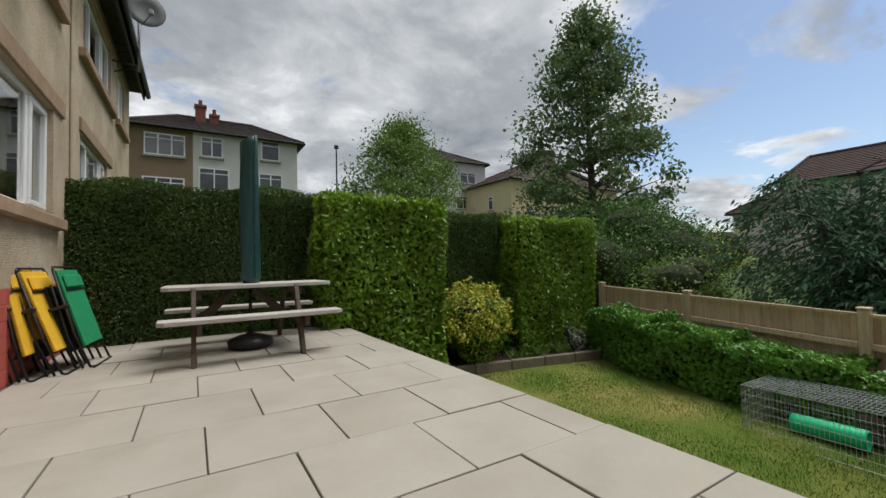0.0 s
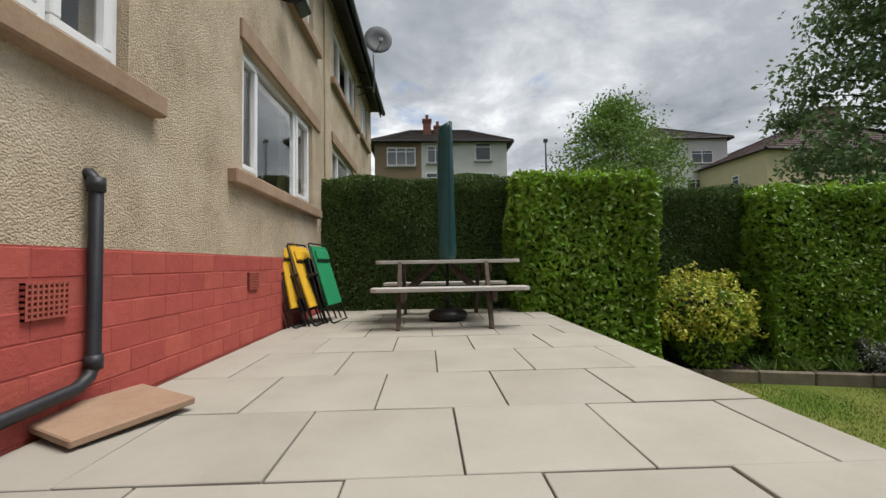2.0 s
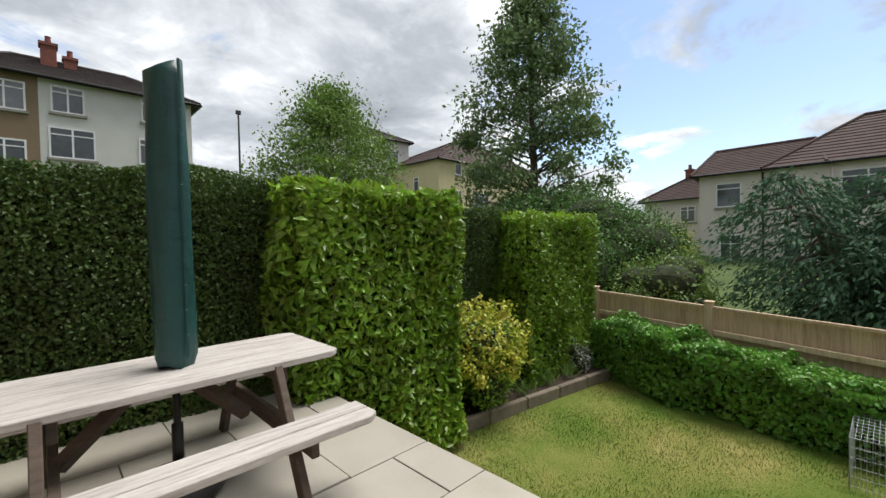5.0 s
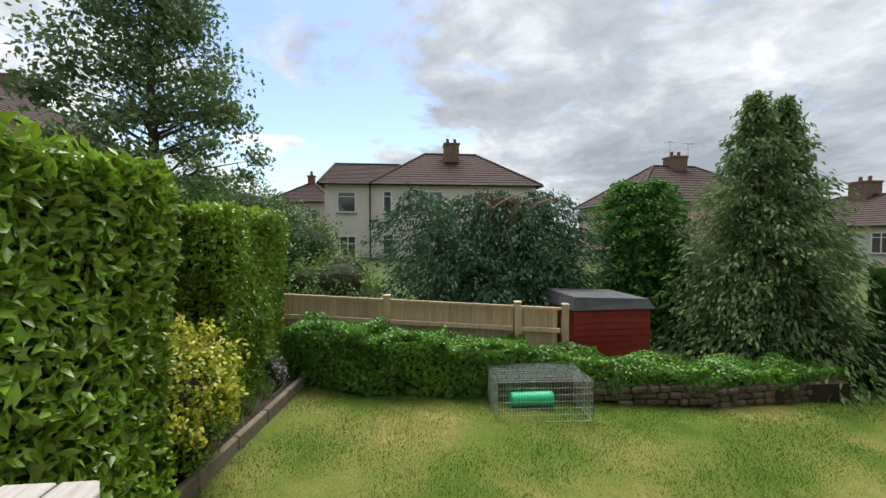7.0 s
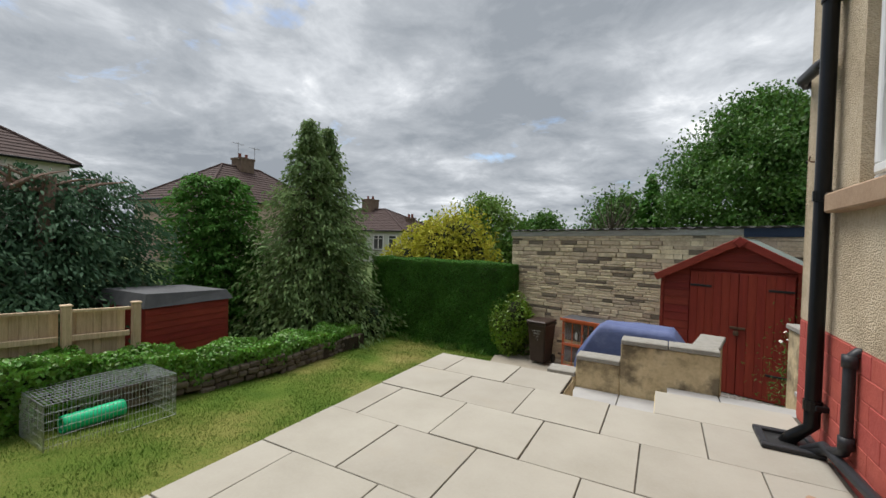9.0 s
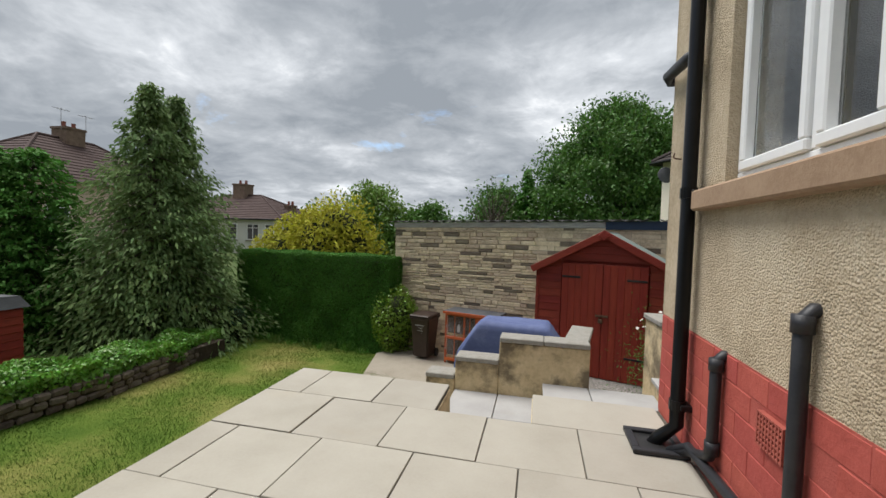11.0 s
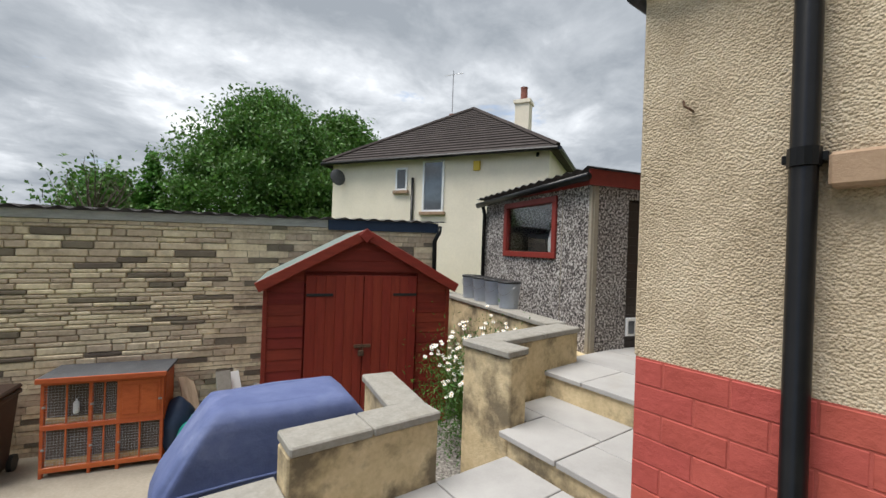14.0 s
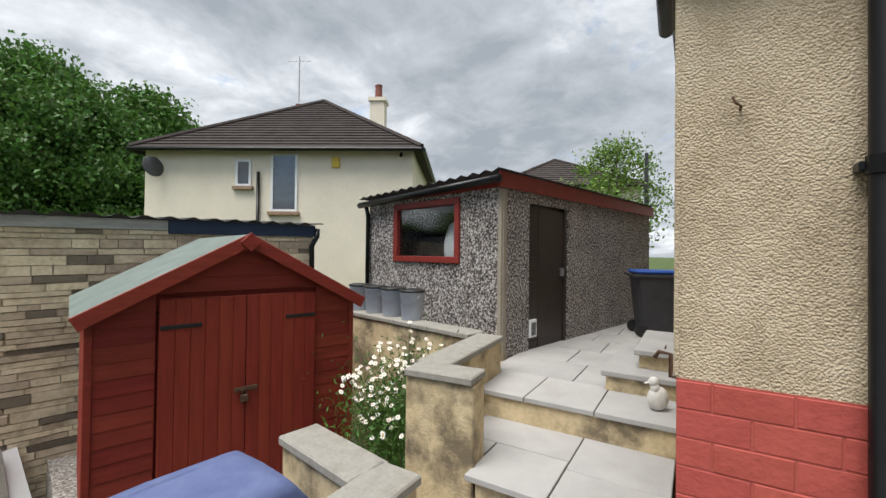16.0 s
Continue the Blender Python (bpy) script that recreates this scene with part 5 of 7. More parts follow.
par = thing("parasol", "closed parasol in a dark green vinyl cover", "parasol", pose(1.06, 4.86, 0))
bm = bmesh.new()
prof = [(0.085, 0.75), (0.105, 0.80), (0.108, 1.2), (0.102, 1.6), (0.099, 2.0), (0.095, 2.3), (0.092, 2.44)]
rings = []
for i in range(28):
    t = i / 27
    z = 0.75 + t * 1.70
    r = np.interp(z, [q[1] for q in prof], [q[0] for q in prof])
    ring = []
    for j in range(22):
        a = 2 * math.pi * j / 22
        rr = r * (1 + 0.07 * math.sin(3 * a + 2.2 * z) + 0.045 * math.sin(5 * a - 5 * z) + 0.05 * noise.noise((math.cos(a) * 2, math.sin(a) * 2, z * 4)))
        ring.append(bm.verts.new((rr * math.cos(a), rr * math.sin(a) * 0.85, z + (0.05 * math.cos(a) if i == 27 else 0.02 * math.sin(2 * a) if i == 0 else 0))))
    rings.append(ring)
for r, q in zip(rings, rings[1:]):
    for j in range(22):
        bm.faces.new((r[j], r[(j + 1) % 22], q[(j + 1) % 22], q[j]))
bm.faces.new(rings[-1])
part("cover", bm, M["green_cover"], par, "", True)
bm = bmesh.new()
for i in range(12):
    z = 0.80 + i * 0.14
    block(bm, (0.04, -0.098, z), (0.055, -0.092, z + 0.135), 0.002)
part("zip_seam", bm, M["green_cover"], par)
part("pole", tube(bmesh.new(), [(0, 0, 0.10), (0, 0, 0.80)], 0.019, 12), M["black_metal"], par, "", True)
part("sleeve", tube(bmesh.new(), [(0, 0, 0.16), (0, 0, 0.42)], 0.030, 12), M["black_plastic"], par, "", True)
part("base", lathe([(0.16, 0.0), (0.235, 0.03), (0.245, 0.075), (0.22, 0.115), (0.13, 0.15), (0.05, 0.165), (0.03, 0.2)], 28), M["black_plastic"], par, "black filled plastic base", True)

# ---- folded recliners against the wall ----


def recliner(x, y, key, label, tilt, z=0.0):
    ob = thing("folding_recliner", label, "chair", pose(x, y, z, 0, 0, -97) @ pose(0, 0, 0, tilt, 0, 0), "folded recliners")
    for s in (-0.27, 0.27):
        for k, off in enumerate((0.0, -0.06, -0.115)):
            bm = bmesh.new()
            tube(bm, [(s * (1 - 0.08 * k), off, 0.02), (s * (1 - 0.08 * k), off - 0.02, 0.35), (s * (1 - 0.08 * k), off, 0.98 - 0.12 * k)], 0.011, 8)
            part("frame_tube", bm, M["black_metal"], ob, "", True)
        bm = bmesh.new()
        block(bm, (s - 0.022, -0.14, 0.62), (s + 0.022, 0.02, 0.65), 0.008)
        part("arm_rest", bm, M["black_plastic"], ob)
    bm = bmesh.new()
    tube(bm, [(-0.27, 0, 0.98), (-0.24, 0, 1.02), (0.24, 0, 1.02), (0.27, 0, 0.98)], 0.011, 8)
    part("cross_tube", bm, M["black_metal"], ob, "", True)
    bm = bmesh.new()
    tube(bm, [(-0.27, 0, 0.02), (-0.24, 0.02, 0.0), (0.24, 0.02, 0.0), (0.27, 0, 0.02)], 0.011, 8)
    part("cross_tube", bm, M["black_metal"], ob, "", True)
    part("fabric", box((-0.235, -0.012, 0.22), (0.235, 0.018, 0.985), 0.006), M[key], ob)
    part("fabric_back", box((-0.235, -0.125, 0.20), (0.235, -0.105, 0.86), 0.006), M["black_metal"], ob)
    part("headrest", box((-0.2, 0.02, 0.80), (0.2, 0.045, 0.93), 0.012), M[key], ob)
    part("headrest_strap", box((-0.21, 0.021, 0.775), (0.21, 0.032, 0.795), 0.003), M["black_metal"], ob)
    bm = bmesh.new()
    for i in range(24):
        for s in (-0.255, 0.255):
            tube(bm, [(s * 0.9, 0.0, 0.25 + i * 0.03), (s * 1.05, 0.0, 0.265 + i * 0.03)], 0.003, 4)
    tagged(part("elastic_lacing", bm, M["black_metal"], ob), "black elastic lacing", "", "", "stuff")
    return ob


recliner(-0.66, 4.68, "yellow_fab", "yellow folded garden recliner with black frame, leaning on the wall", 12)
recliner(-0.47, 4.82, "yellow_fab", "yellow folded garden recliner with headrest strap, leaning in a stack", 19)
recliner(-0.31, 5.02, "green_fab", "green folded garden recliner with black frame, leaning in a stack", 17)

# ---- wire run on the lawn ----
run = thing("wire_pet_run", "galvanised wire pet run standing on the lawn", "pet cage", pose(6.58, 0.74, lawn_z(1.5), 0, 0, -2))
CW, CL, CH = 0.86, 1.48, 0.62


def wire_panel(name, o, u, v, nu, nv):
    o, u, v = Vector(o), Vector(u), Vector(v)
    bm = bmesh.new()
    for i in range(nu + 1):
        tube(bm, [o + u * (i / nu), o + u * (i / nu) + v], 0.0024 if 0 < i < nu else 0.005, 4, False)
    for j in range(nv + 1):
        tube(bm, [o + v * (j / nv), o + v * (j / nv) + u], 0.0024 if 0 < j < nv else 0.005, 4, False)
    part(name, bm, M["wire"], run)


wire_panel("side_panel", (0, 0, 0), (0, CL, 0), (0, 0, CH), 34, 6)
wire_panel("side_panel", (CW, 0, 0), (0, CL, 0), (0, 0, CH), 34, 6)
wire_panel("end_panel", (0, 0, 0), (CW, 0, 0), (0, 0, CH), 24, 6)
wire_panel("end_panel", (0, CL, 0), (CW, 0, 0), (0, 0, CH), 24, 6)
wire_panel("top_panel", (0, 0, CH), (CW, 0, 0), (0, CL, 0), 8, 34)
tn = thing("play_tunnel", "bright green plastic pet tunnel lying in the run", "tunnel", pose(7.18, 1.16, lawn_z(1.5) + 0.125, 0, 0, 0))
bm = bmesh.new()
rings = []
for r in (0.115, 0.107):
    for i in range(13):
        yy = 0.72 * (i / 12 if r > 0.11 else 1 - i / 12)
        rings.append([bm.verts.new(((r + 0.004 * (i % 2)) * math.cos(2 * math.pi * j / 20), yy, (r + 0.004 * (i % 2)) * math.sin(2 * math.pi * j / 20))) for j in range(20)])
for r, q in zip(rings, rings[1:] + rings[:1]):
    for j in range(20):
        bm.faces.new((r[j], r[(j + 1) % 20], q[(j + 1) % 20], q[j]))
part("tube", bm, M["green_tube"], tn, "", True)

# ---- fence and neighbour's low store ----
FA, FB = Vector((9.12, 6.15, 0.34)), Vector((8.33, 0.48, 0.10))
fence = thing("timber_fence", "weathered close-boarded timber fence with posts", "fence")
fd = FB - FA
fl_len = math.hypot(fd.x, fd.y)
fang = math.degrees(math.atan2(fd.y, fd.x))
u = fd / fl_len
POSTS = [0.0, 2.20, 4.78, 5.70]
for s in POSTS:
    c = FA + u * s
    bm = box((-0.06, -0.06, -1.95), (0.06, 0.06, 0.0), 0.008, pose(c.x - 0.06, c.y, c.z, 0, 0, fang))
    block(bm, (-0.072, -0.072, 0.0), (0.072, 0.072, 0.035), 0.01, pose(c.x - 0.06, c.y, c.z, 0, 0, fang))
    part("post", bm, M["fence_wood"], fence)
for a, b in zip(POSTS, POSTS[1:]):
    for dz_, hh in ((-0.10, 0.05), (-0.55, 0.09), (-1.30, 0.09)):
        p, q = FA + u * (a + 0.062), FA + u * (b - 0.062)
        c = (p + q) / 2
        bm = box((-(b - a) / 2 + 0.066, -0.05, dz_), ((b - a) / 2 - 0.066, 0.0, dz_ + hh), 0.006, pose(c.x - 0.025, c.y - 0.0, c.z, 0, -math.degrees(math.atan2(u.z, 1)), fang))
        part("rail", bm, M["fence_wood"], fence)
s = 0.03
while s < fl_len:
    c = FA + u * s
    if min(abs(s - p) for p in POSTS) > 0.09:
        piece("board", (0.118, 0.016, 1.75), 0.004, M["fence_wood"], fence, pose(c.x + 0.035, c.y + 0.012, c.z - 0.07 - 0.875 + random.uniform(-0.008, 0.008), random.uniform(-1.2, 1.2), 0, fang + 6))
    s += 0.108
store = thing("garden_store", "low red-painted timber store with a flat felt roof", "shed", pose(8.98, 0.03, -1.4, 0, 0, -87))
for i in range(9):
    piece("weatherboard", (1.78, 0.022, 0.14), 0.006, M["shed_red"], store, pose(0.89, -0.0, 0.07 + i * 0.138, -6, 0, 0))
    piece("weatherboard", (1.6, 0.022, 0.14), 0.006, M["shed_red"], store, pose(1.79, 0.81, 0.07 + i * 0.138, 6, 0, 90))
part("carcass", box((0.02, 0.02, -0.3), (1.77, 1.6, 1.28)), M["shed_red"], store)
bm = prism([(-0.06, -0.07), (1.86, -0.07), (1.86, 1.7), (-0.06, 1.7)], 1.27, 1.47)
for v in bm.verts:
    if v.co.z > 1.4:
        v.co.x += 0.1 if v.co.x < 0.5 else -0.1
        v.co.y += 0.1 if v.co.y < 0.5 else -0.1
        v.co.z += 0.07 if v.co.x < 0.8 else 0.0
part("roof", bm, M["grey_felt"], store, "dark grey roofing felt")

# ---- neighbour trees and shrubs ----
conifer("dark_cypress", "broad dark blue-green cypress with hanging sprays", (11.9, 1.25, -1.0), 3.7, 2.5, M["cedar"], 640, (0.16, 0.055), 0.32, ((0.2, -1.7), (0.4, 0.3), (-0.1, 1.9), (0.2, -1.2), (0.1, -0.4)), 0.12, 0.42, 0.30)
dt = thing("cut_trunk", "bare sawn stub branches above the cypress", "tree", pose(11.5, 0.85, -0.75))
bm = bmesh.new()
for i in range(16):
    a = random.uniform(0, 6.28)
    bm = bmesh.new()
    limb(bm, (random.uniform(-0.3, 0.3), random.uniform(-0.7, 0.5), 2.9), (math.cos(a), math.sin(a), 0.9), random.uniform(0.6, 1.1), 0.05, 5, 0.15)
    part("bare_limb", bm, M["cut_bark"], dt)
part("trunk", tube(bmesh.new(), [(0, 0, 0), (0, -0.2, 3.2)], [0.2, 0.12], 8), M["cut_bark"], dt)
conifer("tall_spruce", "tall dark spruce with two tops and drooping branches", (10.3, -5.65, -1.75), 6.75, 2.95, M["spruce"], 760, (0.17, 0.06), 0.36, ((-0.1, 0.5), (0.1, -0.5)), 0.03, 0.95, 0.6)
conifer("upright_cypress", "dense upright dark green conifer", (12.6, -4.1, -1.6), 4.75, 1.75, M["cypress"], 480, (0.15, 0.07), 0.05, ((0, 0), (0.5, 0.7)), 0.02, 0.5, 0.2)
shrub("golden_bush", "mounded golden yellow weeping conifer", (8.0, -9.6, -2.0), (4.6, 3.0, 4.7), M["gold"], (0.20, 0.08), 30000, 22)
shrub("mixed_shrub", "mixed garden shrub in the corner", (8.9, -5.6, -1.9), (1.3, 1.3, 1.5), M["mixed"], (0.06, 0.03), 2600)
shrub("yellow_shrub", "bright yellow-green low shrub", (11.6, -7.2, -1.8), (1.8, 1.8, 2.0), M["yellow_leaf"], (0.06, 0.03), 2200)
shrub("conifer_shrub", "small blue-green conifer shrub", (8.4, -6.1, -1.9), (0.8, 0.8, 1.2), M["cedar"], (0.07, 0.03), 1800)
shrub("rose_bush", "tall leafy shrub with pale roses behind the fence", (11.2, 5.3, -0.9), (2.6, 2.6, 2.1), M["mixed"], (0.085, 0.05), 9000)
shrub("garden_shrub", "leafy shrub against the fence", (10.4, 7.6, -0.7), (2.4, 2.4, 2.7), M["oak"], (0.085, 0.05), 8000)
shrub("garden_shrub", "yellow flowering shrub further off", (17.5, 7.6, 0.2), (2.6, 2.6, 1.9), M["yellow_leaf"], (0.1, 0.06), 2400)
shrub("garden_shrub", "broad dark shrub under the tall tree", (15.6, 11.6, -0.2), (4.2, 4.2, 4.0), M["oak"], (0.16, 0.09), 11000)
shrub("garden_shrub", "low evergreen shrub by the railings", (13.4, -1.6, -1.2), (1.8, 1.8, 1.6), M["oak"], (0.07, 0.04), 2600)
shrub("garden_shrub", "loose mid-green shrub beyond the fence", (13.8, 7.9, -0.9), (4.4, 4.4, 4.2), M["oak"], (0.11, 0.06), 17000)
tree("tall_tree", "tall airy grey-green tree with a narrow open crown", (18.8, 14.0, 1.0), 13.0, 4.1, 0.12, M["birch"], (0.25, 0.14), 21000, 0.26, 0.75, 0.62, 125, clump_size=0.145)
tree("small_tree", "small fresh green garden tree behind the hedge", (9.6, 18.2, 0.8), 7.2, 3.1, 0.18, M["apple"], (0.15, 0.09), 21000, 0.11, 0.9, 0.62, 120, clump_size=0.16)
tree("broad_tree", "large rounded deep green tree beyond the roof", (-5.5, -30, -2.0), 13.0, 6.0, 0.22, M["oak"], (0.27, 0.16), 80000, 0.4, 0.95, 0.7, 170, clump_size=0.155)
tree("broad_tree", "rounded deep green tree behind the garages", (-11.5, -31, -2.0), 13.0, 4.6, 0.22, M["oak"], (0.34, 0.23), 30000, 0.35, 0.95, 0.7, 80, clump_size=0.22)
tree("broad_tree", "low green tree on the skyline", (3.5, -34, -3.0), 8.2, 4.2, 0.2, M["oak"], (0.36, 0.22), 9000, 0.3, 0.95, 0.7, 60, clump_size=0.24)
tree("broad_tree", "distant green tree on the skyline", (14.5, -30, -3.0), 8.0, 3.6, 0.2, M["apple"], (0.34, 0.2), 8000, 0.3, 0.95, 0.7, 60, clump_size=0.24)
tree("broad_tree", "distant rounded tree on the skyline", (9.5, -31, -3.0), 6.6, 3.4, 0.2, M["oak"], (0.34, 0.2), 7000, 0.3, 0.95, 0.7, 60, clump_size=0.24)
tree("broad_tree", "round green tree with yellow flowers behind the garage", (-17.5, -2.9, -0.5), 6.6, 1.9, 0.4, M["apple"], (0.15, 0.09), 6000, 0.15, 0.95, 0.75, 60, clump_size=0.24)
conifer("small_spruce", "pointed dark conifer on the skyline", (1.2, -32, -2.0), 9.0, 2.0, M["cypress"], 110, (0.4, 0.16), 0.1)
bt = thing("bare_tree", "leafless grey tree on the skyline", "tree", pose(3.6, -29, -2.0))
bm = bmesh.new()
tube(bm, [(0, 0, 0), (0.2, 0, 3.2)], [0.22, 0.13], 7)
for i in range(26):
    a = random.uniform(0, 6.28)
    pts = limb(bm, (0.2, 0, random.uniform(2.4, 4.4)), (math.cos(a), math.sin(a), random.uniform(0.5, 1.6)), random.uniform(2.0, 3.6), 0.07, 5, -0.05, 5)
    for q in pts[2:]:
        limb(bm, q, (random.uniform(-1, 1), random.uniform(-1, 1), 0.8), random.uniform(0.5, 1.0), 0.02, 4, 0, 3)
part("bare_limb", bm, M["bark"], bt)
fw = thing("distant_woodland", "hazy belt of distant trees on the skyline", "trees", None, "", "stuff")
C = []
for i in range(190):
    a = random.uniform(-2.9, -0.6)
    r = random.uniform(60, 95)
    C.append((r * math.cos(a) + 5, r * math.sin(a), random.uniform(-2, 2.6)))
C = np.array(C)
k = rng.integers(0, len(C), 30000)
put("foliage", leaf_mesh("foliage", C[k] + rng.normal(size=(30000, 3)) * [3, 3, 1.6], unit(30000), unit(30000) + [0, 0, 0.7], 0.9, 0.6), M["oak"], fw)

# ---- outbuilding of coursed stone ----
OX0, OX1, OY, OZ = -3.15, 4.22, -7.0, 1.66
YARD_FLAT = pose(4.0, -7.06, 0, 0, 0, -14.3) @ pose(-4.22, 7.0, 0)
YARD = pose(4.0, -7.06, 0, 0, 0, -14.3) @ pose(-4.22, 7.0, 0, 0, 1.0, 0)
out = thing("stone_outbuilding", "long low outbuilding of coursed buff sandstone", "outbuilding", YARD, "", "structure")
part("wall_core", box((OX0, OY - 0.45, -2.3), (OX1, OY - 0.02, OZ)), M["mortar"], out)
part("body", box((OX0 + 0.02, OY - 4.5, -2.3), (OX1 - 0.02, OY - 0.46, OZ)), M["mortar"], out)
bm = bmesh.new()
nx = 150
for z0, z1, y0, y1 in ((OZ + 0.10, OZ + 0.30, OY + 0.10, OY - 4.8),):
    v = [[bm.verts.new((OX0 - 0.15 + (OX1 - OX0 + 0.3) * i / nx, y, z + 0.022 * math.sin(i * 2 * math.pi / 5))) for y, z in ((y0, z0), (y1, z1))] for i in range(nx + 1)]
    for i in range(nx):
        bm.faces.new((v[i][0], v[i + 1][0], v[i + 1][1], v[i][1]))
bmesh.ops.solidify(bm, geom=bm.faces[:], thickness=0.012)
part("corrugated_roof", bm, M["corrugated"], out, "corrugated sheet roof")
part("fascia_grey", box((-1.18, OY - 0.018, OZ - 0.06), (OX1 + 0.02, OY + 0.03, OZ + 0.07), 0.006), M["grey_paint"], out, "worn grey fascia board")
part("fascia_blue", box((OX0 - 0.03, OY - 0.018, OZ - 0.10), (-1.184, OY + 0.034, OZ + 0.08), 0.006), M["blue_paint"], out, "dark blue fascia board")
bm = bmesh.new()
tube(bm, [(OX0 - 0.05, OY + 0.06, OZ + 0.02), (OX0 - 0.02, OY + 0.10, OZ - 0.1), (OX0 + 0.05, OY + 0.06, OZ - 0.25), (OX0 + 0.05, OY + 0.06, -1.0)], 0.04, 10)
part("downpipe", bm, M["black_pvc"], out, "", True)

# ---- red shed ----
shed = thing("garden_shed", "dark red painted timber shed with double doors", "shed", pose(-0.88, -3.55, -0.96, 0, 0, -16))
SW, SD, SE, SA = 1.10, 1.75, 1.82, 2.41
part("floor_skirt", box((-SW + 0.02, -SD, 0.0), (SW - 0.02, -0.03, SE - 0.02)), M["shed_red"], shed)
for i in range(19):
    z = 0.05 + i * 0.128
    half = SW if z < SE - 0.05 else SW * max(0.0, (SA - z - 0.06) / (SA - SE))
    if half < 0.1:
        continue
    if z < 1.95:
        for s in (-1, 1):
            L = half - 0.68
            if L > 0.05:
                piece("weatherboard", (round(L, 2), 0.022, 0.134), 0.005, M["shed_red"], shed, pose(s * (0.68 + L / 2), 0.0, z + 0.067, 3, 0, 0))
    else:
        piece("weatherboard", (round(2 * half, 2), 0.022, 0.134), 0.005, M["shed_red"], shed, pose(0, 0.0, z + 0.067, 5, 0, 0))
for i in range(14):
    piece("weatherboard", (SD, 0.022, 0.134), 0.005, M["shed_red"], shed, pose(SW + 0.002, -SD / 2, 0.117 + i * 0.128, -5, 0, 90))
    piece("weatherboard", (SD, 0.022, 0.134), 0.005, M["shed_red"], shed, pose(-SW - 0.002, -SD / 2, 0.117 + i * 0.128, 5, 0, 90))
bm = bmesh.new()
v = [bm.verts.new(p) for p in ((-SW, -0.03, SE), (SW, -0.03, SE), (0, -0.03, SA), (-SW, -SD, SE), (SW, -SD, SE), (0, -SD, SA))]
for f in ((0, 1, 2), (5, 4, 3), (0, 2, 5, 3), (1, 4, 5, 2), (0, 3, 4, 1)):
    bm.faces.new([v[i] for i in f])
part("gable", bm, M["shed_red"], shed)
for s in (-1, 1):
    L = math.hypot(SW + 0.10, SA - SE + 0.055)
    ang = math.degrees(math.atan2(SA - SE + 0.02, SW + 0.02))
    part("roof_panel", box((0, -SD - 0.06, 0.0), (L, 0.10, 0.022), 0.004, pose(0, 0, SA + 0.055, 0, ang if s > 0 else 180 - ang, 0)), M["felt"], shed, "pale green mineral roofing felt")
    part("barge_board", box((0, 0.104, -0.085), (L, 0.126, 0.03), 0.005, pose(0, 0, SA + 0.05, 0, ang if s > 0 else 180 - ang, 0)) if s > 0 else
         box((0, 0.104, -0.03), (L, 0.126, 0.085), 0.005, pose(0, 0, SA + 0.05, 0, 180 - ang, 0)), M["shed_red"], shed)
    d = part("door", box((0.004, 0.012, 0.04), (0.665, 0.04, 1.93), 0.004) if s > 0 else box((-0.665, 0.012, 0.04), (-0.004, 0.04, 1.93), 0.004), M["shed_door"], shed)
    for i in range(6):
        piece("door_board", (0.108, 0.012, 1.88), 0.004, M["shed_door"], d, pose(s * (0.058 + i * 0.11), 0.047, 0.985))
    for z in (0.42, 1.68):
        part("hinge", box((s * 0.66, 0.055, z), (s * 0.36, 0.062, z + 0.035), 0.003), M["black_metal"], d, "black tee hinge")
    part("corner_post", box((s * (SW - 0.03), -0.02, 0), (s * (SW + 0.022), 0.024, SE), 0.005), M["shed_red"], shed)
part("finial", box((-0.065, 0.128, -0.065), (0.065, 0.146, 0.065), 0.006, pose(0, 0, SA + 0.0, 0, 45, 0)), M["shed_red"], shed)
bm = bmesh.new()
block(bm, (-0.10, 0.056, 1.06), (0.10, 0.072, 1.10), 0.004)
block(bm, (-0.02, 0.06, 0.96), (0.05, 0.085, 1.03), 0.008)
tube(bm, [(0.0, 0.072, 1.03), (0.0, 0.072, 1.08), (0.03, 0.072, 1.08), (0.03, 0.072, 1.03)], 0.006, 6)
part("hasp_and_padlock", bm, M["rust"], shed, "brass padlock on a hasp")

# timber leant beside the shed
for k, (x, y, a, key) in enumerate(((0.18, -6.36, 24, "coping"), (-0.02, -6.41, 30, "upvc"), (0.53, -6.46, 34, "fence_wood"))):
    o = thing("loose_board", "offcut board leaning beside the shed", "board", YARD_FLAT @ pose(x, y, -1.70, a, 0, 20 + 6 * k), "loose boards")
    part("board", box((-0.1, -0.015, 0), (0.1, 0.015, 1.15), 0.004), M[key], o)
lg = thing("log", "cut branch lying on the gravel", "log", YARD_FLAT @ pose(0.2, -5.9, -1.70, 0, 0, 30))
part("branch", tube(bmesh.new(), [(-0.3, 0, 0.1), (0, 0.05, 0.14), (0.35, 0, 0.12)], [0.10, 0.09, 0.085], 10), M["bark"], lg, "", True)
wpile = thing("wood_stack", "heap of split logs on the pad", "log pile", YARD_FLAT @ pose(0.34, -6.55, -1.70))
for i in range(12):
    part("log", tube(bmesh.new(), [(random.uniform(-0.3, 0.2), random.uniform(-0.5, 0.3), 0.06 + 0.03 * i), (random.uniform(0.0, 0.4), random.uniform(-0.4, 0.4), 0.08 + 0.03 * i)], 0.055, 8), M["bark"], wpile)
bag = thing("plastic_sack", "crumpled teal plastic sack of compost", "sack", YARD_FLAT @ pose(0.60, -6.49, -1.70))
bm = bmesh.new()
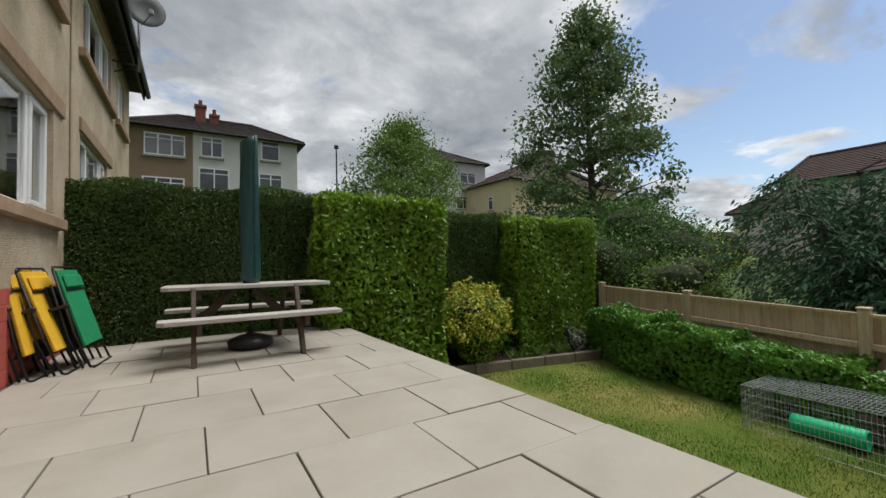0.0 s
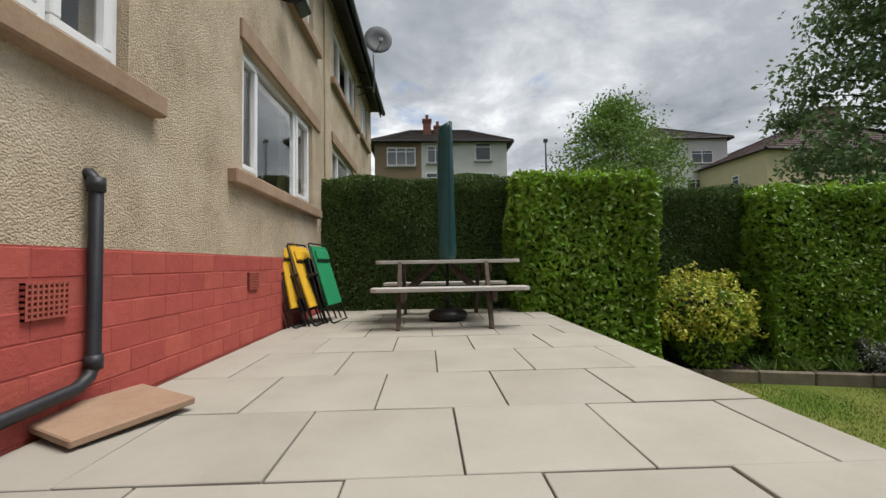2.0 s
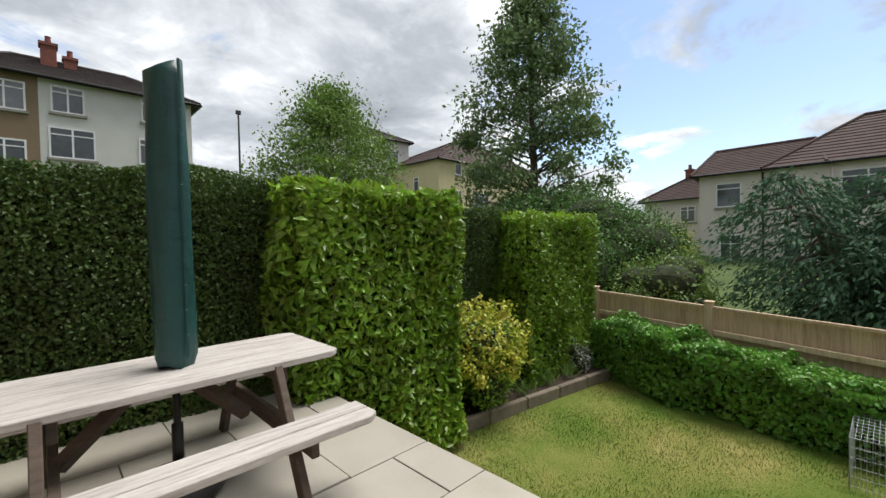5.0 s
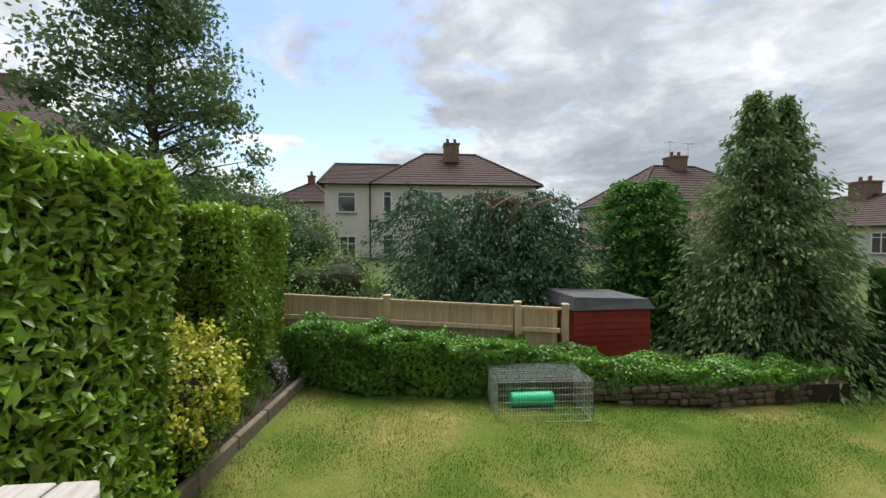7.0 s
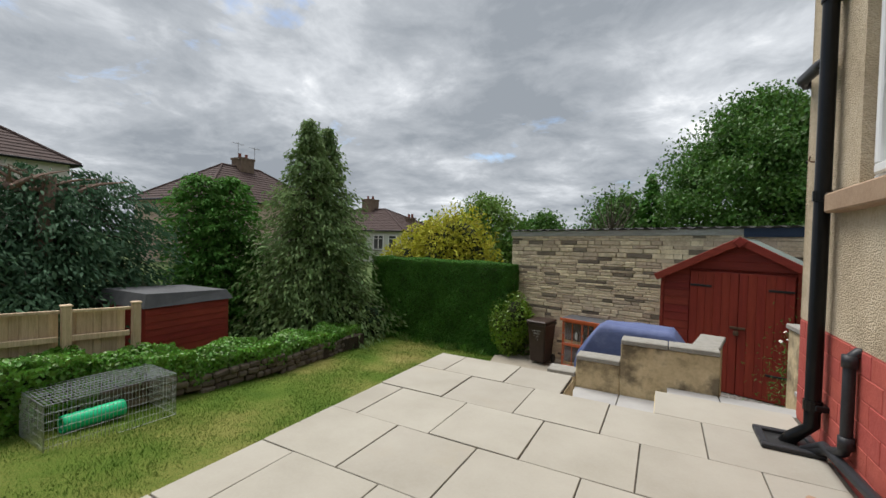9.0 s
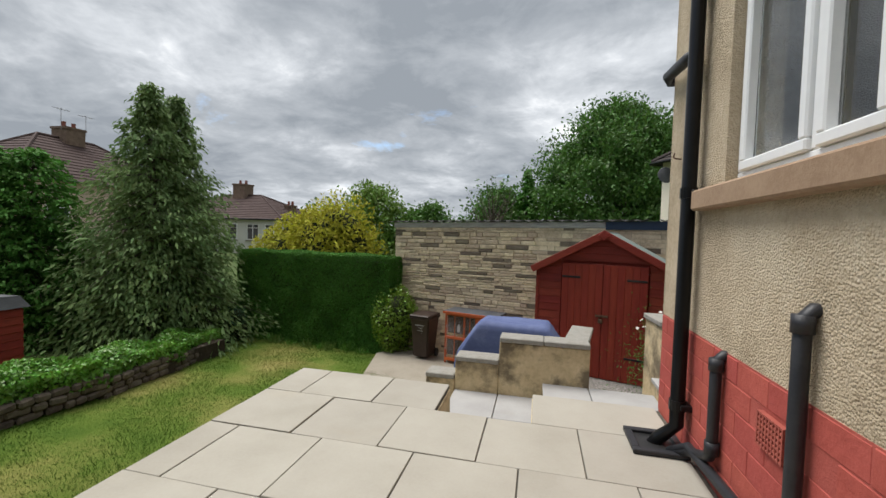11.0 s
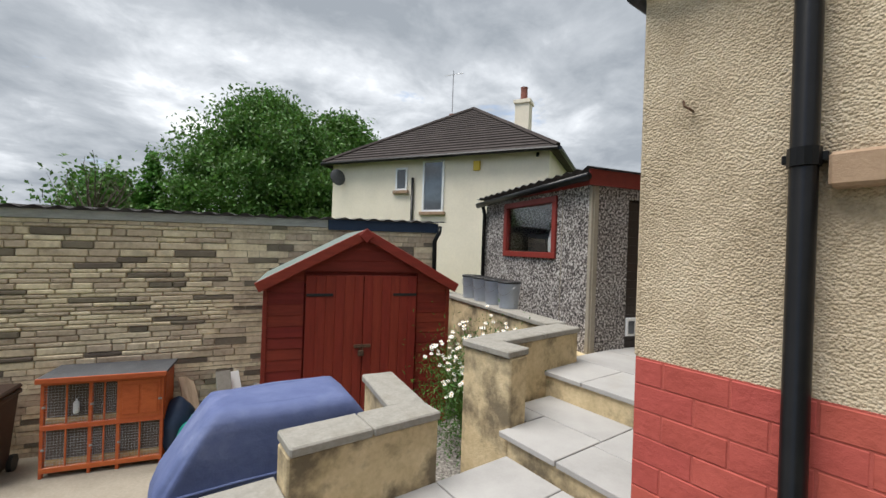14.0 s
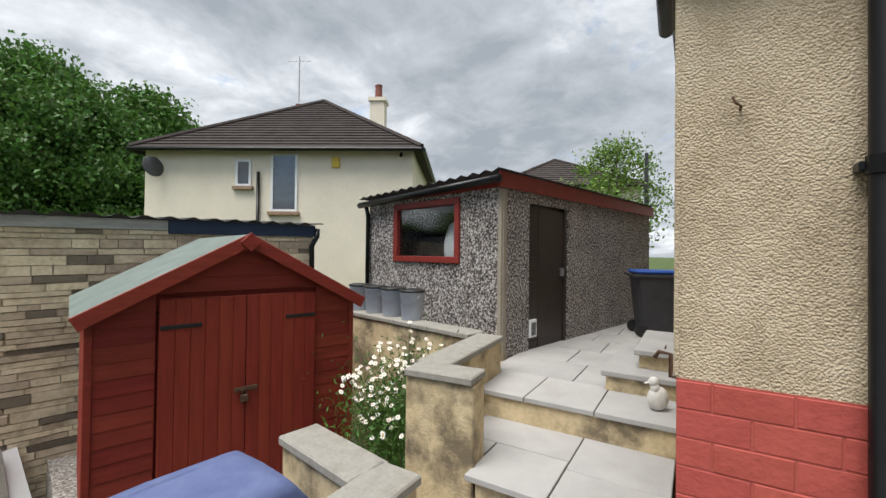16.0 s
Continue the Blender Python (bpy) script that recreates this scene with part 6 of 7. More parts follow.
bmesh.ops.create_icosphere(bm, subdivisions=4, radius=1.0, matrix=Matrix.Diagonal((0.30, 0.24, 0.28, 1)))
for v in bm.verts:
    v.co += 0.05 * Vector(noise.noise_vector(v.co * 7))
    v.co.z = max(v.co.z + 0.24, 0.0)
part("sack", bm, M["teal_bag"], bag, "", True)
bag2 = thing("blue_sack", "dark blue crumpled sack behind the hutch", "sack", YARD_FLAT @ pose(0.88, -6.62, -1.70))
bm = bmesh.new()
bmesh.ops.create_icosphere(bm, subdivisions=3, radius=1.0, matrix=Matrix.Diagonal((0.22, 0.3, 0.4, 1)))
for v in bm.verts:
    v.co += 0.05 * Vector(noise.noise_vector(v.co * 6))
    v.co.z = max(v.co.z + 0.36, 0.0)
part("sack", bm, M["blue_paint"], bag2, "", True)

# ---- covered barbecue ----
bbq = thing("covered_barbecue", "barbecue under a faded blue cloth cover", "barbecue", pose(0.46, -2.0, -1.70, 0, 0, -4) @ Matrix.Diagonal((1, 1, 0.955, 1)))
bm = bmesh.new()
secs = [(0.25, 0.80, 0.36), (0.6, 0.79, 0.35), (0.9, 0.78, 0.34), (1.2, 0.77, 0.335), (1.45, 0.76, 0.33), (1.60, 0.72, 0.32), (1.80, 0.60, 0.31), (1.98, 0.48, 0.29), (2.035, 0.44, 0.26), (2.05, 0.36, 0.18)]
rings = []
for z, hx, hy in secs:
    ring = []
    for j in range(72):
        a = 2 * math.pi * j / 72
        c, s = math.cos(a), math.sin(a)
        x = hx * math.copysign(abs(c) ** 0.15, c)
        y = hy * math.copysign(abs(s) ** 0.15, s)
        fold = (1 - z / 2.1) * 0.06 * math.sin(7 * a + 1.0 + 0.6 * math.sin(2 * z)) + 0.018 * noise.noise((x * 5, y * 5, z * 4))
        ring.append(bm.verts.new((x * (1 + fold), y * (1 + fold), z + (0.02 * math.sin(5 * a) if z < 0.3 else 0.02 * noise.noise((x * 3, y * 3, 2))))))
    rings.append(ring)
for r, q in zip(rings, rings[1:]):
    for j in range(72):
        bm.faces.new((r[j], r[(j + 1) % 72], q[(j + 1) % 72], q[j]))
bm.faces.new(rings[-1])
bmesh.ops.subdivide_edges(bm, edges=[e for e in bm.edges if abs(e.verts[0].co.z - e.verts[1].co.z) > 0.1], cuts=2)
cover = part("cover", bm, M["blue_cloth"], bbq, "", True)
bm = bmesh.new()
tube(bm, [(-0.70, 0.325, 1.60), (-0.3, 0.33, 1.62), (0.3, 0.33, 1.62), (0.70, 0.325, 1.60)], 0.008, 6)
part("cover_seam", bm, M["blue_cloth"], bbq)

# ---- rabbit hutch ----
hutch = thing("rabbit_hutch", "two-storey orange-stained wooden rabbit hutch with wire doors", "hutch", pose(1.66, -5.76, -1.70, 0, 0, 165.7) @ Matrix.Diagonal((0.74, 1, 1.08, 1)))
HW, HD, HH = 1.74, 0.55, 1.16
part("carcass", box((-HW / 2, 0.10, 0.06), (HW / 2, HD, 1.10), 0.004), M["hutch_wood"], hutch)
bm = prism([(-HW / 2 - 0.05, -0.06), (HW / 2 + 0.05, -0.06), (HW / 2 + 0.05, HD + 0.03), (-HW / 2 - 0.05, HD + 0.03)], 1.135, 1.165)
part("roof", bm, M["grey_felt"], hutch, "dark felt roof")
part("roof_edge", box((-HW / 2 - 0.055, -0.078, 1.105), (HW / 2 + 0.055, -0.062, 1.166), 0.004), M["hutch_wood"], hutch)
for x in (-HW / 2 + 0.02, -0.20, 0.20, HW / 2 - 0.02):
    part("upright", box((x - 0.025, -0.02, 0.0), (x + 0.025, 0.03, 1.13), 0.004), M["hutch_wood"], hutch)
for z in (0.09, 0.58, 1.10):
    part("rail", box((-HW / 2, -0.025, z - 0.03), (HW / 2, 0.025, z + 0.03), 0.004), M["hutch_wood"], hutch)
for z0 in (0.12, 0.61):
    part("litter", box((-HW / 2 + 0.03, 0.03, z0 - 0.05), (HW / 2 - 0.03, 0.098, z0 + 0.05)), M["straw"], hutch, "straw bedding")
    part("compartment_back", box((-HW / 2 + 0.03, 0.085, z0 + 0.052), (HW / 2 - 0.03, 0.097, z0 + 0.45)), M["brown_wood"], hutch)
    for x0, x1 in ((-0.825, -0.225), (-0.175, 0.175), (0.225, 0.825)):
        if z0 > 0.5 and x0 > 0.2:
            sd_ = part("solid_door", box((x0, -0.028, z0), (x1, -0.008, z0 + 0.46), 0.004), M["hutch_wood"], hutch)
            for a, b in ((x0 + 0.04, (x0 + x1) / 2 - 0.02), ((x0 + x1) / 2 + 0.02, x1 - 0.04)):
                part("panel", box((a, -0.036, z0 + 0.05), (b, -0.0285, z0 + 0.41), 0.006), M["hutch_wood"], sd_)
            part("latch", box((x1 - 0.03, -0.04, z0 + 0.2), (x1 + 0.03, -0.0365, z0 + 0.225), 0.002), M["steel"], sd_)
            continue
        bm = bmesh.new()
        for i in range(14):
            xx = x0 + (x1 - x0) * i / 13
            tube(bm, [(xx, -0.012, z0), (xx, -0.012, z0 + 0.46)], 0.0012, 4, False)
        for i in range(15):
            tube(bm, [(x0, -0.012, z0 + 0.46 * i / 14), (x1, -0.012, z0 + 0.46 * i / 14)], 0.0012, 4, False)
        dd = part("wire_door", bm, M["wire"], hutch)
        part("door_bar", box(((x0 + x1) / 2 - 0.012, -0.026, z0), ((x0 + x1) / 2 + 0.012, -0.006, z0 + 0.46), 0.003), M["hutch_wood"], dd)
        part("latch", box((x0 - 0.02, -0.036, z0 + 0.2), (x0 + 0.03, -0.028, z0 + 0.225), 0.002), M["steel"], dd)
wb = thing("water_bottle", "small white pet water bottle on the hutch", "bottle", pose(1.95, -5.87, -0.93))
part("bottle", lathe([(0.03, 0.0), (0.034, 0.02), (0.034, 0.13), (0.012, 0.16), (0.012, 0.18)], 14), M["net"], wb, "", True)


def wheelie(name, label, m, key, lidkey, text=None):
    ob = thing(name, label, "bin", m)
    bm = bmesh.new()
    lo = [(-0.22, -0.24), (0.22, -0.24), (0.22, 0.24), (-0.22, 0.24)]
    hi = [(-0.285, -0.33), (0.285, -0.33), (0.285, 0.33), (-0.285, 0.33)]
    a = [bm.verts.new((x, y, 0.05)) for x, y in lo]
    b = [bm.verts.new((x, y, 0.97)) for x, y in hi]
    bm.faces.new(a[::-1]), bm.faces.new(b)
    for i in range(4):
        bm.faces.new((a[i], a[(i + 1) % 4], b[(i + 1) % 4], b[i]))
    bmesh.ops.bevel(bm, geom=bm.edges[:], offset=0.03, segments=2, affect="EDGES")
    part("body", bm, M[key], ob)
    part("rim", box((-0.305, -0.35, 0.93), (0.305, 0.35, 0.985), 0.012), M[key], ob)
    bm = box((-0.31, -0.37, 0.99), (0.31, 0.35, 1.05), 0.025)
    part("lid", bm, M[lidkey], ob)
    part("handle", tube(bmesh.new(), [(-0.24, 0.40, 0.98), (0.24, 0.40, 0.98)], 0.017, 8), M[key], ob)
    for s in (-1, 1):
        part("wheel", lathe([(0.1, -0.03), (0.1, 0.03)], 18, pose(s * 0.25, 0.26, 0.1, 0, 90, 0)), M["black_plastic"], ob)
    part("front_rib", box((-0.012, -0.285, 0.40), (0.012, -0.272, 0.56), 0.004, pose(0, 0, 0, -5.5, 0, 0)), M[key], ob)
    if text:
        for i, line in enumerate(text):
            cu = bpy.data.curves.new("print", "FONT")
            cu.body, cu.size, cu.align_x = line, 0.062, "CENTER"
            tmp = new("print_tmp", cu)
            me = bpy.data.meshes.new_from_object(tmp)
            bpy.data.objects.remove(tmp)
            t = put("print", me, M["white_ink"], ob, "white stencilled lettering")
            t.matrix_basis = pose(0, -0.318 + 0.0075 * i, 0.80 - i * 0.062, 84.5, 0, 0)
    return ob


wheelie("wheelie_bin", "dark brown wheeled garden waste bin on the pad", pose(2.86, -6.15, -1.70, 0, 0, 168), "brown_bin", "brown_bin", ["C.B.M.D.C.", "Garden", "Waste", "Only"])
for o in list(scene.objects):
    if o.name.startswith("wheelie_bin"):
        o.matrix_world = pose(2.86, -6.15, -1.70, 0, 0, 168) @ Matrix.Diagonal((0.88, 0.9, 1.05, 1))
wheelie("wheelie_bin", "green wheeled bin beside the neighbouring house", pose(-4.3, -9.2, -0.7, 0, 0, 160), "green_bin", "green_bin")
wheelie("wheelie_bin", "grey wheeled bin with blue lid beside the house", pose(-6.05, -0.55, 0.10, 0, 0, 200), "grey_bin", "blue_lid")

# ---- pebbledash garage ----
G0 = Vector((-3.28, -2.02))
gar = thing("garage", "prefabricated pebbledash concrete garage with dark red trim", "garage", pose(G0.x, G0.y, 0.08, 0, 0, 166))
# local: x runs back from the front corner along the path, y runs along the window side
GH0, GW, GL = 2.12, 2.85, 5.0
bm = bmesh.new()
for a, b, c, d in cells(0.05, GL, 0.0, GH0, [(0.58, 1.62, 0.0, 1.98)]):
    block(bm, (a, 0.0, c), (b, 0.07, d))
part("side_wall", bm, M["dash"], gar)
bm = bmesh.new()
for a, b, c, d in cells(0.06, GW, -0.6, GH0 + 0.02, [(0.72, 2.12, 1.18, 2.04)]):
    block(bm, (-0.02, a, c), (0.05, b, d))
part("front_wall", bm, M["dash"], gar)
part("back_walls", box((GL - 0.08, 0.072, 0.0), (GL - 0.01, GW - 0.08, GH0)), M["dash"], gar)
part("far_wall", box((0.052, GW - 0.08, -0.6), (GL, GW, GH0 + 0.02)), M["dash"], gar)
for p in ((-0.03, 0.0), (0.0, -0.012)):
    part("corner_post", box((p[0], p[1], -0.1), (p[0] + 0.075, p[1] + 0.06, GH0 - 0.01), 0.006), M["concrete"], gar)
bm = bmesh.new()
for i in range(4):
    for y0, y1 in ((0, 0),):
        block(bm, (1.9 + i * 0.78, -0.004, 0.0), (1.915 + i * 0.78, 0.004, GH0 - 0.02))
part("panel_joint", bm, M["concrete"], gar)
part("panel_joint", box((-0.024, 0.58, -0.1), (-0.016, 0.592, GH0 - 0.02)), M["concrete"], gar)
dr = part("door", box((0.84, 0.02, 0.02), (1.50, 0.06, 1.92), 0.004), M["garage_door"], gar, "dark brown painted door")
part("door_frame", box((1.50, 0.0, 0.0), (1.56, 0.065, 1.97), 0.004), M["garage_door"], gar)
for x0, x1 in ((0.585, 0.835), (1.56, 1.615)):
    for i in range(17):
        piece("weatherboard", (round(x1 - x0, 2), 0.02, 0.12), 0.004, M["garage_door"], gar, pose((x0 + x1) / 2, 0.035, 0.06 + i * 0.114, 6, 0, 0))
part("door_backing", box((0.584, 0.066, 0.0), (1.618, 0.075, 1.98)), M["garage_door"], gar)
part("door_handle", box((1.40, -0.03, 0.98), (1.45, 0.018, 1.10), 0.006), M["steel"], dr, "steel door handle")
bm = bmesh.new()
block(bm, (0.60, -0.012, 0.18), (0.76, 0.02, 0.42), 0.006)
part("cat_flap", bm, M["upvc"], gar, "pale plastic cat flap")
part("cat_flap_door", box((0.63, -0.018, 0.21), (0.73, -0.013, 0.38)), M["dark_pane"], gar)
wf = bmesh.new()
for a, b in (((0.70, 1.16), (2.14, 1.25)), ((0.70, 1.97), (2.14, 2.06)), ((0.70, 1.25), (0.79, 1.97)), ((2.05, 1.25), (2.14, 1.97))):
    block(wf, (-0.055, a[0], a[1]), (0.03, b[0], b[1]), 0.006)
w_ = part("window", wf, M["garage_red"], gar, "dark red painted window frame")
p = part("pane", box((0.0, 0.79, 1.25), (0.008, 2.05, 1.97)), M["glass"], w_)
p.visible_shadow = False
part("white_chair_back", lathe([(0.30, 0), (0.31, 0.35), (0.24, 0.62), (0.08, 0.74)], 20, pose(0.55, 1.15, 1.1)), M["net"], gar, "white shape seen through the window", True)
part("inner_shelf", box((0.3, 1.35, 1.1), (0.9, 1.9, 1.55), 0.01), M["black_metal"], gar)
part("inner_floor", box((0.06, 0.08, 0.0), (GL - 0.1, GW - 0.1, 0.03)), M["concrete"], gar)
rf = bmesh.new()
v = [[rf.verts.new((x, -0.10 + (GW + 0.25) * i / 60, GH0 + 0.20 - 0.10 * (i / 60) + 0.02 * math.sin(i * 2 * math.pi / 4))) for x in (-0.16, GL + 0.1)] for i in range(61)]
for i in range(60):
    rf.faces.new((v[i][0], v[i + 1][0], v[i + 1][1], v[i][1]))
bmesh.ops.solidify(rf, geom=rf.faces[:], thickness=0.012)
part("roof", rf, M["corrugated"], gar, "corrugated sheet roof")
part("fascia", box((-0.12, -0.05, GH0 - 0.01), (GL + 0.1, -0.02, GH0 + 0.19), 0.005), M["garage_red"], gar, "dark red fascia board")
part("wall_plate", box((-0.03, 0.0, GH0 + 0.003), (GL, GW, GH0 + 0.06)), M["garage_red"], gar)
bm = bmesh.new()
tube(bm, [(-0.15, -0.06, GH0 + 0.09), (-0.15, GW + 0.12, GH0 - 0.02)], 0.05, 10)
tube(bm, [(-0.12, GW - 0.04, GH0 - 0.05), (-0.08, GW - 0.04, GH0 - 0.2), (-0.08, GW - 0.04, -0.6)], 0.036, 10)
part("gutter", bm, M["black_pvc"], gar, "", True)
for i in range(4):
    f = i / 3
    x, y = -3.0 - 0.30 * f, -3.18 - 1.2 * f
    bk = thing("tub", "grey plastic tub with black lid and wire handle", "bucket", pose(x, y, 0.504), "row of tubs on the wall")
    part("body", lathe([(0.135, 0.0), (0.140, 0.01), (0.158, 0.33), (0.163, 0.335), (0.163, 0.36)], 26), M["bucket"], bk, "", True)
    part("lid", lathe([(0.168, 0.355), (0.172, 0.36), (0.172, 0.385), (0.15, 0.39), (0.14, 0.382)], 26), M["black_plastic"], bk, "black plastic lid", True)
    bm = bmesh.new()
    tube(bm, [(0.165 * math.cos(a), 0.165 * math.sin(a), 0.32 - 0.13 * math.sin((a + 0.9) / 2.2 * math.pi)) for a in [-0.9 + 2.2 * j / 10 for j in range(11)]], 0.003, 5)
    part("handle", bm, M["steel"], bk)

# door stoop, tap and ornament by the house side
stoop = thing("door_stoop", "two-tier flagged door step with rendered base", "step", None, "", "structure")
part("lower_base", box((-4.1, -0.72, 0.10), (-2.74, HY0 - 0.006, 0.235)), M["old_render"], stoop)
part("lower_flag", box((-4.14, -0.76, 0.236), (-2.70, HY0 - 0.004, 0.29), 0.008), M["grey_slab"], stoop)
part("upper_base", box((-4.1, -0.46, 0.292), (-2.98, HY0 - 0.006, 0.42)), M["old_render"], stoop)
part("upper_flag", box((-4.14, -0.50, 0.421), (-2.92, HY0 - 0.004, 0.475), 0.008), M["grey_slab"], stoop)
tap = thing("garden_tap", "old brass garden tap on a wall pipe", "tap")
bm = bmesh.new()
tube(bm, [(-2.2, HY0, 0.45), (-2.2, -0.16, 0.45), (-2.2, -0.16, 0.62), (-2.2, -0.24, 0.63), (-2.2, -0.27, 0.58)], 0.016, 8)
block(bm, (-2.24, -0.20, 0.66), (-2.16, -0.19, 0.68), 0.003)
part("tap_body", bm, M["rust"], tap, "", True)
dk = thing("garden_duck_ornament", "small white pottery duck on the path", "ornament", pose(-2.42, -0.26, 0.10, 0, 0, -60))
bm = bmesh.new()
bmesh.ops.create_icosphere(bm, subdivisions=3, radius=1.0, matrix=Matrix.Translation((0, 0, 0.10)) @ Matrix.Diagonal((0.085, 0.06, 0.10, 1)))
bmesh.ops.create_icosphere(bm, subdivisions=3, radius=1.0, matrix=Matrix.Translation((0.035, 0, 0.235)) @ Matrix.Diagonal((0.042, 0.036, 0.042, 1)))
tube(bm, [(0.02, 0, 0.15), (0.03, 0, 0.23)], [0.045, 0.03], 12)
tube(bm, [(0.06, 0, 0.232), (0.11, 0, 0.222)], [0.016, 0.006], 8)
part("duck", bm, M["duck"], dk, "", True)

# ---- houses round about ----
# semi-detached pair up the hill, brown half and white half
house("semi_detached_house", "two-tone semi-detached house, brown and white render, dark roof", (-2.65, 27.4, 0), 0, 9.05, 8.5, 1.5, 9.05, 11.2, "wall_brown", "tile_dark",
      [(0.83, 7.44, 1.95, 1.25, 3), (3.56, 7.6, 1.15, 1.2, 2), (6.85, 7.75, 1.1, 1.24, 1), (0.75, 4.9, 2.0, 1.3, 3), (3.45, 5.55, 1.6, 1.4, 2), (6.7, 5.6, 1.4, 1.3, 2)], ridge_in=2.2,
      chimneys=[(3.6, 3.2, 9.6, 11.7, 0.6, "red_pot", 1), (4.4, 3.2, 9.6, 11.2, 0.5, "red_pot", 1)], split=(3.17, "wall_white"))
house("white_house", "white rendered house with a dark tiled roof", (19.0, 35.2, 0), -4, 8.6, 9.0, 2.5, 11.5, 14.0, "wall_white", "tile_dark",
      [(5.4, 9.3, 1.9, 1.15, 2), (4.9, 6.6, 2.4, 1.3, 3), (1.5, 9.3, 1.5, 1.1, 2)])
house("cream_house", "cream rendered house with a brown hipped roof", (25.3, 27.9, 0), 2, 16.2, 8.6, 1.5, 8.6, 12.3, "wall_yellow", "tile_red",
      [(2.2, 7.4, 0.8, 1.35, 1), (4.8, 7.4, 2.2, 1.45, 2), (2.0, 5.0, 1.0, 1.0, 2), (4.9, 4.6, 2.2, 1.4, 3), (2.5, 6.0, 0.7, 1.3, 1, "left")], ridge_in=8.0, chimneys=[(9.3, 4.3, 11.0, 13.2, 1.5, "chimney", 1)])
# grey-pink house across the gardens: a wide front with a taller hipped part
house("pink_house", "grey-pink rendered semi with brown tiled roofs", (29.0, 5.6, 0), -90, 11.3, 8.5, -1.5, 4.95, 7.85, "wall_pink", "tile_red",
      [(2.74, 3.0, 1.92, 1.5, 2), (6.77, 3.0, 2.0, 1.5, 2), (0.55, 2.98, 0.58, 1.5, 1), (0.5, 0.1, 0.8, 1.4, 1), (2.7, 0.0, 2.0, 1.5, 2)], chimneys=[(5.6, 3.2, 7.0, 8.45, 1.1, "chimney", 2)], ridge_in=3.6)
ext = house("pink_extension", "grey-pink rendered side extension with lower tiled roof", (29.05, 9.0, 0), -90, 5.3, 6.0, -1.5, 4.95, 6.75, "wall_pink", "tile_red",
            [(0.86, 3.0, 1.23, 1.4, 1), (1.0, -0.7, 1.1, 2.1, 2)], ridge_in=0.25, chimneys=())
for y in (5.93, 3.16):
    bm = bmesh.new()
    tube(bm, [(28.9, y, 4.8), (28.9, y, 0.0)], 0.05, 8)
    if y > 5:
        tube(bm, [(28.9, y, 2.4), (28.9, y - 0.55, 2.5)], 0.05, 8)
    o = thing("downpipe", "thin rainwater pipe on the pink house", "downpipe", None, "far downpipes")
    part("pipe", bm, M["black_pvc" if y > 5 else "wall_pink"], o, "", True)
house("rose_house", "dusky pink house with brown hipped roof", (26.6, -11.9, 0), -88, 11.5, 8.5, -2.0, 3.75, 6.85, "wall_rose", "tile_red",
      [(2.0, 1.0, 0.9, 1.8, 1, "left"), (1.5, 1.2, 1.2, 1.3, 2)], chimneys=[(5.8, 4.2, 6.2, 7.6, 1.2, "chimney", 2)], ridge_in=4.0)
house("white_bungalow", "white rendered house with a red-brown roof and skylight", (35.7, -27.5, 0), 180, 14.0, 8.0, -3.5, 2.15, 4.5, "wall_white", "tile_red",
      [(12.4, 0.3, 0.9, 1.4, 1), (10.6, 0.3, 1.2, 1.4, 2), (8.6, 0.3, 1.0, 1.4, 1)], chimneys=[(6.9, 4.0, 4.0, 5.6, 1.3, "chimney", 2), (12.2, 4.0, 2.8, 3.6, 0.8, "chimney", 2)], ridge_in=5.0)
house("small_far_house", "far house with brown hipped roof between trees", (36.0, 14.6, 0), -100, 5.0, 5.0, -1.0, 4.2, 6.1, "wall_pink", "tile_red", [(2.8, 2.4, 1.1, 1.2, 2)], chimneys=[(2.4, 2.5, 5.6, 6.7, 0.5, "red_pot", 1)])
# cream house beyond the garage
DA, DB = Vector((-4.75, -15.1, 0)), Vector((-9.0, -7.55, 0))
dang = math.degrees(math.atan2(DB.y - DA.y, DB.x - DA.x))
hd = house("ivory_house", "smooth cream rendered house with a dark pantiled hipped roof", (DA.x, DA.y, 0), dang, (DA - DB).length, 8.6, -3.0, 4.62, 7.75, "wall_ivory", "tile_dark", [], courses=20, over=0.3)
DL = (DA - DB).length
for x, z, w, h in ((3.0, 3.45, 0.5, 0.85), (4.15, 2.65, 0.85, 1.85)):
    far_window(hd, pose(x + w, -0.001, z, 0, 0, 180), w, h, 1, "sandstone", top=False)
bm = bmesh.new()
tube(bm, [(3.75, -0.07, 3.9), (3.75, -0.07, -2.5)], 0.05, 10)
tube(bm, [(8.3, -0.07, 4.5), (8.3, -0.12, 4.4)], 0.05, 10)
tagged(part("waste_pipe", bm, M["black_pvc"], hd, "", True), "dark waste pipe on the wall")
part("alarm_box", box((6.1, -0.08, 4.05), (6.35, -0.001, 4.38), 0.02), M["yellow_box"], hd, "yellow alarm box")
part("satellite_dish", lathe([(0.02, 0), (0.22, 0.02), (0.33, 0.07), (0.32, 0.08), (0.02, 0.03)], 22, pose(0.45, -0.3, 4.0, 80, 0, 70)), M["dish"], hd, "pale satellite dish", True)
bm = bmesh.new()
block(bm, (6.4, 3.9, 6.2), (7.0, 4.5, 7.75))
block(bm, (6.34, 3.84, 7.65), (7.06, 4.56, 7.8))
part("chimney", bm, M["wall_ivory"], hd)
part("chimney_pot", lathe([(0.16, 7.8), (0.14, 8.3), (0.16, 8.4)], 12, Matrix.Translation((6.7, 4.2, 0))), M["red_pot"], hd)
part("chimney", box((3.0, 4.6, 6.4), (3.6, 5.2, 7.8)), M["red_pot"], hd)
bm = bmesh.new()
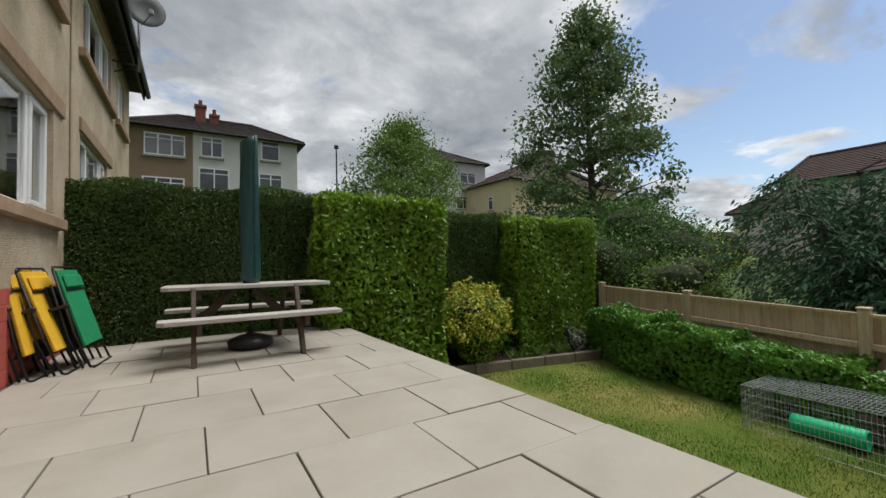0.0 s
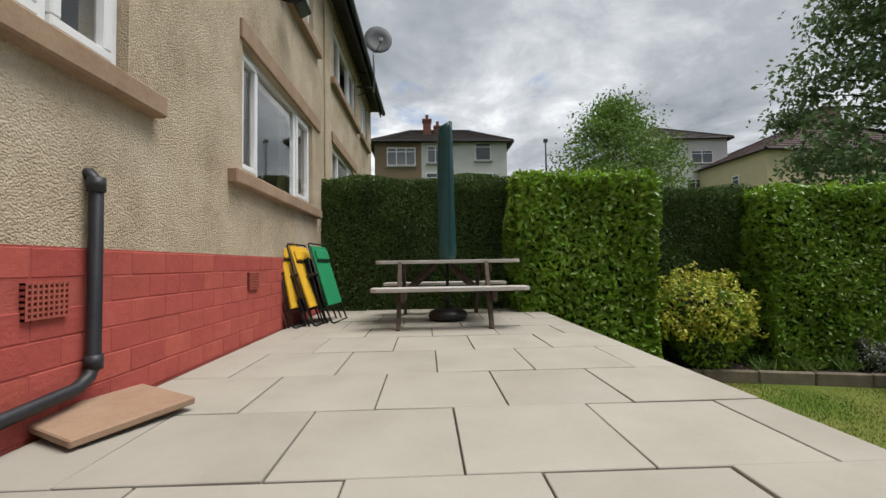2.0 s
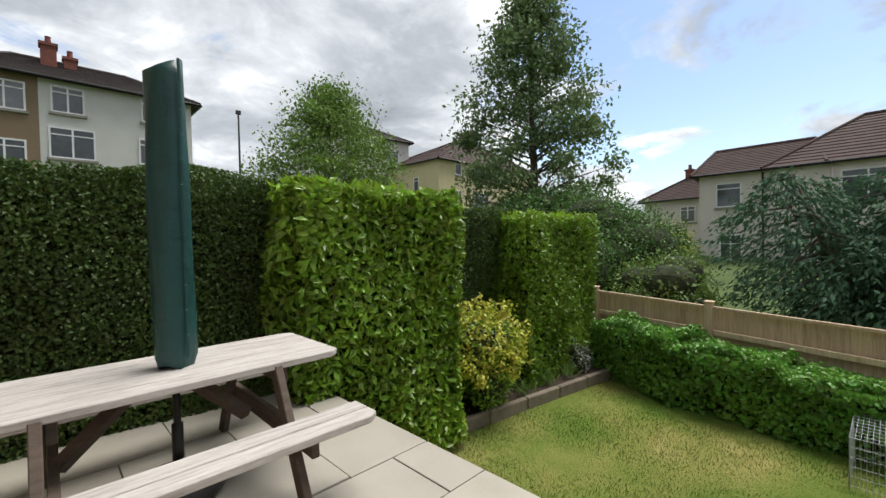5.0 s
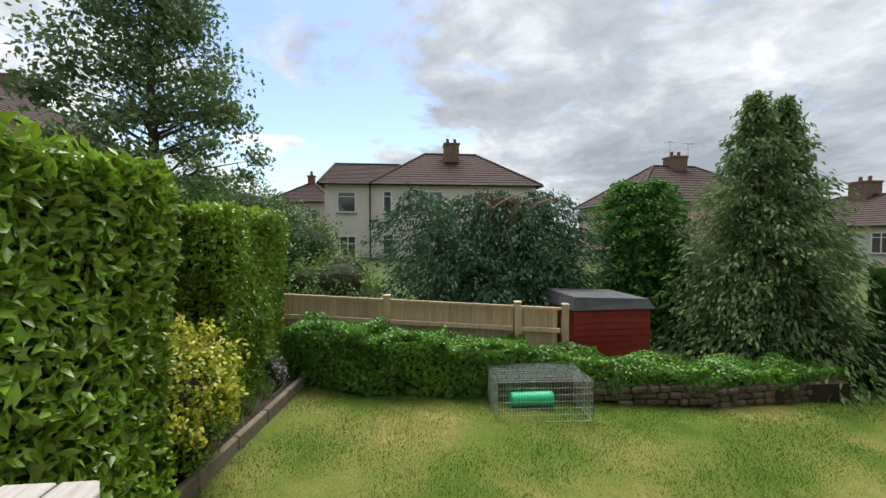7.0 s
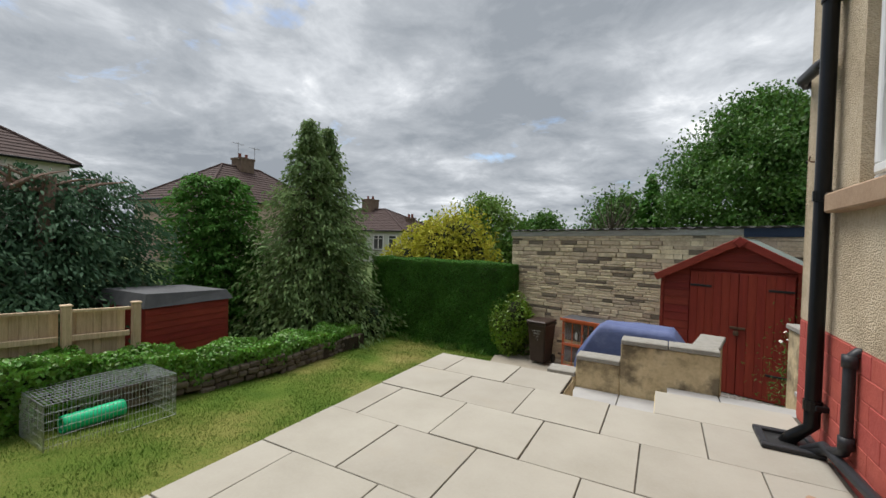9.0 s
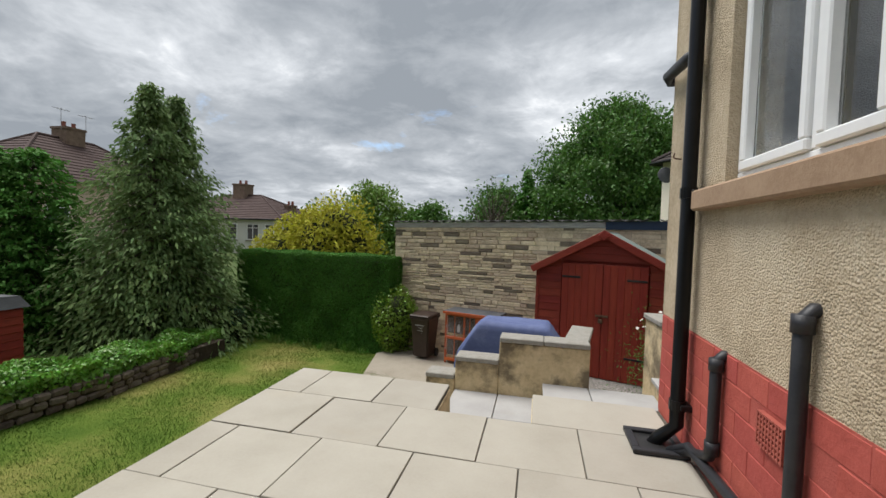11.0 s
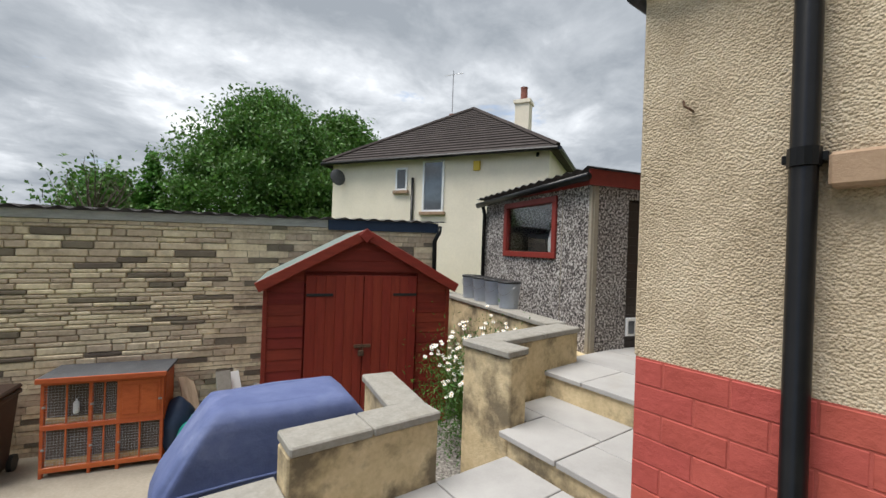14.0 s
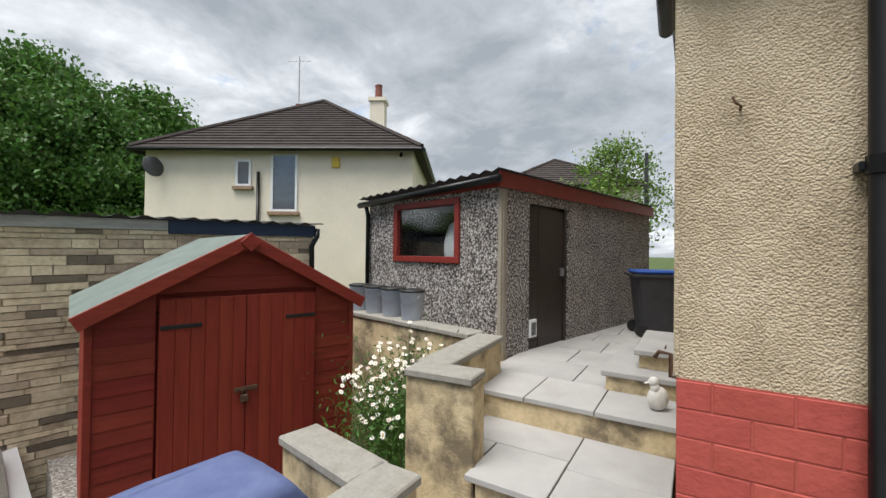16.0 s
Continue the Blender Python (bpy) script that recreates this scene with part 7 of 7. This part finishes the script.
tube(bm, [(3.1, 4.7, 7.9), (3.1, 4.7, 9.9)], 0.02, 6)
tube(bm, [(2.6, 4.7, 9.7), (3.6, 4.7, 9.7)], 0.012, 5)
part("aerial", bm, M["steel"], hd)
house("far_ivory_house", "further cream house with a dark roof", (-19.5, -9.0, 0), dang, 7.5, 8.0, -2.0, 5.2, 7.5, "wall_ivory", "tile_dark", [(1.0, 3.2, 1.2, 1.3, 2)], courses=12)
for name, p0, p1 in (("street_lamp", (12.6, 39.0, 4.0), (12.6, 39.0, 12.6)), ("telegraph_pole", (-16.3, -1.6, 0.0), (-16.3, -1.6, 5.4))):
    o = thing(name, "slim dark pole above the rooftops", "pole")
    bm = bmesh.new()
    tube(bm, [p0, p1], [0.11, 0.07], 8)
    if name == "street_lamp":
        block(bm, (p1[0] - 0.2, p1[1] - 0.12, p1[2] - 0.1), (p1[0] + 0.2, p1[1] + 0.12, p1[2] + 0.25), 0.04)
    part("shaft", bm, M["grey_bin"], o)
for x, y, z in ((30.7, -16.9, 7.7), (30.7, -18.4, 7.6)):
    o = thing("roof_aerial", "thin metal television aerial on a chimney", "aerial", pose(x, y, z), "aerials")
    bm = bmesh.new()
    tube(bm, [(0, 0, -0.3), (0, 0, 1.1)], 0.02, 6)
    tube(bm, [(0, -0.5, 1.0), (0, 0.5, 1.0)], 0.014, 5)
    for i in range(7):
        tube(bm, [(-0.15, -0.45 + i * 0.15, 1.0), (0.15, -0.45 + i * 0.15, 1.0)], 0.008, 4)
    part("aerial", bm, M["steel"], o)

# ---- pieces of floors and walls ----
for x0, y0, x1, y1 in SLABS:
    piece("flag", (round(x1 - x0 - 0.009, 3), round(y1 - y0 - 0.009, 3), 0.05), 0.003, M["slab"], patio,
          pose((x0 + x1) / 2, (y0 + y1) / 2, -0.025 + random.uniform(-0.003, 0.003), random.uniform(-0.25, 0.25), random.uniform(-0.25, 0.25), random.uniform(-0.2, 0.2)))
for x0, y0, x1, y1, z in GSLABS:
    piece("flag", (round(x1 - x0 - 0.01, 2), round(y1 - y0 - 0.01, 2), 0.045), 0.005, M["grey_slab"], path if z > 0 else steps,
          pose((x0 + x1) / 2, (y0 + y1) / 2, z - 0.0225, random.uniform(-0.2, 0.2), random.uniform(-0.2, 0.2), random.uniform(-0.2, 0.2)))
row = 0
z = 0.005
while z < 0.79:
    y = HY0 - (0.0 if row % 2 == 0 else 0.145)
    while y < 6.5:
        y0, y1 = max(y, HY0), y + 0.282
        if not any(a - 0.02 < y1 and y0 < a + 0.23 and 0.42 < z < 0.63 for a in (1.47, 3.55)):
            piece("brick", (0.06, round(y1 - y0, 3), 0.126), 0.004, M["red_brick"], house_wall,
                  pose(WALL_X - 0.0245 + random.uniform(-0.0015, 0.0015), (y0 + y1) / 2, z + 0.063, random.uniform(-0.4, 0.4), 0, random.uniform(-0.5, 0.5)))
        y += 0.29
    z += 0.132
    row += 1
rest = bmesh.new()
near = 0
z = -1.9
while z < OZ - 0.08:
    h = random.choice([0.058, 0.066, 0.075, 0.085, 0.11])
    h = min(h, OZ - 0.06 - z)
    x = OX0
    while x < OX1 - 0.05:
        L = random.choice([0.17, 0.24, 0.30, 0.36, 0.44, 0.55])
        L = min(L, OX1 - x)
        size = (L - 0.010, 0.10, h - 0.009)
        mm = pose(x + L / 2, OY - 0.038 + random.uniform(-0.006, 0.006), z + h / 2, random.uniform(-1.5, 1.5), random.uniform(-0.7, 0.7), random.uniform(-1.2, 1.2))
        if 0.2 < x < 4.3 and -0.5 < z < 1.5 and near < 300:
            piece("stone", tuple(round(s, 2) for s in size), 0.012, M["stone"], out, mm)
            near += 1
        else:
            block(rest, [-s / 2 for s in size], [s / 2 for s in size], 0.0, mm)
        x += L
    z += h
tagged(part("stonework", rest, M["stone_join"], out), "coursed buff sandstone", "", "", "stuff")
